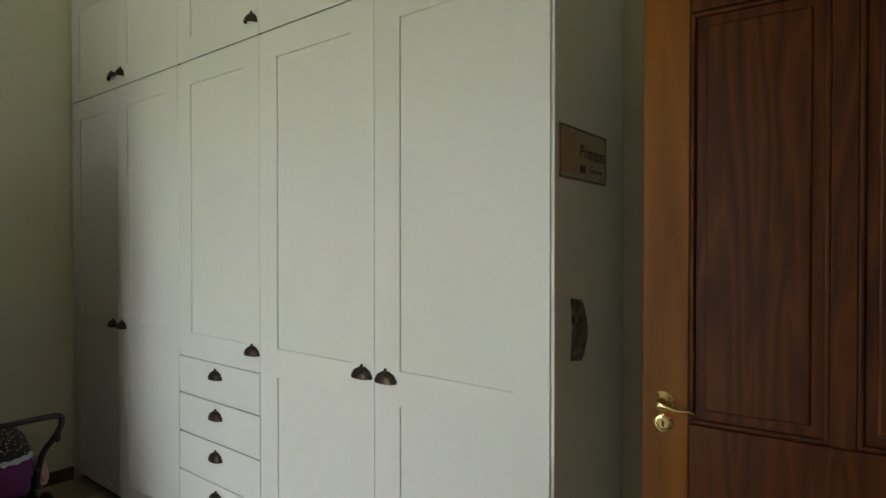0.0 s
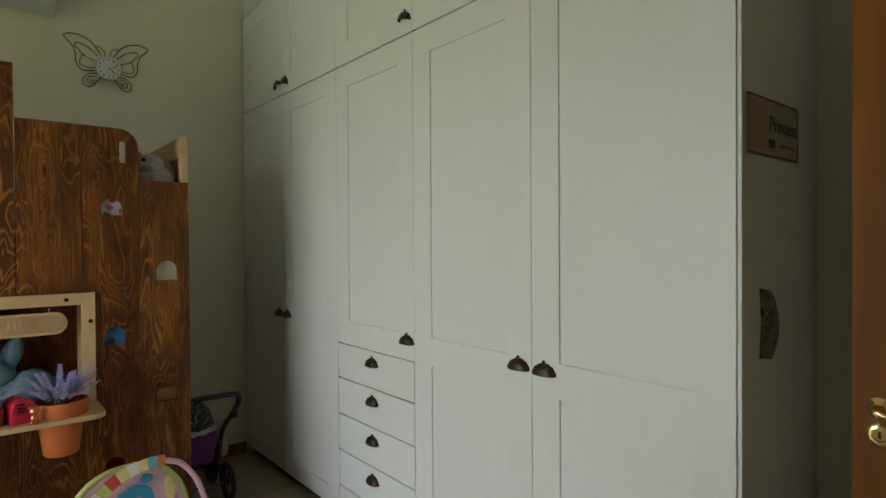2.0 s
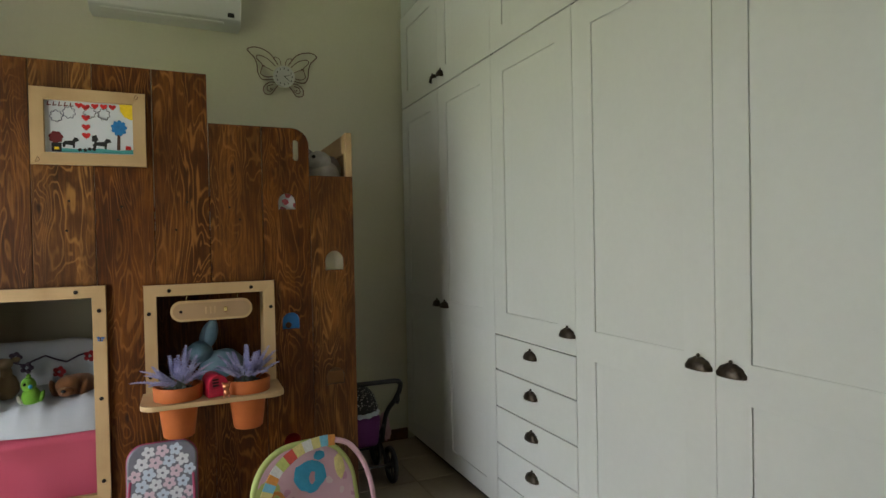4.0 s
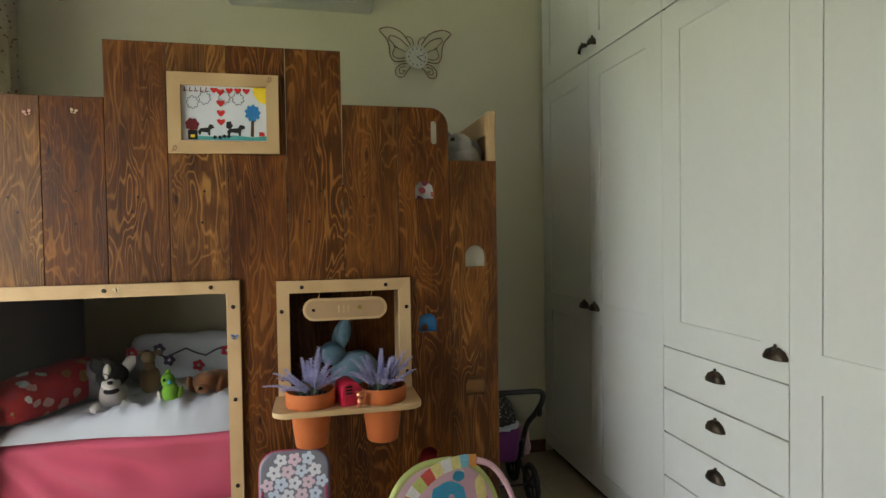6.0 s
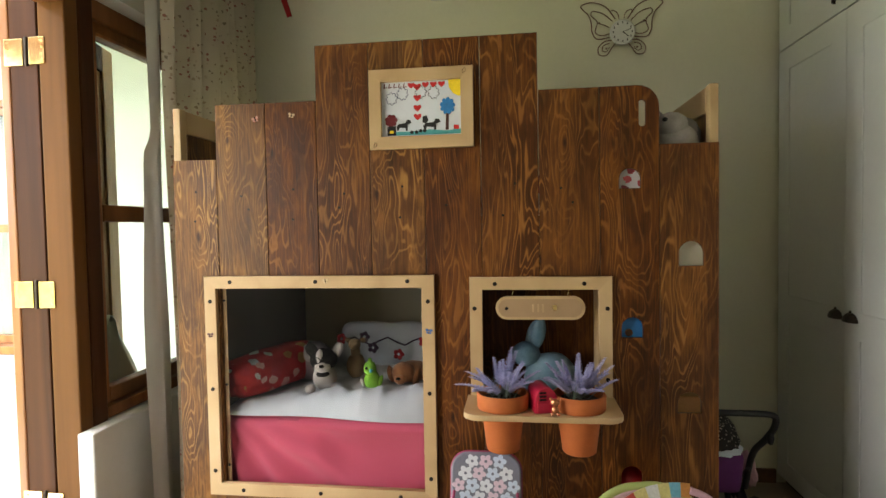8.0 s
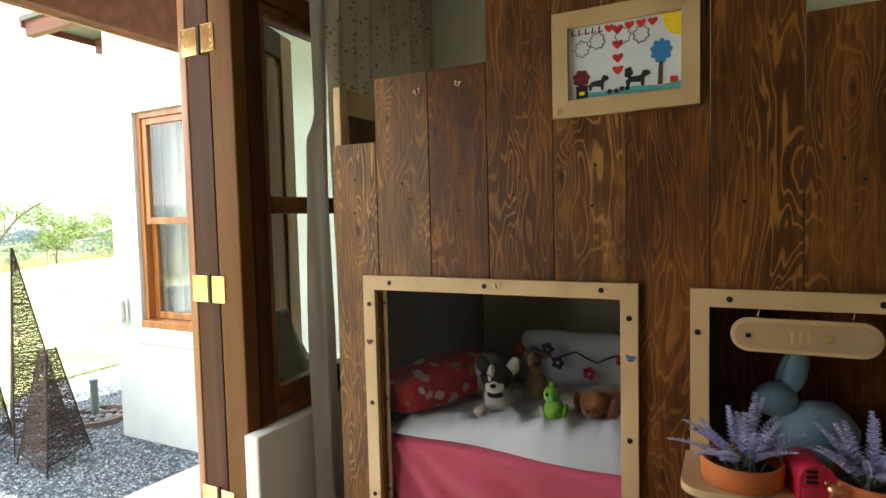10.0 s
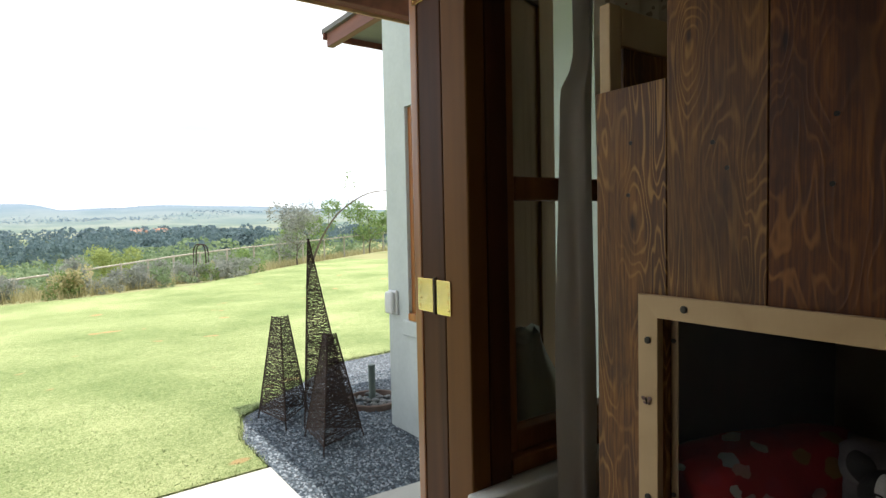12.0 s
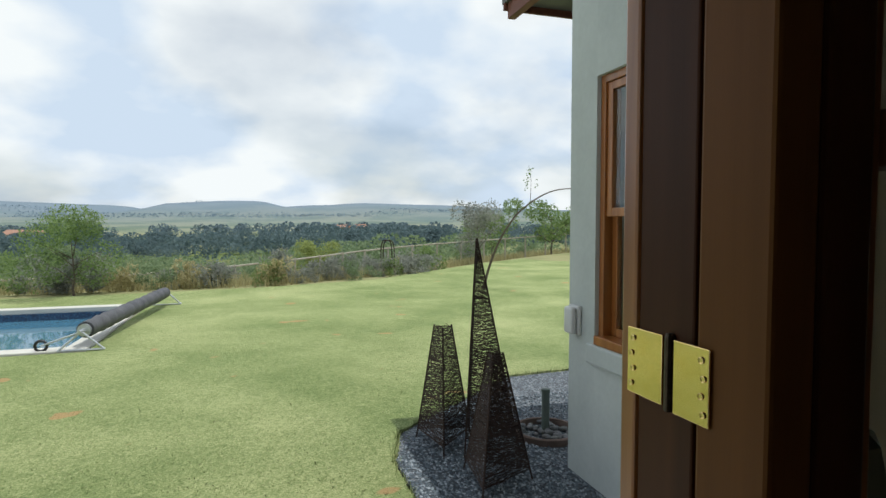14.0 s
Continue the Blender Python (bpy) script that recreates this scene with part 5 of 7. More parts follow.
plush("plush_husky", "grey and white plush animal on the upper bunk", [
    ("body", FURD, (0, 0.0, 0.07), (0.06, 0.075, 0.075), (0, 0, 0)),
    ("head", FURD, (0.015, -0.02, 0.135), (0.048, 0.055, 0.045), (0, 0, 0)),
    ("back", FURG, (-0.03, 0.035, 0.10), (0.05, 0.055, 0.07), (0, 0, 0)),
    ("eye", EYE, (0.05, -0.05, 0.15), (0.007, 0.009, 0.008), (0, 0, 0)),
    ("ear", FURG, (-0.005, -0.06, 0.172), (0.010, 0.016, 0.018), (0, 0, 0))], (-2.68, 0.49, 1.53), 0)

# things seen through the climbing holes
BLUE = surface("blue_plastic", (0.02, 0.17, 0.48), (0.03, 0.23, 0.58), 8, 0.45)
toyb = thing("toy_house", -2.76, 0.34, 0.31, "tall blue toy house behind a climbing hole", "toy")
bm = bx(-2.83, -2.755, 0.26, 0.42, 0.311, 1.05, 0.01)
part("body", bm, BLUE, toyb)
part("porch", bx(-2.7545, -2.603, 0.262, 0.375, 0.915, 1.04, 0.012), BLUE, toyb)
part("door", lathe(bmesh.new(), [(0.013, 0), (0.013, 0.003)], (-2.603, 0.31, 0.945), 14, Matrix.Rotation(radians(90), 4, "Y")), SKIRT, toyb)
REDB = surface("red_rubber", (0.40, 0.008, 0.012), (0.5, 0.015, 0.02), 8, 0.4)
ball = tagged(smooth(part("ball", blob(bmesh.new(), (-2.672, 0.318, 0.3865), (0.076, 0.076, 0.076), sub=3), REDB), 80), "shiny red rubber ball in the bed frame", "ball")
TANP = surface("tan_card", (0.34, 0.17, 0.06), (0.42, 0.22, 0.09), 8, 0.8)
crate = thing("cardboard_toy", -2.66, 0.50, 0.31, "tan cardboard toy box standing in the bed frame", "toy")
part("body", bx(-2.72, -2.605, 0.44, 0.57, 0.311, 0.725, 0.006), TANP, crate)

# ---------------- flower shelf ----------------
shelf = thing("flower_shelf", -2.46, 0.008, 0.66, "pale birch shelf with rounded corners and pot holes", "shelf")
PX, PY = -2.428, (-0.124, 0.121)
holes = [[(PX + 0.073 * math.cos(k * 0.262), py + 0.073 * math.sin(k * 0.262)) for k in range(24)] for py in PY]
part("board", plate("board", [rounded(XT + 0.0205, -2.335, -0.247, 0.250, (0.0, 0.05, 0.05, 0.0))] + holes, 0.018, Matrix.Translation((0, 0, 0.720)), 0.002), PALE, shelf)
part("slot", bx(-2.3349, -2.3335, -0.16, -0.05, 0.712, 0.719), SKIRT, shelf, "dark burnt slot in the edge")
TERRA = surface("terracotta", (0.44, 0.105, 0.02), (0.52, 0.14, 0.03), 9, 0.75, relief=0.3, fine=160)
SOIL = surface("potting_soil", (0.03, 0.02, 0.012), (0.06, 0.045, 0.03), 60, 1.0, relief=1.0, fine=120, depth=0.006)
LEAFG = surface("grey_green_leaf", (0.10, 0.14, 0.10), (0.18, 0.23, 0.17), 20, 0.8)
LAV = surface("lavender_bloom", (0.24, 0.23, 0.46), (0.48, 0.47, 0.68), 40, 0.85)
STEM = surface("grey_stem", (0.14, 0.16, 0.16), (0.22, 0.25, 0.24), 30, 0.8)


def potted_lavender(py, seed):
    rg = random.Random(seed)
    pot = thing("flower_pot", PX, py, 0.59, "terracotta flower pot hanging through the shelf", "flower pot", "pots on the shelf")
    bm = lathe(bmesh.new(), [(0.050, 0.0), (0.054, 0.004), (0.071, 0.140), (0.082, 0.1405), (0.084, 0.145), (0.086, 0.186), (0.083, 0.191), (0.077, 0.190), (0.073, 0.176), (0.069, 0.15)], (PX, py, 0.589), 36, cap=False)
    bmesh.ops.holes_fill(bm, edges=[e for e in bm.edges if e.is_boundary and e.verts[0].co.z < 0.6])
    smooth(part("pot", bm, TERRA, pot), 50)
    part("soil", lathe(bmesh.new(), [(0.069, 0), (0.06, 0.006), (0.02, 0.010)], (PX, py, 0.756), 20), SOIL, pot)
    pl = thing("lavender_plant", PX, py, 0.766, "artificial lavender with violet flower spikes", "plant", "lavender plants")
    for k in range(26):
        a = k * 2.4 + rg.uniform(-0.3, 0.3)
        lean = rg.uniform(0.3, 1.6) if k else 0.15
        L = rg.uniform(0.10, 0.178) * (1.0 if k % 3 else 0.85)
        r0 = rg.uniform(0.005, 0.03)
        b0 = Vector((PX + r0 * math.cos(a), py + r0 * math.sin(a), 0.764))
        d = Vector((math.cos(a) * lean * 0.75, math.sin(a) * lean, 1)).normalized()
        pts = [b0 + d * L * q + Vector((0, 0, -0.03 * lean * q * q)) for q in (0, 0.35, 0.7, 1.0)]
        part("stem", bar(pts, [0.0016, 0.0014, 0.0012, 0.0008], 5), STEM, pl)
        bm = bmesh.new()
        for q in range(17):
            w = 0.32 + 0.68 * q / 16
            c = b0 + d * L * w + Vector((0, 0, -0.03 * lean * w * w))
            s = 0.0068 * (1.12 - 0.75 * (q / 16)) + 0.001
            for h in range(4):
                t2 = h * 1.57 + q * 0.8
                o = Vector((math.cos(t2), math.sin(t2), 0.5)) * s
                bmesh.ops.create_cone(bm, cap_ends=True, segments=4, radius1=s * 0.42, radius2=0.0004, depth=s * 2.1, matrix=Matrix.Translation(c + o) @ o.to_track_quat("Z", "Y").to_matrix().to_4x4())
        part("flower_spike", bm, LAV, pl)
    bm = bmesh.new()
    for k in range(40):
        a, rr = rg.uniform(0, 6.28), rg.uniform(0.0, 0.045)
        c = Vector((PX + rr * math.cos(a), py + rr * math.sin(a), 0.766))
        tip = c + Vector((rg.gauss(0, 0.02), rg.gauss(0, 0.02), rg.uniform(0.025, 0.07)))
        w = Vector((0.003, 0.002, 0))
        bm.faces.new([bm.verts.new(c - w), bm.verts.new(c + w), bm.verts.new(tip)])
    part("leaves", bm, LEAFG, pl)


potted_lavender(PY[0], 5)
potted_lavender(PY[1], 8)

RASP = surface("raspberry_tin", (0.46, 0.012, 0.045), (0.54, 0.02, 0.06), 12, 0.4)
mb = thing("toy_mailbox", -2.40, 0.003, 0.729, "small raspberry-red toy mailbox on the shelf", "toy")
me = plate("body", [rounded(-0.033, 0.033, 0, 0.078, (0, 0, 0.033, 0.033), 8)], 0.10, facing_x(0), 0.002)
me.transform(pose(-2.42, 0.002, 0.7295, 0, 0, 14))
smooth(part("body", me, RASP, mb), 35)
for k in range(3):
    b = bx(0.0505, 0.053, -0.022, 0.0, 0.040 + 0.011 * k, 0.046 + 0.011 * k)
    bmesh.ops.transform(b, matrix=pose(-2.42, 0.002, 0.7295, 0, 0, 14), verts=b.verts)
    part("slot", b, SCREW, mb)
b = bx(0.0505, 0.055, -0.030, 0.030, 0.002, 0.034, 0.002)
bmesh.ops.transform(b, matrix=pose(-2.42, 0.002, 0.7295, 0, 0, 14), verts=b.verts)
part("door", b, RASP, mb)
COPPER = surface("copper_figurine", (0.50, 0.20, 0.10), (0.62, 0.28, 0.15), 60, 0.3, 0.9)
plush("tiny_figurine", "tiny shiny copper animal figurine on the shelf", [
    ("body", COPPER, (0, 0, 0.018), (0.010, 0.011, 0.014), (0, 0, 0)), ("head", COPPER, (0.003, 0, 0.042), (0.012, 0.014, 0.012), (0, 0, 0)),
    ("ear", COPPER, (0, 0.012, 0.052), (0.003, 0.005, 0.005), (0, 0, 0)), ("ear", COPPER, (0, -0.012, 0.052), (0.003, 0.005, 0.005), (0, 0, 0)),
    ("foot", COPPER, (0.006, 0.009, 0.005), (0.007, 0.005, 0.005), (0, 0, 0)), ("foot", COPPER, (0.006, -0.009, 0.005), (0.007, 0.005, 0.005), (0, 0, 0))], (-2.352, 0.040, 0.7292))
RABB = surface("pale_blue_rabbit", (0.085, 0.18, 0.25), (0.17, 0.28, 0.36), 14, 0.5, relief=0.2, fine=80)
plush("rabbit_lamp", "pale blue translucent rabbit night lamp in the niche", [
    ("body", RABB, (0, 0.03, 0.085), (0.06, 0.095, 0.085), (0, 0, 0)), ("head", RABB, (0.01, -0.06, 0.165), (0.045, 0.052, 0.045), (0, 0, 0)),
    ("ear", RABB, (0.0, -0.012, 0.240), (0.018, 0.027, 0.062), (-10, 0, 0)), ("ear", RABB, (-0.02, -0.035, 0.230), (0.014, 0.020, 0.055), (-16, 0, 0)),
    ("paw", RABB, (0.03, -0.06, 0.03), (0.03, 0.03, 0.028), (0, 0, 0))], (-2.69, 0.014, 0.684))

plq = thing("name_plaque", -2.56, 0.006, 1.035, "rounded pale wooden name plaque hanging in the opening", "sign")
part("board", plate("board", [rounded(-0.147, 0.158, 0.996, 1.076, 0.0399, 10)], 0.012, facing_x(-2.566), 0.001), PALE, plq)
DIM = grain("sanded_birch", [(0.15, (0.34, 0.21, 0.11)), (0.55, (0.40, 0.26, 0.14)), (0.9, (0.46, 0.30, 0.17))], (3, 3, 3), 4, 0.6)
part("inlay", plate("inlay", [rounded(-0.138, 0.149, 1.005, 1.067, 0.0305, 10)], 0.003, facing_x(-2.5588), 0.0005), DIM, plq)
for k, (y0, y1) in enumerate(((-0.022, -0.016), (-0.004, 0.002), (0.012, 0.018))):
    part("letter_bar", bx(-2.5573, -2.5562, y0, y1, 1.022, 1.05), PALE, plq)
part("screw", lathe(bmesh.new(), [(0.006, 0), (0.006, 0.002)], (-2.5573, -0.11, 1.035), 12, Matrix.Rotation(radians(90), 4, "Y")), SCREW, plq)
part("brass_charm", bx(-2.5573, -2.5535, 0.048, 0.062, 1.028, 1.046, 0.002), BRASS, plq)
for yy in (-0.09, 0.10):
    part("hook", bar([(-2.566, yy, 1.072), (-2.560, yy, 1.085), (-2.566, yy + 0.004, 1.097), (-2.572, yy, 1.103)], 0.0016, 6), BRASS, plq)
# board added close behind the arch so the hole shows bright cream
part("hole_backing", bx(XB - BH - 0.018, XB - BH - 0.014, 0.455, 0.570, 1.15, 1.29), WALL, bed, "cream board added to brighten the arched hole")

# ---------------- framed child's drawing ----------------
pic = thing("framed_drawing", XB, -0.404, 1.60, "child's felt-pen drawing in a pale wooden frame", "picture")
P0, P1, Q0, Q1, FW = -0.584, -0.217, 1.603, 1.879, 0.041
for a, b, c, d in (((P0, Q0), (P1, Q0), (P1 - FW, Q0 + FW), (P0 + FW, Q0 + FW)), ((P1, Q0), (P1, Q1), (P1 - FW, Q1 - FW), (P1 - FW, Q0 + FW)),
                   ((P1, Q1), (P0, Q1), (P0 + FW, Q1 - FW), (P1 - FW, Q1 - FW)), ((P0, Q1), (P0, Q0), (P0 + FW, Q0 + FW), (P0 + FW, Q1 - FW))):
    part("frame_board", plate("board", [[a, b, c, d]], 0.024, facing_x(XB + 0.0125), 0.001), PALE, pic)
PAPER = surface("white_paper", (0.62, 0.65, 0.70), (0.68, 0.71, 0.75), 3, 0.7)
part("paper", bx(XB + 0.002, XB + 0.008, P0 + FW - 0.003, P1 - FW + 0.003, Q0 + FW - 0.003, Q1 - FW + 0.003), PAPER, pic)


def ink(name, c):
    return surface(name, c, tuple(min(q * 1.25, 1) for q in c), 60, 0.8)


I_RED, I_YEL, I_BLU, I_BRN, I_BLK, I_TEA, I_MAR = ink("red_ink", (0.5, 0.02, 0.02)), ink("yellow_ink", (0.75, 0.55, 0.02)), ink("blue_ink", (0.02, 0.17, 0.42)), ink("brown_ink", (0.07, 0.03, 0.02)), ink("black_ink", (0.012, 0.012, 0.012)), ink("teal_ink", (0.08, 0.36, 0.36)), ink("maroon_ink", (0.13, 0.012, 0.015))
ly = [0]


def drawn(name, loop, mat):
    ly[0] += 1
    return part(name, plate(name, [loop], 0.0006, facing_x(XB + 0.0086 + 0.00002 * ly[0])), mat, pic)


def uv(u, v):
    return (P0 + FW + u * (P1 - P0 - 2 * FW), Q0 + FW + v * (Q1 - Q0 - 2 * FW))


def disc(u, v, ru, rv, n=44, wob=0.0, bumps=7):
    out = []
    for k in range(n):
        t = 2 * math.pi * k / n
        q = 1 + wob * (abs(math.sin(bumps * t / 2 + u * 9)) - 0.5)
        out.append(uv(u + ru * q * math.cos(t), v + rv * q * math.sin(t)))
    return out


def heart(u, v, s):
    pts = []
    for k in range(20):
        t = 2 * math.pi * k / 20
        pts.append(uv(u + s * 0.062 * math.sin(t) ** 3, v + s * (0.0722 * math.cos(t) - 0.027 * math.cos(2 * t) - 0.011 * math.cos(3 * t))))
    return pts


drawn("ground_line", [uv(0.16, 0.03), uv(1.0, 0.03), uv(1.0, 0.12), uv(0.82, 0.09), uv(0.6, 0.12), uv(0.4, 0.09), uv(0.17, 0.10)], I_TEA)
drawn("sun", [uv(1, 1), uv(0.84, 1), uv(0.85, 0.86), uv(0.90, 0.75), uv(0.97, 0.70), uv(1, 0.70)], I_YEL)
for v in (0.90, 0.70, 0.52, 0.36):
    drawn("heart", heart(0.455, v, 0.80), I_RED)
for u in (0.38, 0.56, 0.66, 0.76):
    drawn("heart", heart(u, 0.93, 0.7), I_RED)
for k in range(5):
    drawn("letter_stroke", [uv(0.03 + 0.062 * k, 0.89), uv(0.042 + 0.062 * k, 0.89), uv(0.052 + 0.062 * k, 0.97), uv(0.04 + 0.062 * k, 0.97)], I_MAR)
    drawn("letter_stroke", [uv(0.045 + 0.062 * k, 0.89), uv(0.075 + 0.062 * k, 0.90), uv(0.075 + 0.062 * k, 0.915), uv(0.045 + 0.062 * k, 0.905)], I_MAR)
drawn("hut", disc(0.12, 0.30, 0.075, 0.11, 40, 0.2), I_MAR)
drawn("hut_wall", [uv(0.07, 0.03), uv(0.18, 0.03), uv(0.18, 0.20), uv(0.07, 0.20)], I_BLK)
drawn("hut_window", [uv(0.10, 0.07), uv(0.15, 0.07), uv(0.15, 0.12), uv(0.10, 0.12)], I_YEL)
drawn("tree_trunk", [uv(0.80, 0.10), uv(0.84, 0.10), uv(0.845, 0.40), uv(0.81, 0.40)], I_BRN)
drawn("tree_crown", disc(0.83, 0.53, 0.085, 0.14, 48, 0.28, 9), I_BLU)
drawn("chest", [uv(0.90, 0.11), uv(0.97, 0.11), uv(0.965, 0.18), uv(0.905, 0.19)], I_RED)
for u, s in ((0.27, 1.0), (0.62, 1.15)):
    drawn("animal", [uv(u - 0.075 * s, 0.12), uv(u - 0.055 * s, 0.12), uv(u - 0.045 * s, 0.17), uv(u + 0.03 * s, 0.16), uv(u + 0.035 * s, 0.11), uv(u + 0.055 * s, 0.11), uv(u + 0.06 * s, 0.22), uv(u + 0.105 * s, 0.25), uv(u + 0.09 * s, 0.30), uv(u + 0.05 * s, 0.31), uv(u + 0.03 * s, 0.25), uv(u - 0.05 * s, 0.24), uv(u - 0.085 * s, 0.19)], I_BLK)
drawn("animal", disc(0.55, 0.30, 0.035, 0.07, 24, 0.3, 5), I_BLK)
for u in (0.38, 0.44, 0.49, 0.54):
    drawn("duckling", disc(u, 0.08 + 0.02 * (u > 0.45), 0.022, 0.03, 20, 0.4, 5), I_BLK)
for u, v in ((0.13, 0.70), (0.27, 0.78), (0.50, 0.80), (0.66, 0.78)):
    lp = disc(u, v, 0.062, 0.10, 44, 0.35, 8)
    bm = bar([(XB + 0.009, a, b) for a, b in lp], 0.0009, 4, True)
    part("cloud_outline", bm, I_BLK if u > 0.4 else ink("navy_ink", (0.03, 0.04, 0.12)), pic)

for u, v in ((-0.07, -0.14), (1.045, 1.13)):
    c = uv(u, v)
    q = [(c[0] + 0.011 * math.cos(k * 1.2566 + 0.3) * (1 if k % 2 else 0.5), c[1] + 0.011 * math.sin(k * 1.2566 + 0.3) * (1 if k % 2 else 0.5)) for k in range(5)]
    part("pencil_mark", bar([(XB + 0.0252, a, b) for a, b in q], 0.0009, 4, True), I_BRN, pic)
# ---------------- small pins and stickers on the bed ----------------
def butterfly(x, y, z, s, mat, label, tilt=0.0):
    b = thing("butterfly_clip", x, y, z, label, "ornament", "butterfly clips")
    for sy in (-1, 1):
        for dz, q in ((0.35, 1.0), (-0.35, 0.7)):
            bm = blob(bmesh.new(), (0.003, sy * 0.55 * s * q, dz * s), (0.0015, 0.5 * s * q, 0.38 * s * q), (sy * 25, 0, 0), 2)
            bmesh.ops.transform(bm, matrix=pose(x, y, z, tilt, 0, 0), verts=bm.verts)
            part("wing", bm, mat, b)
    bm = bar([(0.004, 0, -0.6 * s), (0.005, 0, 0.6 * s)], 0.1 * s, 6)
    bmesh.ops.transform(bm, matrix=pose(x, y, z, tilt, 0, 0), verts=bm.verts)
    part("body", bm, SCREW, b)


PINM = surface("painted_red_pin", (0.35, 0.04, 0.03), (0.55, 0.4, 0.3), 160, 0.4, 0.3)
butterfly(XB + 0.002, -1.018, 1.729, 0.014, PINM, "small red enamel butterfly clip on the planks", 20)
butterfly(XB + 0.002, -0.880, 1.738, 0.012, surface("pale_gold_pin", (0.45, 0.32, 0.18), (0.6, 0.45, 0.3), 120, 0.4, 0.4), "small pale gold butterfly clip on the planks", -15)
butterfly(XT + 0.0205, -0.760, 1.134, 0.012, surface("yellow_pin", (0.55, 0.42, 0.2), (0.65, 0.5, 0.3), 120, 0.4), "small yellow butterfly clip on the trim", 10)
butterfly(XT + 0.0205, -1.211, 0.934, 0.012, surface("dark_pin", (0.10, 0.04, 0.03), (0.2, 0.1, 0.08), 120, 0.4), "small brown butterfly clip on the trim", 5)
butterfly(XT + 0.0205, -0.385, 0.953, 0.013, surface("blue_pin", (0.05, 0.12, 0.35), (0.1, 0.2, 0.45), 120, 0.4), "small blue butterfly clip on the trim", -8)
# screw heads in the planks
rg = random.Random(11)
for k in range(10):
    for zz in (1.40, 1.45) if k % 2 else (1.36, 1.47):
        if k in (8, 9):
            continue
        part("screw", lathe(bmesh.new(), [(0.0045, 0), (0.0045, 0.001)], (XB + 0.0002, (EDGES[k] + EDGES[k + 1]) / 2 + rg.uniform(-0.03, 0.03), zz), 10, Matrix.Rotation(radians(90), 4, "Y")), SCREW, bed)

# ---------------- wall clock ----------------
clk = thing("butterfly_clock", X_W, 0.466, 2.30, "bronze wire butterfly wall clock with a white dial", "clock")
WIRE = surface("bronze_wire", (0.15, 0.07, 0.052), (0.24, 0.13, 0.10), 60, 0.5, 0.6)
DIAL = surface("clock_dial", (0.60, 0.60, 0.58), (0.70, 0.70, 0.68), 8, 0.5)
part("back_plate", lathe(bmesh.new(), [(0.03, 0), (0.03, 0.03)], (X_W + 0.001, 0.466, 2.285), 20, Matrix.Rotation(radians(90), 4, "Y")), WIRE, clk)
part("dial", lathe(bmesh.new(), [(0.062, 0), (0.062, 0.012), (0.057, 0.016), (0.055, 0.014)], (X_W + 0.0315, 0.466, 2.285), 36, Matrix.Rotation(radians(90), 4, "Y")), DIAL, clk)


def curve(pts, n=8):
    """A smooth line through points (Catmull-Rom)."""
    out, P = [], [Vector(p) for p in pts]
    for i in range(len(P) - 1):
        a, b, c, d = P[max(i - 1, 0)], P[i], P[i + 1], P[min(i + 2, len(P) - 1)]
        for k in range(n):
            t = k / n
            out.append(0.5 * ((2 * b) + (c - a) * t + (2 * a - 5 * b + 4 * c - d) * t * t + (3 * b - a - 3 * c + d) * t ** 3))
    return out + [P[-1]]


for s in (-1, 1):
    def W(*q):
        return curve([(X_W + 0.014, 0.466 + s * y, 2.30 + z) for y, z in q])
    part("wing_wire", bar(W((0.03, 0.06), (0.08, 0.125), (0.15, 0.15), (0.20, 0.135), (0.185, 0.11), (0.165, 0.09), (0.15, 0.05), (0.145, 0.0), (0.12, -0.035), (0.06, -0.03)), 0.0028, 6), WIRE, clk)
    part("wing_wire", bar(W((0.045, 0.05), (0.09, 0.09), (0.14, 0.105), (0.15, 0.085), (0.12, 0.05), (0.13, 0.0), (0.10, -0.018), (0.06, -0.012)), 0.0024, 6), WIRE, clk)
    part("wing_wire", bar(W((0.06, 0.02), (0.09, 0.035), (0.12, 0.045)), 0.002, 6), WIRE, clk)
    part("wing_wire", bar(W((0.05, -0.045), (0.085, -0.05), (0.115, -0.08), (0.11, -0.115), (0.075, -0.118), (0.05, -0.085), (0.03, -0.06)), 0.0026, 6), WIRE, clk)
    part("wing_wire", bar(W((0.06, -0.06), (0.09, -0.07), (0.095, -0.095), (0.075, -0.1), (0.06, -0.08)), 0.0022, 6), WIRE, clk)
    part("antenna", bar(W((0.012, 0.06), (0.02, 0.09), (0.045, 0.105), (0.055, 0.09)), 0.002, 6), WIRE, clk)
for k in range(12):
    a = k * math.pi / 6
    part("hour_mark", bx(X_W + 0.0455, X_W + 0.047, 0.466 + 0.046 * math.sin(a) - 0.0022, 0.466 + 0.046 * math.sin(a) + 0.0022, 2.285 + 0.046 * math.cos(a) - 0.005, 2.285 + 0.046 * math.cos(a) + 0.005), SCREW, clk)
part("hand", bar([(X_W + 0.049, 0.466, 2.285), (X_W + 0.049, 0.466 + 0.028, 2.285 - 0.024)], 0.002, 5), SCREW, clk)
part("hand", bar([(X_W + 0.049, 0.466, 2.285), (X_W + 0.049, 0.466 + 0.04, 2.285 + 0.012)], 0.0014, 5), SCREW, clk)
for y, z in ((-0.11, 0.045), (0.11, 0.045), (-0.075, -0.085), (0.075, -0.085)):
    part("bead", blob(bmesh.new(), (X_W + 0.016, 0.466 + y, 2.30 + z), (0.005, 0.005, 0.005), sub=2), WIRE, clk)

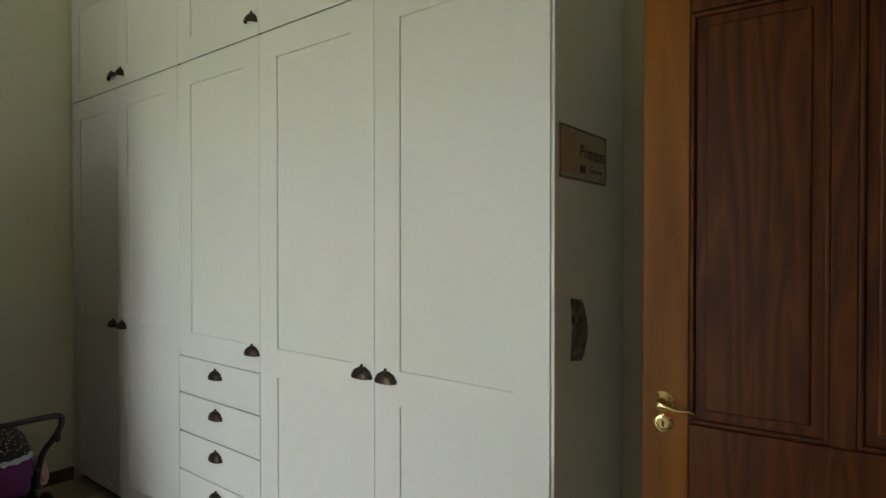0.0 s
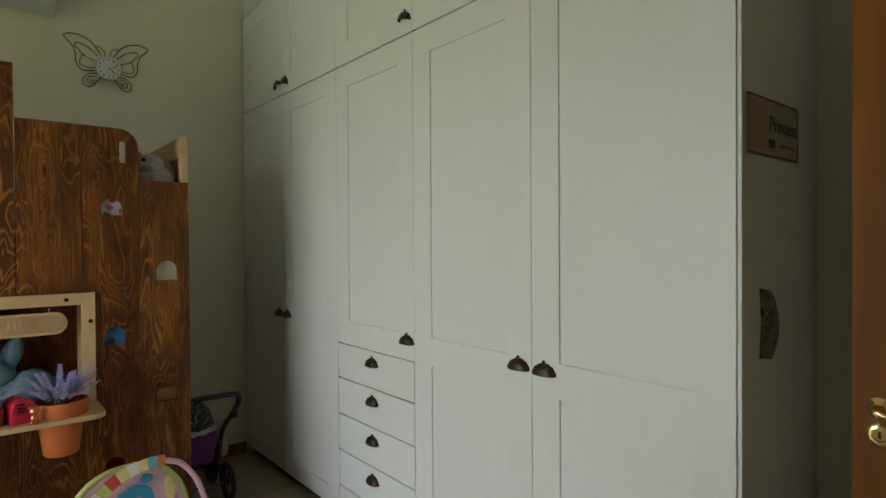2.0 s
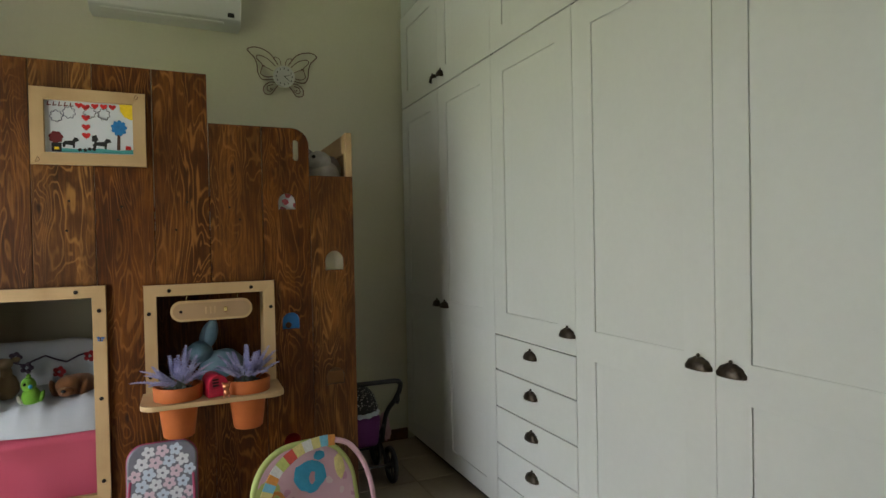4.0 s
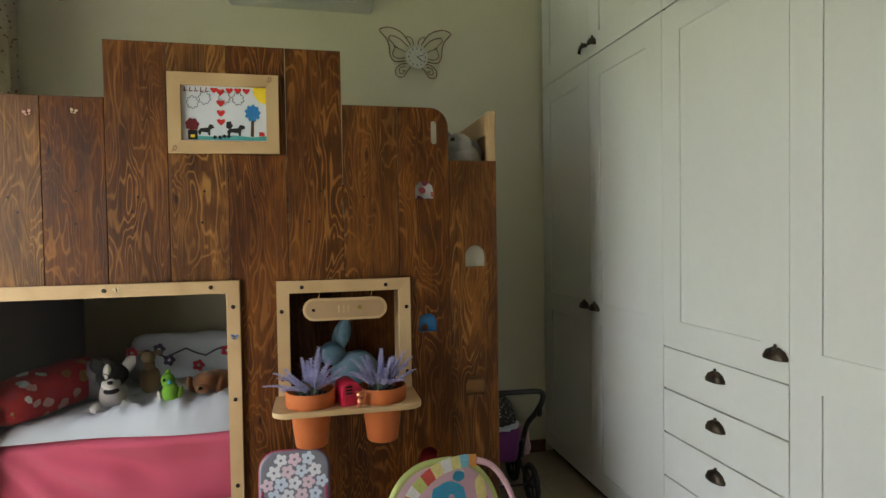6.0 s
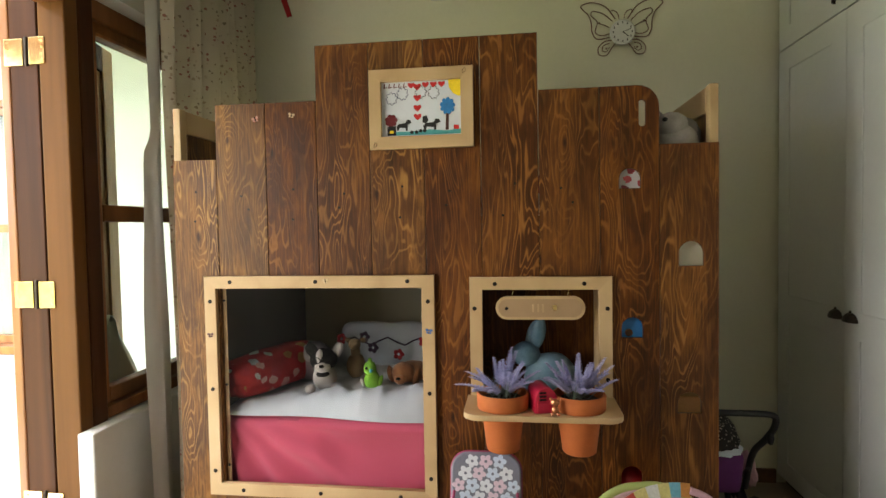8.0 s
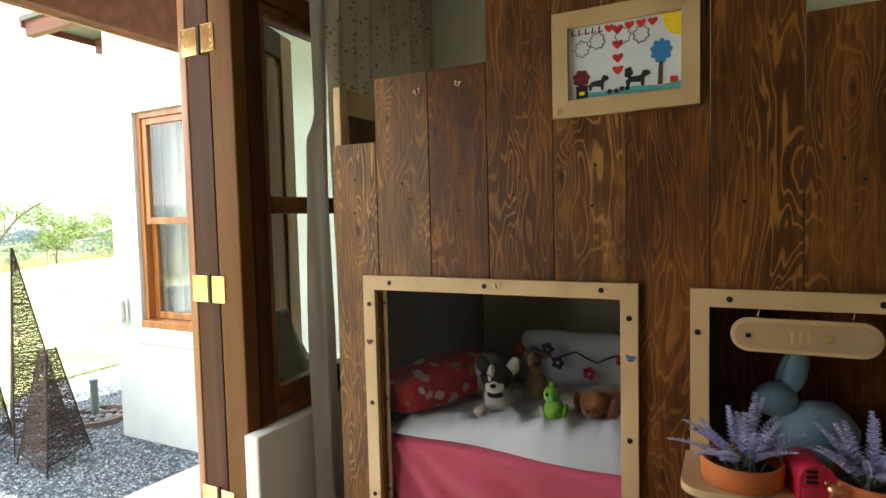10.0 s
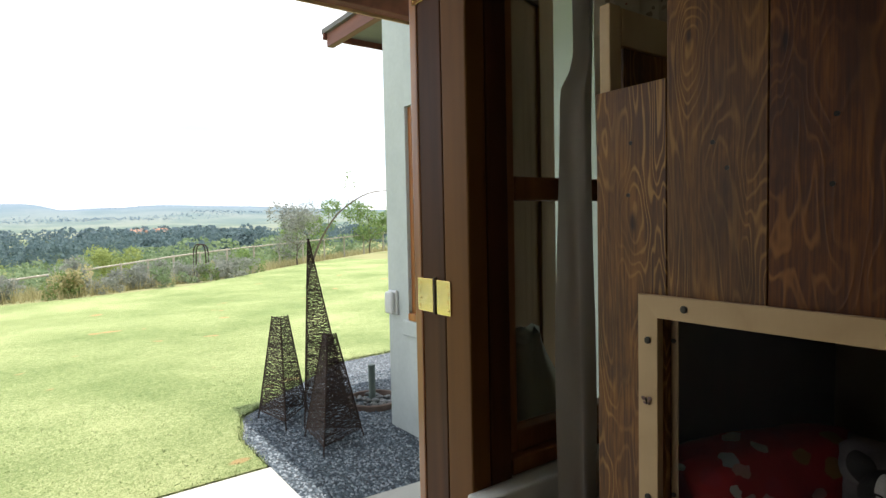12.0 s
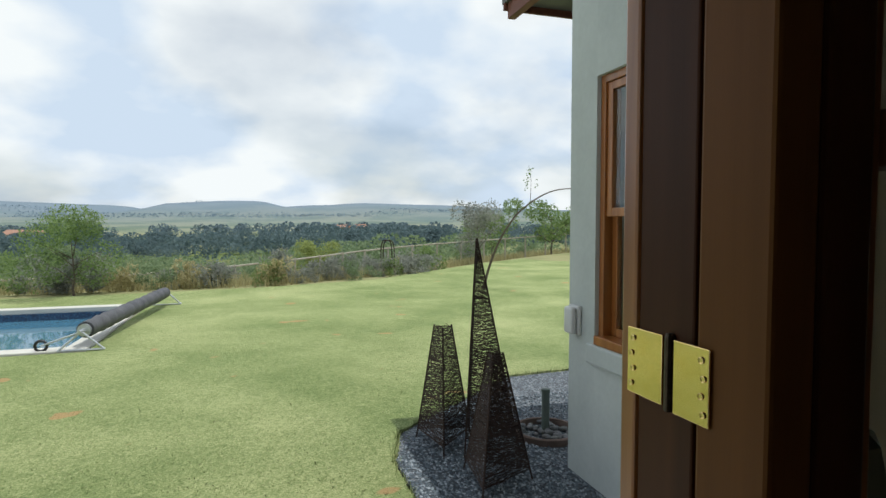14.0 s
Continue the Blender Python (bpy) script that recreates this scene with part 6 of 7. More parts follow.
# ---------------- air conditioner ----------------
ACM = surface("white_appliance_plastic", (0.66, 0.67, 0.63), (0.70, 0.71, 0.67), 5, 0.4, relief=0.05)
ac = thing("air_conditioner", X_W, -0.15, 2.475, "white wall-mounted split air conditioner", "air conditioner")
me = plate("body", [[(0, 2.527), (0.10, 2.513), (0.16, 2.54), (0.195, 2.595), (0.20, 2.665), (0.19, 2.8), (0.17, 2.81), (0, 2.81)]], 0.73, Matrix(((1, 0, 0, X_W + 0.001), (0, 0, -1, -0.145), (0, 1, 0, 0), (0, 0, 0, 1))), 0.008)
smooth(part("body", me, ACM, ac), 30)
part("louvre", bx(X_W + 0.085, X_W + 0.165, -0.46, 0.13, 2.511, 2.521, 0.003), ACM, ac)
part("outlet", bx(X_W + 0.04, X_W + 0.08, -0.46, 0.13, 2.517, 2.52), SCREW, ac, "dark air outlet slot")
part("sensor", bx(X_W + 0.155, X_W + 0.185, 0.15, 0.185, 2.543, 2.585, 0.003), GAP, ac, "grey signal window")

# ---------------- curtain on the south window ----------------
def let_through(m, tint, share):
    """Thin cloth: part of the light passes and scatters."""
    nt = m.node_tree
    tr, mx = nt.nodes.new("ShaderNodeBsdfTranslucent"), nt.nodes.new("ShaderNodeMixShader")
    tr.inputs["Color"].default_value, mx.inputs[0].default_value = (*tint, 1), share
    nt.links.new(nt.nodes["Principled BSDF"].outputs[0], mx.inputs[1])
    nt.links.new(tr.outputs[0], mx.inputs[2])
    nt.links.new(mx.outputs[0], nt.nodes["Material Output"].inputs["Surface"])



CURTAIN = spotted("floral_curtain_cloth", (0.70, 0.62, 0.50), [(0.42, 0.12, 0.09), (0.62, 0.53, 0.40), (0.33, 0.24, 0.15), (0.36, 0.14, 0.10), (0.48, 0.37, 0.25), (0.26, 0.21, 0.14)], 42, 0.9, 0.3, 0.27, (0.76, 0.70, 0.57))
let_through(CURTAIN, (0.62, 0.54, 0.42), 0.25)
LINING = surface("cream_curtain_lining", (0.58, 0.55, 0.51), (0.66, 0.63, 0.58), 3, 0.9, relief=0.2, fine=400)
let_through(LINING, (0.62, 0.58, 0.52), 0.35)
cur = thing("curtain", -3.12, -1.49, 0.02, "floor-length floral curtain with a cream lining, drawn aside", "curtain")


def drape(name, x0, x1, y, z0, z1, mat, folds, depth, taper=0.0):
    bm = bmesh.new()
    n, m = folds * 14, 26
    rows = []
    for j in range(m + 1):
        z = z0 + (z1 - z0) * j / m
        row = []
        for i in range(n + 1):
            u = i / n
            k = 1 - taper * (1 - j / m)
            ph = u * folds * 2 * math.pi + 0.5 * math.sin(u * 9)
            row.append(bm.verts.new((x0 + (x1 - x0) * u * k + 0.008 * math.sin(ph * 2 + z), y + depth * math.sin(ph) * (0.8 + 0.3 * math.sin(u * 17)) + 0.01 * math.sin(z * 2.3 + u * 6), z)))
        rows.append(row)
    for a, b in zip(rows, rows[1:]):
        for i in range(n):
            bm.faces.new((a[i], a[i + 1], b[i + 1], b[i]))
    bmesh.ops.solidify(bm, geom=bm.faces[:], thickness=0.002)
    return smooth(part(name, bm, mat, cur), 60)


drape("cloth", -2.735, -3.57, -1.475, 0.03, 2.74, CURTAIN, 8, 0.04)
bm = bmesh.new()
rows = []
for j in range(60):
    z = 0.03 + 2.71 * j / 59
    x0 = -2.620 - 0.05 * smoothstep(1.62, 1.72, z) + 0.012 * math.sin(z * 2.1)
    rows.append([bm.verts.new((x0 + (-2.775 - x0) * i / 10, -1.512 + 0.022 * math.sin(i * 0.55) + 0.006 * math.sin(z * 5 + i), z)) for i in range(11)])
for a, b in zip(rows, rows[1:]):
    for i in range(10):
        bm.faces.new((a[i], a[i + 1], b[i + 1], b[i]))
bmesh.ops.solidify(bm, geom=bm.faces[:], thickness=0.003)
smooth(part("lining", bm, LINING, cur, "plain cream lining edge"), 60)
rod = thing("curtain_rod", -3.1, -1.48, 2.76, "dark wooden curtain rod on the wall", "curtain rod")
part("pole", bar([(-3.59, -1.48, 2.77), (-0.7, -1.48, 2.77)], 0.014, 12), SKIRT, rod)
for xx in (-3.5, -2.0, -0.8):
    part("bracket", bx(xx - 0.012, xx + 0.012, -1.619, -1.485, 2.75, 2.765), SKIRT, rod)

# red ornament hanging on the wall beside the curtain
ror = thing("hanging_ornament", X_W + 0.02, -1.30, 2.52, "red fabric ornament hanging on the wall", "ornament")
part("strip", plate("strip", [[(-1.335, 2.62), (-1.31, 2.60), (-1.295, 2.55), (-1.278, 2.49), (-1.30, 2.485), (-1.315, 2.53), (-1.33, 2.57)]], 0.01, facing_x(X_W + 0.008), 0.002), REDB, ror)
part("cord", bar([(X_W + 0.008, -1.325, 2.615), (X_W + 0.008, -1.32, 2.70)], 0.0015, 5), SCREW, ror)

# ---------------- plaque and note on the wardrobe's side ----------------
XS = -0.566
TIN = surface("worn_tin_plate", (0.30, 0.235, 0.17), (0.44, 0.37, 0.28), 14, 0.55, relief=0.2)
sg = thing("tin_sign", XS, 1.46, 1.60, "worn beige tin sign lettered Princess", "sign")
SY0, SY1, SZ0, SZ1 = 1.235, 1.535, 1.525, 1.662
part("plate", bx(XS + 0.0005, XS + 0.004, SY0, SY1, SZ0, SZ1, 0.001), TIN, sg)
bm = bmesh.new()
for q in ((SY0, SY1, SZ0, SZ0 + 0.005), (SY0, SY1, SZ1 - 0.005, SZ1), (SY0, SY0 + 0.005, SZ0, SZ1), (SY1 - 0.005, SY1, SZ0, SZ1)):
    box(bm, XS + 0.004, XS + 0.0048, q[0], q[1], q[2], q[3])
part("rim", bm, SKIRT, sg)
part("figure_panel", bx(XS + 0.004, XS + 0.0046, SY0 + 0.012, SY0 + 0.105, SZ0 + 0.012, SZ1 - 0.012), surface("faded_rose", (0.36, 0.21, 0.15), (0.42, 0.28, 0.2), 20, 0.6), sg)
fc = bpy.data.curves.new("word", "FONT")
fc.body, fc.size, fc.extrude, fc.align_x = "Princess", 0.052, 0.0004, "LEFT"
tob = bpy.data.objects.new("word", fc)
tme = bpy.data.meshes.new_from_object(tob)
bpy.data.objects.remove(tob)
tme.transform(facing_x(XS + 0.0049) @ Matrix.Translation((SY0 + 0.118, SZ0 + 0.062, 0)))
part("word", tme, SCREW, sg)
part("line_bar", bx(XS + 0.004, XS + 0.0046, SY0 + 0.12, SY0 + 0.155, SZ0 + 0.022, SZ0 + 0.042), SCREW, sg)
part("line_bar", bx(XS + 0.004, XS + 0.0046, SY0 + 0.19, SY0 + 0.27, SZ0 + 0.028, SZ0 + 0.036), SKIRT, sg)
nt_ = thing("curled_photo", XS, 1.43, 1.05, "small curled printed card stuck on the wardrobe's side", "card")
bm = bmesh.new()
PRN = spotted("printed_card", (0.30, 0.29, 0.26), [(0.12, 0.10, 0.09), (0.42, 0.40, 0.36), (0.2, 0.17, 0.14)], 40, 0.6, 0.1, 0.4)
rows = []
for j in range(13):
    z = 1.05 + 0.165 * j / 12
    b = 0.014 * math.sin(math.pi * j / 12) ** 0.7 + 0.001
    rows.append([bm.verts.new((XS + 0.001 + b * (i / 4), 1.305 + 0.068 * i / 4 + 0.01 * (1 - abs(j - 6) / 6), z - 0.01 * i / 4)) for i in range(5)])
for a, b in zip(rows, rows[1:]):
    for i in range(4):
        bm.faces.new((a[i], a[i + 1], b[i + 1], b[i]))
bmesh.ops.solidify(bm, geom=bm.faces[:], thickness=0.001)
part("card", bm, PRN, nt_)

# ---------------- doll's high chair ----------------
QUILT = surface("violet_grey_oilcloth", (0.14, 0.14, 0.175), (0.20, 0.20, 0.24), 14, 0.45, relief=0.1)
PETALS = [surface(nm, c, tuple(q * 1.12 for q in c), 40, 0.5, relief=0.1) for nm, c in (("pale_blue_petal", (0.50, 0.57, 0.66)), ("pale_pink_petal", (0.62, 0.47, 0.54)), ("white_petal", (0.62, 0.63, 0.66)))]
PIPE = surface("magenta_piping", (0.28, 0.03, 0.09), (0.36, 0.05, 0.12), 20, 0.6)
STEELW = surface("white_tube", (0.6, 0.6, 0.6), (0.68, 0.68, 0.68), 10, 0.35, relief=0.05)
hc = thing("doll_high_chair", -2.33, -0.185, 0, "doll's high chair with a blossom-print padded back", "high chair")
m_hc = pose(-2.40, -0.185, -0.03, 0, -8, 0)
bk = plate("backrest", [rounded(-0.112, 0.112, 0.30, 0.585, (0.03, 0.03, 0.055, 0.055), 8)], 0.022, facing_x(0.0), 0.008)
bk.transform(m_hc)
smooth(part("backrest", bk, QUILT, hc), 50)
rg = random.Random(12)
for j in range(7):
    for i in range(5):
        cy, cz = -0.092 + 0.046 * i + 0.023 * (j % 2), 0.322 + 0.040 * j
        if abs(cy) > 0.098 or (abs(cy) > 0.07 and cz > 0.545) or cz > 0.566:
            continue
        a0_, rr = rg.uniform(0, 6.28), rg.uniform(0.0225, 0.0255)
        petal = [(cy + rr * (0.62 + 0.38 * abs(math.cos(2.5 * q * 0.157))) * math.cos(q * 0.157 + a0_), cz + rr * (0.62 + 0.38 * abs(math.cos(2.5 * q * 0.157))) * math.sin(q * 0.157 + a0_)) for q in range(40)]
        fl = plate("blossom", [petal], 0.0012, facing_x(0.0113))
        fl.transform(m_hc)
        part("blossom", fl, PETALS[(i * 2 + j) % 3], hc)
        ct = plate("blossom_heart", [[(cy + 0.005 * math.cos(q * 0.63), cz + 0.005 * math.sin(q * 0.63)) for q in range(10)]], 0.001, facing_x(0.0125))
        ct.transform(m_hc)
        part("blossom_heart", ct, QUILT, hc)
bm = bar([(0.0, a, b) for a, b in rounded(-0.114, 0.114, 0.298, 0.587, (0.03, 0.03, 0.056, 0.056), 8)], 0.008, 8, True)
bmesh.ops.transform(bm, matrix=m_hc, verts=bm.verts)
smooth(part("piping", bm, PIPE, hc, "magenta piping"), 60)
part("seat", bx(-2.42, -2.20, -0.275, -0.065, 0.275, 0.30, 0.01), QUILT, hc)
for s in (-1, 1):
    for x0, x1 in ((-2.40, -2.47), (-2.22, -2.12)):
        smooth(part("leg", bar([(x0, -0.185 + s * 0.10, 0.28), (x1, -0.185 + s * 0.125, 0.008)], 0.008, 10), STEELW, hc), 60)
    part("side_strap", bar([(-2.43, -0.185 + s * 0.105, 0.44), (-2.33, -0.185 + s * 0.108, 0.36), (-2.22, -0.185 + s * 0.10, 0.29)], 0.005, 8), PIPE, hc)

# ---------------- baby bouncer ----------------
BPAT = spotted("pastel_nursery_print", (0.58, 0.36, 0.42), [(0.60, 0.40, 0.46), (0.50, 0.26, 0.34), (0.58, 0.36, 0.42), (0.62, 0.50, 0.50)], 22, 0.8, 0.2, 0.30, (0.62, 0.42, 0.47))
LIME = surface("lime_cloth", (0.38, 0.45, 0.12), (0.48, 0.54, 0.2), 9, 0.85, relief=0.2, fine=300)
PINKS = surface("pale_pink_cloth", (0.52, 0.30, 0.34), (0.6, 0.38, 0.42), 9, 0.85, relief=0.2, fine=300)
bo = thing("baby_bouncer", -2.12, 0.35, 0, "pastel baby bouncer seat with a striped padded rim", "baby bouncer")
mB = pose(-2.27, 0.345, -0.02, 0, -18, 12)
pad = plate("pad", [rounded(-0.195, 0.195, 0.12, 0.515, (0.08, 0.08, 0.17, 0.17), 10)], 0.05, facing_x(0), 0.018)
pad.transform(mB)
smooth(part("seat_pad", pad, BPAT, bo), 60)
rim = rounded(-0.205, 0.205, 0.11, 0.528, (0.08, 0.08, 0.18, 0.18), 12)
STR = [ink("stripe_yellow", (0.62, 0.55, 0.22)), ink("stripe_red", (0.48, 0.07, 0.05)), ink("stripe_blue", (0.16, 0.42, 0.55)), ink("stripe_white", (0.62, 0.62, 0.6)), ink("stripe_orange", (0.58, 0.25, 0.06)), ink("stripe_lime", (0.42, 0.48, 0.14))]
bm = bar([(0.012, a, b) for a, b in rim], 0.014, 10, True)
bmesh.ops.transform(bm, matrix=mB, verts=bm.verts)
smooth(part("rim", bm, LIME, bo, "pale lime rim"), 60)
band = curve([(0.05, -0.185, 0.34), (0.07, -0.16, 0.40), (0.075, -0.115, 0.46), (0.075, -0.03, 0.508), (0.075, 0.06, 0.522), (0.07, 0.135, 0.515)], 10)
for k in range(0, len(band) - 4, 4):
    bm = bmesh.new()
    ring = []
    for i in range(5):
        p, q = band[k + i], band[min(k + i + 1, len(band) - 1)] - band[max(k + i - 1, 0)]
        nr = Vector((0, -q.z, q.y)).normalized() * 0.021
        ring.append([bm.verts.new(p + nr * s + Vector((dx, 0, 0))) for s, dx in ((-1, 0), (1, 0), (1, 0.006), (-1, 0.006))])
    for a, b in zip(ring, ring[1:]):
        for c in range(4):
            bm.faces.new((a[c], a[(c + 1) % 4], b[(c + 1) % 4], b[c]))
    bm.faces.new(ring[0][::-1])
    bm.faces.new(ring[-1])
    bmesh.ops.transform(bm, matrix=mB, verts=bm.verts)
    part("band_stripe", bm, STR[(3, 0, 2, 4, 3, 5, 1, 0)[k // 4 % 8]], bo)
for nm, dy, dz, sy, sz, mt in (("elephant_patch", 0.02, 0.40, 0.068, 0.062, CYAN), ("elephant_ear", 0.032, 0.39, 0.034, 0.040, PINKS), ("leaf_patch", 0.15, 0.41, 0.022, 0.05, STR[0]), ("flower_patch", 0.07, 0.47, 0.025, 0.018, CYAN), ("lime_patch", -0.15, 0.36, 0.05, 0.07, LIME)):
    bm = blob(bmesh.new(), (0.024, dy, dz), (0.004, sy, sz), sub=3, lump=0.2, seed=dz * 7, freq=1.8)
    bmesh.ops.transform(bm, matrix=mB, verts=bm.verts)
    smooth(part(nm, bm, mt, bo), 60)
bm = bar(curve([(0.075, 0.125, 0.517), (0.08, 0.185, 0.485), (0.085, 0.232, 0.40), (0.09, 0.248, 0.28), (0.08, 0.235, 0.16)]), 0.011, 8)
bmesh.ops.transform(bm, matrix=mB, verts=bm.verts)
smooth(part("strap", bm, PINKS, bo, "pale pink strap"), 60)
bm = bar([(0.045, -0.13 + 0.03 * math.cos(k * 0.45), 0.33 + 0.045 * math.sin(k * 0.45)) for k in range(14)], 0.007, 8, True)
bmesh.ops.transform(bm, matrix=mB, verts=bm.verts)
part("toy_ring", bm, STR[4], bo)
for s in (-1, 1):
    smooth(part("frame_leg", bar(curve([(-2.33, 0.345 + s * 0.2, 0.20), (-2.40, 0.345 + s * 0.215, 0.05), (-2.30, 0.345 + s * 0.22, 0.012), (-1.95, 0.345 + s * 0.2, 0.012), (-1.85, 0.345 + s * 0.16, 0.03)]), 0.010, 8), STEELW, bo), 60)
smooth(part("seat_base", bx(-2.25, -1.95, 0.19, 0.50, 0.10, 0.16, 0.03, 3), BPAT, bo), 60)
smooth(part("front_bar", bar([(-1.85, 0.185, 0.03), (-1.84, 0.345, 0.03), (-1.85, 0.505, 0.03)], 0.010, 8), STEELW, bo), 60)

# ---------------- doll's pram ----------------
PURPLE = surface("purple_cloth", (0.10, 0.015, 0.11), (0.15, 0.03, 0.16), 8, 0.85, relief=0.2, fine=300)
BLKP = surface("black_plastic", (0.012, 0.012, 0.013), (0.03, 0.03, 0.032), 20, 0.45)
SPOT = spotted("black_white_speckle_cloth", (0.03, 0.028, 0.026), [(0.45, 0.42, 0.36), (0.03, 0.03, 0.03), (0.35, 0.32, 0.28)], 75, 0.9, 0.3, 0.33)
pr = thing("doll_pram", -3.05, 0.80, 0, "purple doll's pram with a black push bar", "doll pram")
smooth(part("handle_bar", bar(curve([(-2.98, 0.68, 0.552), (-2.96, 0.80, 0.556), (-2.955, 0.90, 0.556), (-2.95, 0.935, 0.545), (-2.96, 0.935, 0.50), (-2.99, 0.915, 0.44), (-3.04, 0.885, 0.36), (-3.08, 0.87, 0.20)]), 0.013, 10), BLKP, pr), 60)
smooth(part("handle_bar", bar(curve([(-2.98, 0.68, 0.552), (-3.0, 0.665, 0.50), (-3.05, 0.66, 0.36), (-3.08, 0.66, 0.2)]), 0.011, 10), BLKP, pr), 60)
smooth(part("joint", blob(bmesh.new(), (-2.97, 0.925, 0.455), (0.02, 0.014, 0.03), sub=2), BLKP, pr), 60)
bm = bx(-3.28, -3.0, 0.66, 0.85, 0.20, 0.375, 0.03, 3)
for v in bm.verts:
    k = (v.co.z - 0.2) / 0.175
    v.co.y = 0.755 + (v.co.y - 0.755) * (0.8 + 0.2 * k)
smooth(part("basket", bm, PURPLE, pr), 50)
smooth(part("blanket", blob(bmesh.new(), (-3.12, 0.75, 0.40), (0.12, 0.10, 0.10), (0, 0, 0), 3, 0.25, 2.0, 2.0), SPOT, pr, "speckled black and white blanket"), 70)
smooth(part("pad", blob(bmesh.new(), (-3.10, 0.755, 0.376), (0.13, 0.10, 0.018), sub=3, lump=0.3, seed=4), LINEN, pr), 70)
smooth(part("pink_rag", blob(bmesh.new(), (-3.13, 0.905, 0.26), (0.035, 0.028, 0.075), (10, 0, 0), 3, 0.35, 1.0), PINKS, pr), 70)
for x in (-2.99, -3.27):
    for y in (0.66, 0.89):
        wh = part("wheel", bar([(x + 0.085 * math.cos(k * 0.3307), y, 0.1 + 0.085 * math.sin(k * 0.3307)) for k in range(19)], 0.014, 8, True), BLKP, pr)
        smooth(wh, 60)
        part("hub", lathe(bmesh.new(), [(0.02, -0.012), (0.022, 0.0), (0.02, 0.012)], (x, y, 0.1), 12, Matrix.Rotation(radians(90), 4, "X")), BLKP, wh)
        for q in range(5):
            a = q * 1.257
            part("spoke", bar([(x, y, 0.1), (x + 0.082 * math.cos(a), y, 0.1 + 0.082 * math.sin(a))], 0.005, 6), BLKP, wh)
    part("axle", bar([(x, 0.66, 0.1), (x, 0.89, 0.1)], 0.006, 8), BLKP, pr)
for y in (0.68, 0.87):
    part("strut", bar([(-2.99, y, 0.1), (-3.22, y, 0.26)], 0.008, 8), BLKP, pr)
    part("strut", bar([(-3.27, y, 0.1), (-3.04, y, 0.30)], 0.008, 8), BLKP, pr)

# ---------------- things outside ----------------
RUST = surface("rusty_wire", (0.022, 0.014, 0.012), (0.055, 0.03, 0.022), 40, 0.8, 0.3)
GROUND = SZ + 0.025


def wire_tower(corners, apex, top, height, label, seed):
    """A slim three-sided pyramid woven from rusty wire, its edges bars."""
    rg = random.Random(seed)
    c = [Vector((x, y, GROUND)) for x, y in corners]
    mid = (c[0] + c[1] + c[2]) / 3
    t = thing("wire_obelisk", mid.x, mid.y, GROUND, label, "garden ornament", "wire obelisks")
    hi = Vector((apex[0], apex[1], GROUND + height))
    tops = [hi + Vector(((q - mid).x, (q - mid).y, 0)) * top for q in c]
    for a, b in zip(c, tops):
        part("edge_bar", bar([a, b], 0.0065, 6), RUST, t)
    for k in (0.09, 0.42, 0.72, 0.985):
        lv = [a + (b - a) * k for a, b in zip(c, tops)]
        for i in range(3):
            part("cross_bar", bar([lv[i], lv[(i + 1) % 3]], 0.004, 5), RUST, t)
    for i in range(3):
        a0, a1, b0, b1 = c[i], c[(i + 1) % 3], tops[i], tops[(i + 1) % 3]
        bm = bmesh.new()
        n = int(height * 165)
        for k in range(n):
            u = 0.09 + 0.9 * (k + rg.uniform(-0.4, 0.4)) / n
            p, q = a0 + (b0 - a0) * u, a1 + (b1 - a1) * u
            m = 7
            pts = []
            for s in range(m + 1):
                w = p + (q - p) * (s / m)
                w = w + Vector((0, 0, rg.gauss(0, 0.007) if 0 < s < m else 0)) + Vector((rg.gauss(0, 0.002), rg.gauss(0, 0.002), 0))
                pts.append(w)
            tube(bm, pts, 0.0023, 3)
        part("woven_wire", bm, RUST, t)
    return t


wire_tower([(-3.13, -5.64), (-3.215, -5.17), (-3.56, -5.52)], (-3.29, -5.43), 0.30, 0.95, "short rusty woven-wire obelisk standing on gravel", 1)
wire_tower([(-3.24, -4.46), (-3.69, -4.67), (-3.30, -4.97)], (-3.43, -4.72), 0.20, 0.88, "short dark rusty woven-wire obelisk on gravel", 2)
wire_tower([(-3.36, -5.12), (-3.80, -5.10), (-3.58, -5.62)], (-3.52, -5.30), 0.015, 1.63, "tall pointed rusty woven-wire obelisk on gravel", 3)

PIPEG = surface("grey_green_pipe", (0.09, 0.12, 0.11), (0.14, 0.17, 0.15), 9, 0.6)
post = thing("pipe_post", -4.20, -5.45, GROUND, "grey-green upright pipe among river stones", "pipe")
smooth(part("pipe", lathe(bmesh.new(), [(0.033, 0), (0.033, 0.335), (0.037, 0.337), (0.037, 0.36), (0.030, 0.365)], (-4.20, -5.45, GROUND), 20), PIPEG, post), 40)
CLAY = surface("clay_ring", (0.11, 0.075, 0.06), (0.17, 0.12, 0.10), 9, 0.9)
dr = thing("drain_ring", -4.17, -5.38, GROUND, "low round clay drain ring filled with river stones", "drain")
smooth(part("ring", lathe(bmesh.new(), [(0.27, 0), (0.275, 0.05), (0.262, 0.058), (0.245, 0.055), (0.24, 0.0)], (-4.17, -5.38, GROUND), 40, cap=False), CLAY, dr), 40)
rg = random.Random(3)
RIVER = surface("river_stone", (0.06, 0.065, 0.07), (0.20, 0.20, 0.20), 12, 0.8)
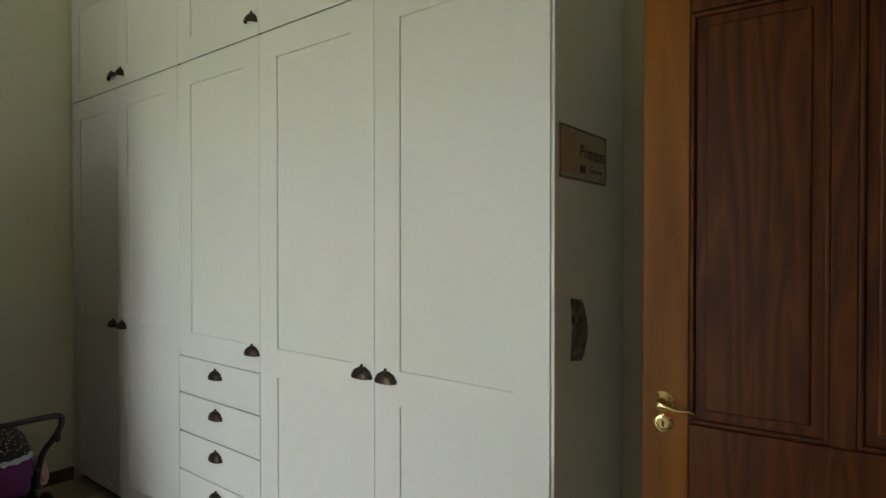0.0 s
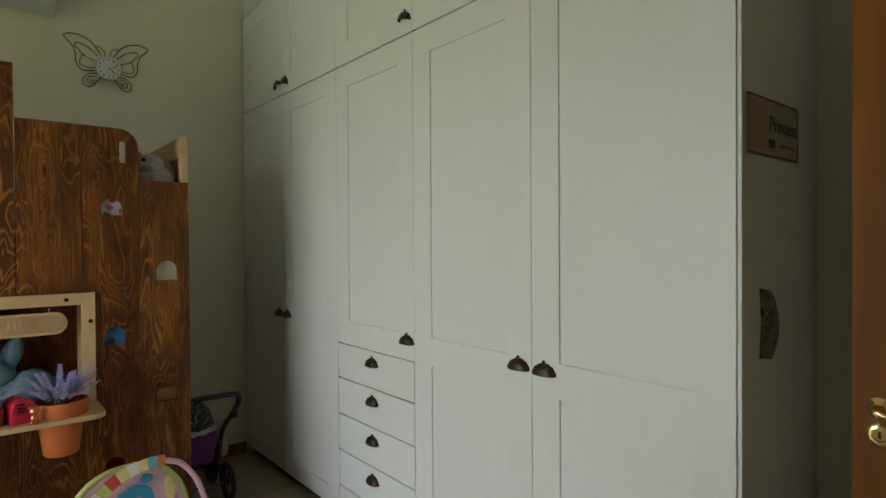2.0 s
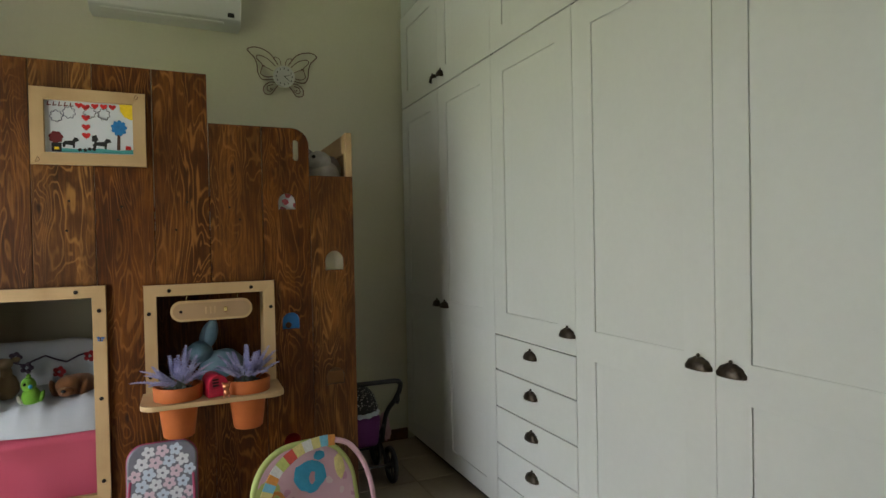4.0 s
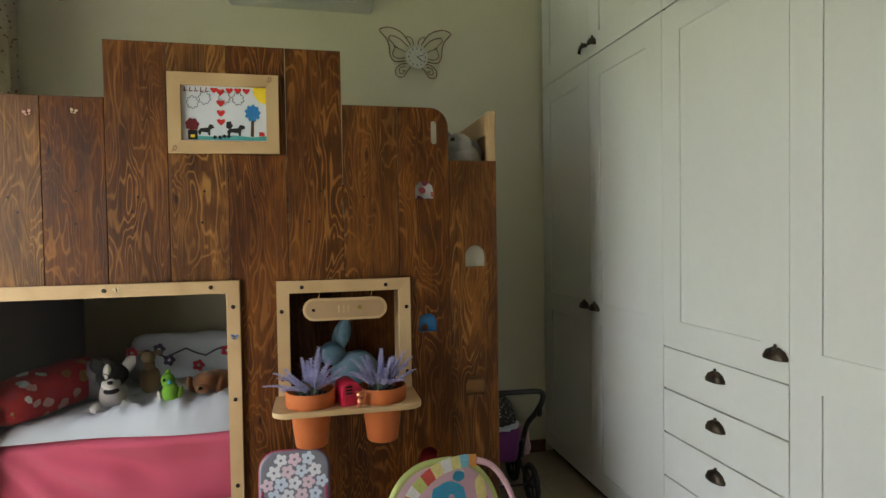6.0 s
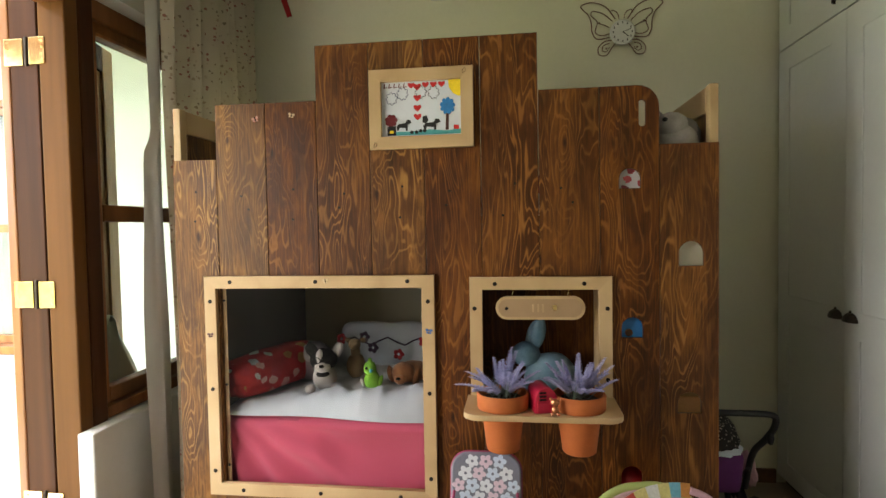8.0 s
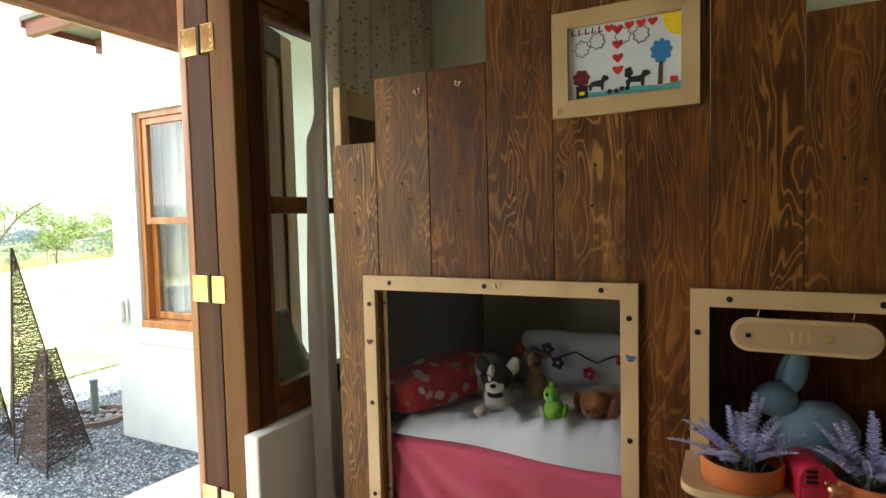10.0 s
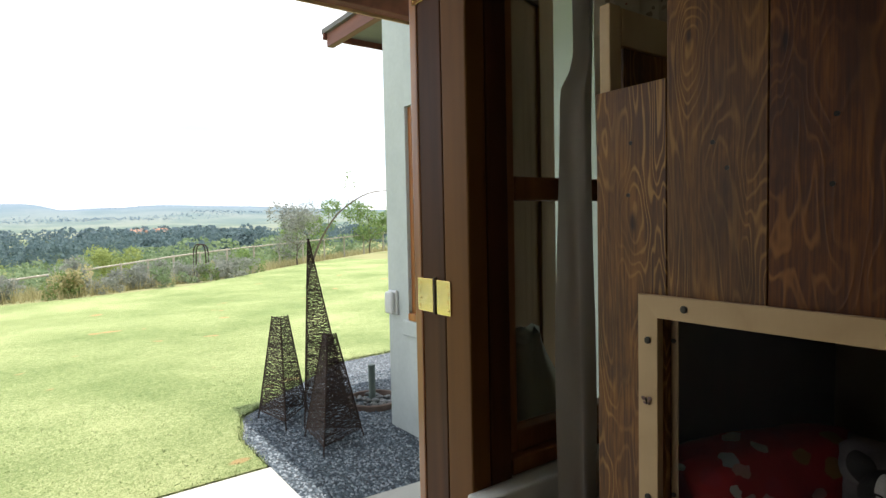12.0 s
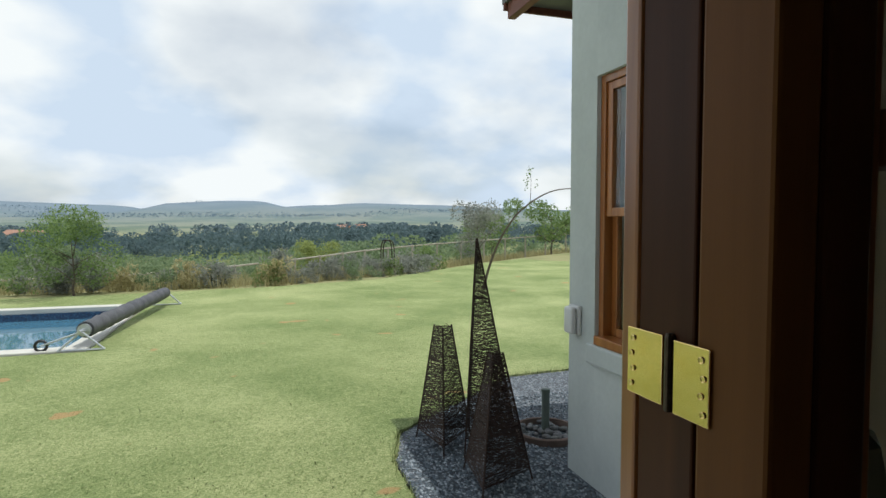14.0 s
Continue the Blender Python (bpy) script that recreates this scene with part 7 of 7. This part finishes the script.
for k in range(46):
    a, r = rg.uniform(0, 6.28), 0.22 * math.sqrt(rg.random())
    if math.hypot(-4.17 + r * math.cos(a) + 4.20, -5.38 + r * math.sin(a) + 5.45) < 0.06:
        continue
    s = rg.uniform(0.022, 0.042)
    smooth(part("stone", blob(bmesh.new(), (-4.17 + r * math.cos(a), -5.38 + r * math.sin(a), GROUND + 0.02 + rg.uniform(0, 0.02)), (s, s * rg.uniform(0.6, 0.9), s * 0.55), (0, 0, rg.uniform(0, 180)), 2, 0.15, k), RIVER, dr), 70)

BOXW = surface("white_meter_plastic", (0.55, 0.56, 0.56), (0.62, 0.63, 0.63), 8, 0.5)
# white meter box on the wing's wall, no lamp
mt = thing("meter_box", XF, -4.66, 0.62, "white meter box fixed to the outer wall", "wall light")
smooth(part("base", bx(XF + 0.0005, XF + 0.03, -4.735, -4.60, 0.53, 0.735, 0.012), BOXW, mt), 50)
smooth(part("cover", bx(XF + 0.03, XF + 0.075, -4.725, -4.61, 0.54, 0.725, 0.02, 3), BOXW, mt), 50)

# canvas-covered bundle behind the window
CANVAS = surface("pale_canvas", (0.62, 0.64, 0.62), (0.72, 0.74, 0.71), 5, 0.9, relief=0.3, fine=300)
bag = thing("canvas_bundle", -2.99, -1.945, SZ + 0.04, "tall bundle wrapped in pale grey canvas, leaning", "bundle")
bm = bmesh.new()
rows = []
for j in range(30):
    z = SZ + 0.04 + (0.93 - SZ - 0.04) * j / 29
    k = j / 29
    w = 0.148 * (1 - 0.72 * smoothstep(0.70, 1.0, k) ** 1.6) + 0.005 * math.sin(k * 17)
    cx = -3.0 + 0.085 * smoothstep(0.62, 1.0, k)
    rows.append([bm.verts.new((cx + w * math.cos(i * 0.349) * (1 + 0.07 * math.sin(i * 2.1 + k * 3)), -1.925 + min(w, 0.045) * math.sin(i * 0.349) * (1 + 0.25 * math.sin(i * 1.7 + k * 5)), z + 0.022 * k * math.sin(i * 1.9))) for i in range(18)])
for a, b in zip(rows, rows[1:]):
    for i in range(18):
        bm.faces.new((a[i], a[(i + 1) % 18], b[(i + 1) % 18], b[i]))
bm.faces.new(rows[0][::-1])
bm.faces.new(rows[-1])
smooth(part("canvas", bm, CANVAS, bag), 70)
smooth(part("knot", blob(bmesh.new(), (-2.885, -1.92, 0.915), (0.034, 0.03, 0.03), sub=3, lump=0.35, seed=3), CANVAS, bag), 70)

# ---------------- pool ----------------
COPE = surface("pale_coping", (0.48, 0.47, 0.43), (0.56, 0.55, 0.50), 3, 0.8, relief=0.3)
PTILE = spotted("pool_tile", (0.02, 0.05, 0.11), [(0.03, 0.09, 0.18), (0.015, 0.03, 0.07), (0.05, 0.12, 0.2)], 30, 0.3, 0.1, 0.5)
PFLOOR = surface("pool_plaster", (0.10, 0.22, 0.30), (0.14, 0.28, 0.36), 2, 0.7)
pool = thing("swimming_pool", 2.9, -12.2, SZ - 1.2, "swimming pool with pale coping and a dark tile band", "pool", kind="structure")
a0, a1, c0, c1 = POOL
for q in ((a0 - 0.28, a0, c0 - 0.28, c1 + 0.28), (a1, a1 + 0.28, c0 - 0.28, c1 + 0.28), (a0 + 0.001, a1 - 0.001, c1, c1 + 0.28), (a0 + 0.001, a1 - 0.001, c0 - 0.28, c0)):
    part("coping", bx(*q, SZ - 0.02, SZ + 0.075, 0.015), COPE, pool)
bm = bmesh.new()
for q in ((a0 - 0.015, a0 + 0.004, c0, c1), (a1 - 0.004, a1 + 0.015, c0, c1), (a0, a1, c1 - 0.004, c1 + 0.015), (a0, a1, c0 - 0.015, c0 + 0.004)):
    box(bm, *q, SZ - 1.2, SZ - 0.021)
part("tile_band", bm, PTILE, pool)
part("basin_floor", bx(a0, a1, c0, c1, SZ - 1.25, SZ - 1.2), PFLOOR, pool)
wm, wnt, ws = material("pool_water")
ws.inputs["Base Color"].default_value = (0.06, 0.16, 0.24, 1)
ws.inputs["Roughness"].default_value = 0.04
ws.inputs["IOR"].default_value = 1.33
wv = coords(wnt, shift=False)
wno = node(wnt, "ShaderNodeTexNoise", Scale=3.0, Detail=3.0)
wnt.links.new(wv, wno.inputs["Vector"])
bump(wnt, ws, wno.outputs["Fac"], 0.12, 0.02)
part("water", bx(a0 + 0.005, a1 - 0.005, c0 + 0.005, c1 - 0.005, SZ - 1.19, SZ - 0.16), wm, pool)

# cover roller
COVER = surface("rolled_pool_cover", (0.045, 0.047, 0.055), (0.10, 0.10, 0.11), 7, 0.7, relief=0.6, fine=60, depth=0.006)
ALU = surface("brushed_aluminium", (0.5, 0.52, 0.54), (0.6, 0.62, 0.64), 12, 0.35, 0.8)
rl = thing("pool_cover_roller", 0.26, -11.9, SZ + 0.08, "grey pool cover rolled on an aluminium stand", "pool cover")
p0, p1 = Vector((0.37, -10.1, -0.165)), Vector((-0.02, -14.2, -0.15))
dv = (p1 - p0).normalized()
bm = bmesh.new()
n = 40
tube(bm, [p0 + (p1 - p0) * k / n for k in range(n + 1)], [0.112 + 0.008 * math.sin(k * 1.7) + 0.006 * math.sin(k * 4.1) for k in range(n + 1)], 22)
smooth(part("roll", bm, COVER, rl), 60)
for q, sg2 in ((p0, -1), (p1, 1)):
    part("end_cap", bar([q + dv * sg2 * 0.001, q + dv * sg2 * 0.05], 0.085, 18), ALU, rl)
    part("hub", bar([q + dv * sg2 * 0.05, q + dv * sg2 * 0.22], 0.028, 12), ALU, rl)
    f = q + dv * sg2 * 0.14
    for s in (-1, 1):
        part("stand_leg", bar([f, Vector((f.x + s * 0.28, f.y + 0.03, SZ + 0.06))], 0.016, 8), ALU, rl)
    part("foot_bar", bar([Vector((f.x - 0.28, f.y + 0.03, SZ + 0.065)), Vector((f.x + 0.28, f.y + 0.03, SZ + 0.065))], 0.014, 8), ALU, rl)
wq = Vector((0.86, p0.y + 0.12, SZ + 0.14))
smooth(part("wheel", bar([wq + Vector((0.07 * math.cos(k * 0.52), 0, 0.07 * math.sin(k * 0.52))) for k in range(12)], 0.02, 8, True), BLKP, rl), 60)
part("crank_arm", bar([p0 - dv * 0.2, wq], 0.014, 8), ALU, rl)

# ---------------- planting ----------------
def leaf_mesh(name, seed, n, size, rx, rz, lumps=7, low=0.0, narrow=0.45):
    """A crown of many small leaves gathered in uneven clumps."""
    rg = random.Random(seed)
    cs = [(rg.gauss(0, 0.45) * rx, rg.gauss(0, 0.45) * rx, low + rz * rg.uniform(0.15, 0.95), rg.uniform(0.28, 0.55)) for _ in range(lumps)]
    verts, faces = [], []
    for _ in range(n):
        cx, cy, cz, cr = rg.choice(cs)
        v = Vector((rg.gauss(0, 1), rg.gauss(0, 1), rg.gauss(0, 1))).normalized() * (cr * rg.uniform(0.45, 1.05) ** 0.6)
        p = Vector((cx + v.x * rx, cy + v.y * rx, max(cz + v.z * rz * 0.6, 0.02)))
        d = Vector((rg.gauss(0, 1), rg.gauss(0, 1), rg.gauss(0.2, 0.8))).normalized()
        e = d.cross(Vector((rg.gauss(0, 1), rg.gauss(0, 1), rg.gauss(0, 1)))).normalized()
        s = size * rg.uniform(0.6, 1.3)
        o = len(verts)
        verts += [tuple(p), tuple(p + d * s * 0.5 + e * s * narrow * 0.5), tuple(p + d * s), tuple(p + d * s * 0.5 - e * s * narrow * 0.5)]
        faces.append((o, o + 1, o + 2, o + 3))
    me = bpy.data.meshes.new(name)
    me.from_pydata(verts, [], faces)
    return me


def leafy(name, a, b, trans=0.45):
    m, nt, s = material(name)
    g = nt.nodes.new("ShaderNodeNewGeometry")
    nt.links.new(ramp(nt, g.outputs["Random Per Island"], [(0.0, a), (1.0, b)]), s.inputs["Base Color"])
    s.inputs["Roughness"].default_value = 0.7
    s.inputs["Specular IOR Level"].default_value = 0.1
    tr, mx = nt.nodes.new("ShaderNodeBsdfTranslucent"), nt.nodes.new("ShaderNodeMixShader")
    nt.links.new(s.inputs["Base Color"].links[0].from_socket, tr.inputs["Color"])
    mx.inputs[0].default_value = trans
    nt.links.new(s.outputs[0], mx.inputs[1])
    nt.links.new(tr.outputs[0], mx.inputs[2])
    nt.links.new(mx.outputs[0], nt.nodes["Material Output"].inputs["Surface"])
    return m


L_GREEN = leafy("green_leaves", (0.12, 0.19, 0.06), (0.26, 0.35, 0.14), 0.55)
L_GREY = leafy("grey_green_leaves", (0.20, 0.22, 0.19), (0.36, 0.37, 0.33), 0.55)
L_YEL = leafy("yellow_green_leaves", (0.20, 0.25, 0.08), (0.38, 0.43, 0.17), 0.55)
# paler green, with distance haze mixed into the leaf colour
L_HAZE = leafy("hazy_green_leaves", (0.15, 0.22, 0.12), (0.27, 0.34, 0.20), 0.55)
L_DARK = leafy("dark_leaves", (0.13, 0.19, 0.10), (0.24, 0.31, 0.17), 0.55)
L_DRY = leafy("dry_grass_blades", (0.30, 0.27, 0.13), (0.52, 0.47, 0.27), 0.55)
BARK = surface("grey_bark", (0.07, 0.055, 0.04), (0.15, 0.12, 0.09), 12, 0.95, relief=0.8, fine=40, depth=0.01)


def tree(name, x, y, h, crown_r, mat, label, seed, trunk_h=0.35, n=3200, leaf=0.11):
    z = land(x, y)
    rg = random.Random(seed)
    t = thing(name, x, y, z, label, "tree")
    bm = bmesh.new()
    tube(bm, [(0, 0, -0.1), (0.03, 0.02, h * trunk_h * 0.5), (-0.02, 0.03, h * trunk_h), (0.05, 0.0, h * 0.75)], [0.05 * h / 3, 0.042 * h / 3, 0.034 * h / 3, 0.008 * h / 3], 8)
    for k in range(7):
        a = k * 0.9 + rg.uniform(0, 0.6)
        z0 = h * rg.uniform(trunk_h * 0.75, 0.6)
        tube(bm, [(0, 0, z0), (0.35 * crown_r * math.cos(a), 0.35 * crown_r * math.sin(a), z0 + 0.14 * h), (0.75 * crown_r * math.cos(a), 0.75 * crown_r * math.sin(a), z0 + 0.26 * h)], [0.022 * h / 3, 0.014 * h / 3, 0.005 * h / 3], 6)
    bmesh.ops.translate(bm, verts=bm.verts, vec=(x, y, z))
    smooth(part("trunk", bm, BARK, t), 60)
    me = leaf_mesh("crown", seed, n, leaf, crown_r, h * (1 - trunk_h), 11, h * trunk_h * 0.8)
    me.transform(Matrix.Translation((x, y, z)))
    part("crown", me, mat, t)
    return t


tree("garden_tree", 2.35, -16.9, 1.95, 1.25, L_GREEN, "small spreading green tree behind the pool", 21, 0.2, 6500, 0.07)
tree("round_tree", -11.7, -26.4, 2.75, 1.15, L_GREY, "round grey-green tree beyond the lawn", 22, 0.25, 3600, 0.12)
tree("bushy_tree", -17.0, -29.0, 3.1, 1.9, L_GREEN, "broad green tree near the fence", 23, 0.2, 4000, 0.15)
tree("bushy_tree", -21.0, -30.5, 3.4, 2.0, L_GREEN, "broad green tree near the fence", 24, 0.2, 4000, 0.15)
tree("bushy_tree", -14.3, -31.0, 2.6, 1.6, L_GREEN, "broad green tree near the fence", 27, 0.2, 3200, 0.15)
tree("golden_tree", -5.0, -37.0, 2.9, 1.4, L_YEL, "yellow-green shrubby tree below the fence", 25, 0.15, 3600, 0.16)
tree("orchard_tree", 4.6, -24.5, 1.9, 1.4, L_HAZE, "green tree on the slope beyond the fence", 26, 0.2, 3600, 0.15)
tree("orchard_tree", 8.5, -27.0, 2.0, 1.6, L_HAZE, "green tree on the slope beyond the fence", 28, 0.2, 3600, 0.15)
rg = random.Random(77)
for k in range(26):
    x = -24 + 46 * (k + rg.uniform(-0.4, 0.4)) / 26
    y = -34 - rg.uniform(0, 26) - 0.15 * abs(x)
    h = rg.uniform(1.4, 2.6)
    tree("slope_tree", x, y, h, h * 0.6, rg.choice((L_HAZE, L_HAZE, L_GREEN, L_GREY)), "green bushy tree on the falling slope", 100 + k, 0.12, 2200, 0.13)

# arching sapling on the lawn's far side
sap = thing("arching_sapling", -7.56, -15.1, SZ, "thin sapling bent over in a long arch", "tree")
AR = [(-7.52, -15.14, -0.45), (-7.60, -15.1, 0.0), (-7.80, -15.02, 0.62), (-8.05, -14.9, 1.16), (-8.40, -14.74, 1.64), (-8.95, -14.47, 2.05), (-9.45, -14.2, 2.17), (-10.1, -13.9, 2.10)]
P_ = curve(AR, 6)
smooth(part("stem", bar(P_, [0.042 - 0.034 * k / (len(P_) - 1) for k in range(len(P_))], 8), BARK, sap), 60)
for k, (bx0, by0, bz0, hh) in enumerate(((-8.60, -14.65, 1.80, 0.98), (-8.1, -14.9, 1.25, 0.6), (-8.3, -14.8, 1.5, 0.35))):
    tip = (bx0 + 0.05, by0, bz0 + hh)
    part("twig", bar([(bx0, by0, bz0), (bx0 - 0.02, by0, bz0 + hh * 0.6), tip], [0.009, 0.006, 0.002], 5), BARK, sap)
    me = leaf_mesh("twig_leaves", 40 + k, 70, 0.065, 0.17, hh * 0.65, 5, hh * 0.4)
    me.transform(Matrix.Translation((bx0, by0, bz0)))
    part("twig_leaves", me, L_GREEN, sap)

# flower bed between lawn and fence
SHRUBS = [leaf_mesh("foliage", 50 + k, 900, 0.075, 0.42, 0.62, 8) for k in range(5)]
mats = (L_GREY, L_GREEN, L_GREY, L_DRY, L_DARK)
for me, mt_ in zip(SHRUBS, mats):
    me.materials.append(mt_)
rg = random.Random(9)
belt = [(-11.5, -25.2), (-8.5, -22.4), (-5.4, -19.2), (-2.5, -18.0), (1.5, -17.5), (5.5, -17.2), (9.5, -17.0)]
for (ax, ay), (bx2, by2) in zip(belt[1:], belt[2:]):
    for k in range(10):
        u = (k + rg.uniform(-0.3, 0.3)) / 10
        x, y = ax + (bx2 - ax) * u + rg.gauss(0, 0.3), ay + (by2 - ay) * u - rg.uniform(0.0, 1.3)
        kind = rg.randrange(5)
        s = thing("garden_shrub", x, y, land(x, y), ("low grey lavender shrub in the flower bed", "low green shrub in the flower bed", "silvery grey shrub in the flower bed", "tuft of dry flowering grass in the bed", "dark green shrub in the flower bed")[kind], "shrub", "flower bed shrubs")
        f = new("foliage", SHRUBS[kind])
        f.parent = s
        s.rotation_euler = (0, 0, rg.uniform(0, 6.28))
        q = rg.uniform(0.75, 1.35)
        s.scale = (q, q, q * rg.uniform(0.8, 1.25))

# tall dry grass on the strip before the fence
verts, faces = [], []
for _ in range(15000):
    x = rg.uniform(-24, 12)
    e = -17.2 + (0.95 * (x + 2.5) if x < -2.5 else 0)
    e = max(e, -30)
    y = e - rg.uniform(0.4, 5.5)
    z, o = land(x, y), len(verts)
    h, w, a = rg.uniform(0.18, 0.55), 0.013, rg.uniform(0, 3.14)
    verts += [(x - w * math.cos(a), y - w * math.sin(a), z), (x + w * math.cos(a), y + w * math.sin(a), z), (x + rg.gauss(0, 0.09), y + rg.gauss(0, 0.09), z + h)]
    faces.append((o, o + 1, o + 2))
me = bpy.data.meshes.new("tall_grass")
me.from_pydata(verts, [], faces)
tagged(part("tall_grass", me, L_DRY), "tall dry veld grass before the fence", "grass", kind="stuff")

# fence
FENCE = surface("weathered_fence_pole", (0.30, 0.27, 0.22), (0.42, 0.39, 0.33), 10, 0.9)
fn = thing("pole_fence", -4, -25, land(-4, -25), "low weathered pole fence along the slope", "fence")
line = curve([(9.5, -18.9, 0), (5.17, -19.91, -0.29), (1.16, -21.99, -0.36), (-3.2, -24.5, -0.16), (-7.41, -26.63, 0.14), (-13, -28.9, 0.38), (-18.85, -30.71, 0.62), (-26, -32.5, 0.9)], 4)
line = [Vector((p.x, p.y, max(p.z, land(p.x, p.y) + 0.6) if p.x > 8 else p.z)) for p in line]
for a, b in zip(line, line[1:]):
    part("rail", bar([a, b + Vector((0, 0, 0.01))], 0.035, 6), FENCE, fn)
for p in line:
    part("post", bar([(p.x, p.y, land(p.x, p.y) - 0.1), (p.x, p.y, p.z + 0.06)], 0.045, 7), FENCE, fn)
# garden arbour
arb = thing("garden_arbour", -6.35, -21.75, land(-6.35, -21.75), "slender rusty iron garden arbour", "arbour")
for s in (-0.2, 0.2):
    part("hoop", bar(curve([(-6.55, -21.75 + s, land(-6.7, -21.75)), (-6.54, -21.75 + s, 0.45), (-6.35, -21.75 + s, 0.66), (-6.16, -21.75 + s, 0.45), (-6.15, -21.75 + s, land(-6.0, -21.75))]), 0.02, 6), RUST, arb)

# woods in the valley
def woods(name, label, seed, n, d0, d1, h0, h1, mat, gap=0.0, span=(-160, -30), leaves=44, scale=1.0):
    rg = random.Random(seed)
    verts, faces = [], []
    for _ in range(n):
        a = radians(rg.uniform(*span))
        d = d0 + (d1 - d0) * rg.random()
        x, y = -2 + d * math.cos(a), d * math.sin(a)
        if noise.noise(Vector((x, y, seed)) * (6.0 / d1)) < gap:
            continue
        z, h = land(x, y), rg.uniform(h0, h1)
        w = h * rg.uniform(0.45, 0.85)
        for _k in range(leaves):
            q = rg.random() ** 0.7
            b = rg.uniform(0, 6.28)
            r = w * math.sqrt(max(1 - (2 * q - 0.9) ** 2 * 0.8, 0.05)) * rg.uniform(0.5, 1.0)
            c = Vector((x + r * math.cos(b), y + r * math.sin(b), z + h * (0.06 + 0.9 * q)))
            s = h * rg.uniform(0.07, 0.16) * scale
            d1v = Vector((rg.gauss(0, 1), rg.gauss(0, 1), rg.gauss(0, 0.6))).normalized() * s
            d2v = d1v.cross(Vector((rg.gauss(0, 1), rg.gauss(0, 1), rg.gauss(0, 1)))).normalized() * s * 0.8
            o = len(verts)
            verts.extend([tuple(c - d1v), tuple(c + d2v), tuple(c + d1v), tuple(c - d2v)])
            faces.append((o, o + 1, o + 2, o + 3))
    me = bpy.data.meshes.new(name)
    me.from_pydata(verts, [], faces)
    tagged(part(name, me, mat), label, "woods", kind="stuff")


# haze put into the leaf colours: bluer and paler with distance
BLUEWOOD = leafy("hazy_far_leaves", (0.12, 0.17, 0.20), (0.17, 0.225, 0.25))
MIDWOOD = leafy("haze_tinted_middle_leaves", (0.115, 0.17, 0.185), (0.155, 0.21, 0.22))
FARWOOD = leafy("haze_tinted_hill_leaves", (0.21, 0.28, 0.33), (0.25, 0.32, 0.37), 0.6)
woods("bush_slope", "mixed green bush on the valley side", 1, 800, 48, 150, 1.4, 3.8, L_HAZE, -0.12, leaves=200, scale=0.45)
woods("valley_woods", "dark woods along the valley floor, tinted bluish for haze", 2, 1150, 170, 340, 4.5, 9.5, MIDWOOD, -0.22, leaves=260, scale=0.5)
woods("far_woods", "woods on the far side of the valley, tinted bluish for haze", 3, 900, 420, 900, 6, 12, BLUEWOOD, 0.02, leaves=60)
woods("hill_woods", "tree lines on the far hills, tinted faint blue for haze", 4, 16000, 900, 2200, 3.0, 6, FARWOOD, 0.22, leaves=8, scale=2.2)

# far houses
HW, HR = surface("far_house_wall", (0.5, 0.42, 0.34), (0.58, 0.5, 0.42), 0.3, 0.9), surface("far_house_roof", (0.30, 0.17, 0.12), (0.36, 0.22, 0.16), 0.3, 0.9)
for k, (x, y) in enumerate(((118, -372), (130, -380), (143, -371), (-60, -430), (-74, -436))):
    z = land(x, y) + 1.5
    hs = thing("far_house", x, y, land(x, y), "pale far-off house with a red-brown roof among trees", "house", "far houses")
    part("wall", bx(x - 5, x + 5, y - 4, y + 4, z - 3, z + 5.5), HW, hs)
    bm = bmesh.new()
    r = [bm.verts.new(q) for q in ((x - 6, y - 5, z + 5.4), (x + 6, y - 5, z + 5.4), (x + 6, y + 5, z + 5.4), (x - 6, y + 5, z + 5.4), (x - 4, y, z + 8), (x + 4, y, z + 8))]
    for f in ((0, 1, 5, 4), (1, 2, 5), (2, 3, 4, 5), (3, 0, 4), (3, 2, 1, 0)):
        bm.faces.new([r[i] for i in f])
    part("roof", bm, HR, hs)
    for q in (-3, 0, 3):
        part("window", bx(x + q - 0.7, x + q + 0.7, y + 4.0, y + 4.05, z + 1.5, z + 3.2), SCREW, hs)

# ---------------- floor tiles ----------------
def tile_mesh(w, d):
    me = bpy.data.meshes.new("tile")
    b = box(bmesh.new(), -w / 2, w / 2, -d / 2, d / 2, -0.004, 0.004, 0.0015, 1)
    b.to_mesh(me)
    b.free()
    me.materials.append(FLOOR)
    return me


TILE = 0.33
tile = tile_mesh(TILE - 0.005, TILE - 0.005)
fl = bpy.data.objects["floor"]
for i in range(12):
    for j in range(10):
        x, y = X_W + TILE * (i + 0.5), Y_S + TILE * (j + 0.5)
        if y < Y_N - 0.1:
            ob = new("tile", tile)
            ob.location = (x, y, 0.0005)
            ob.parent = fl
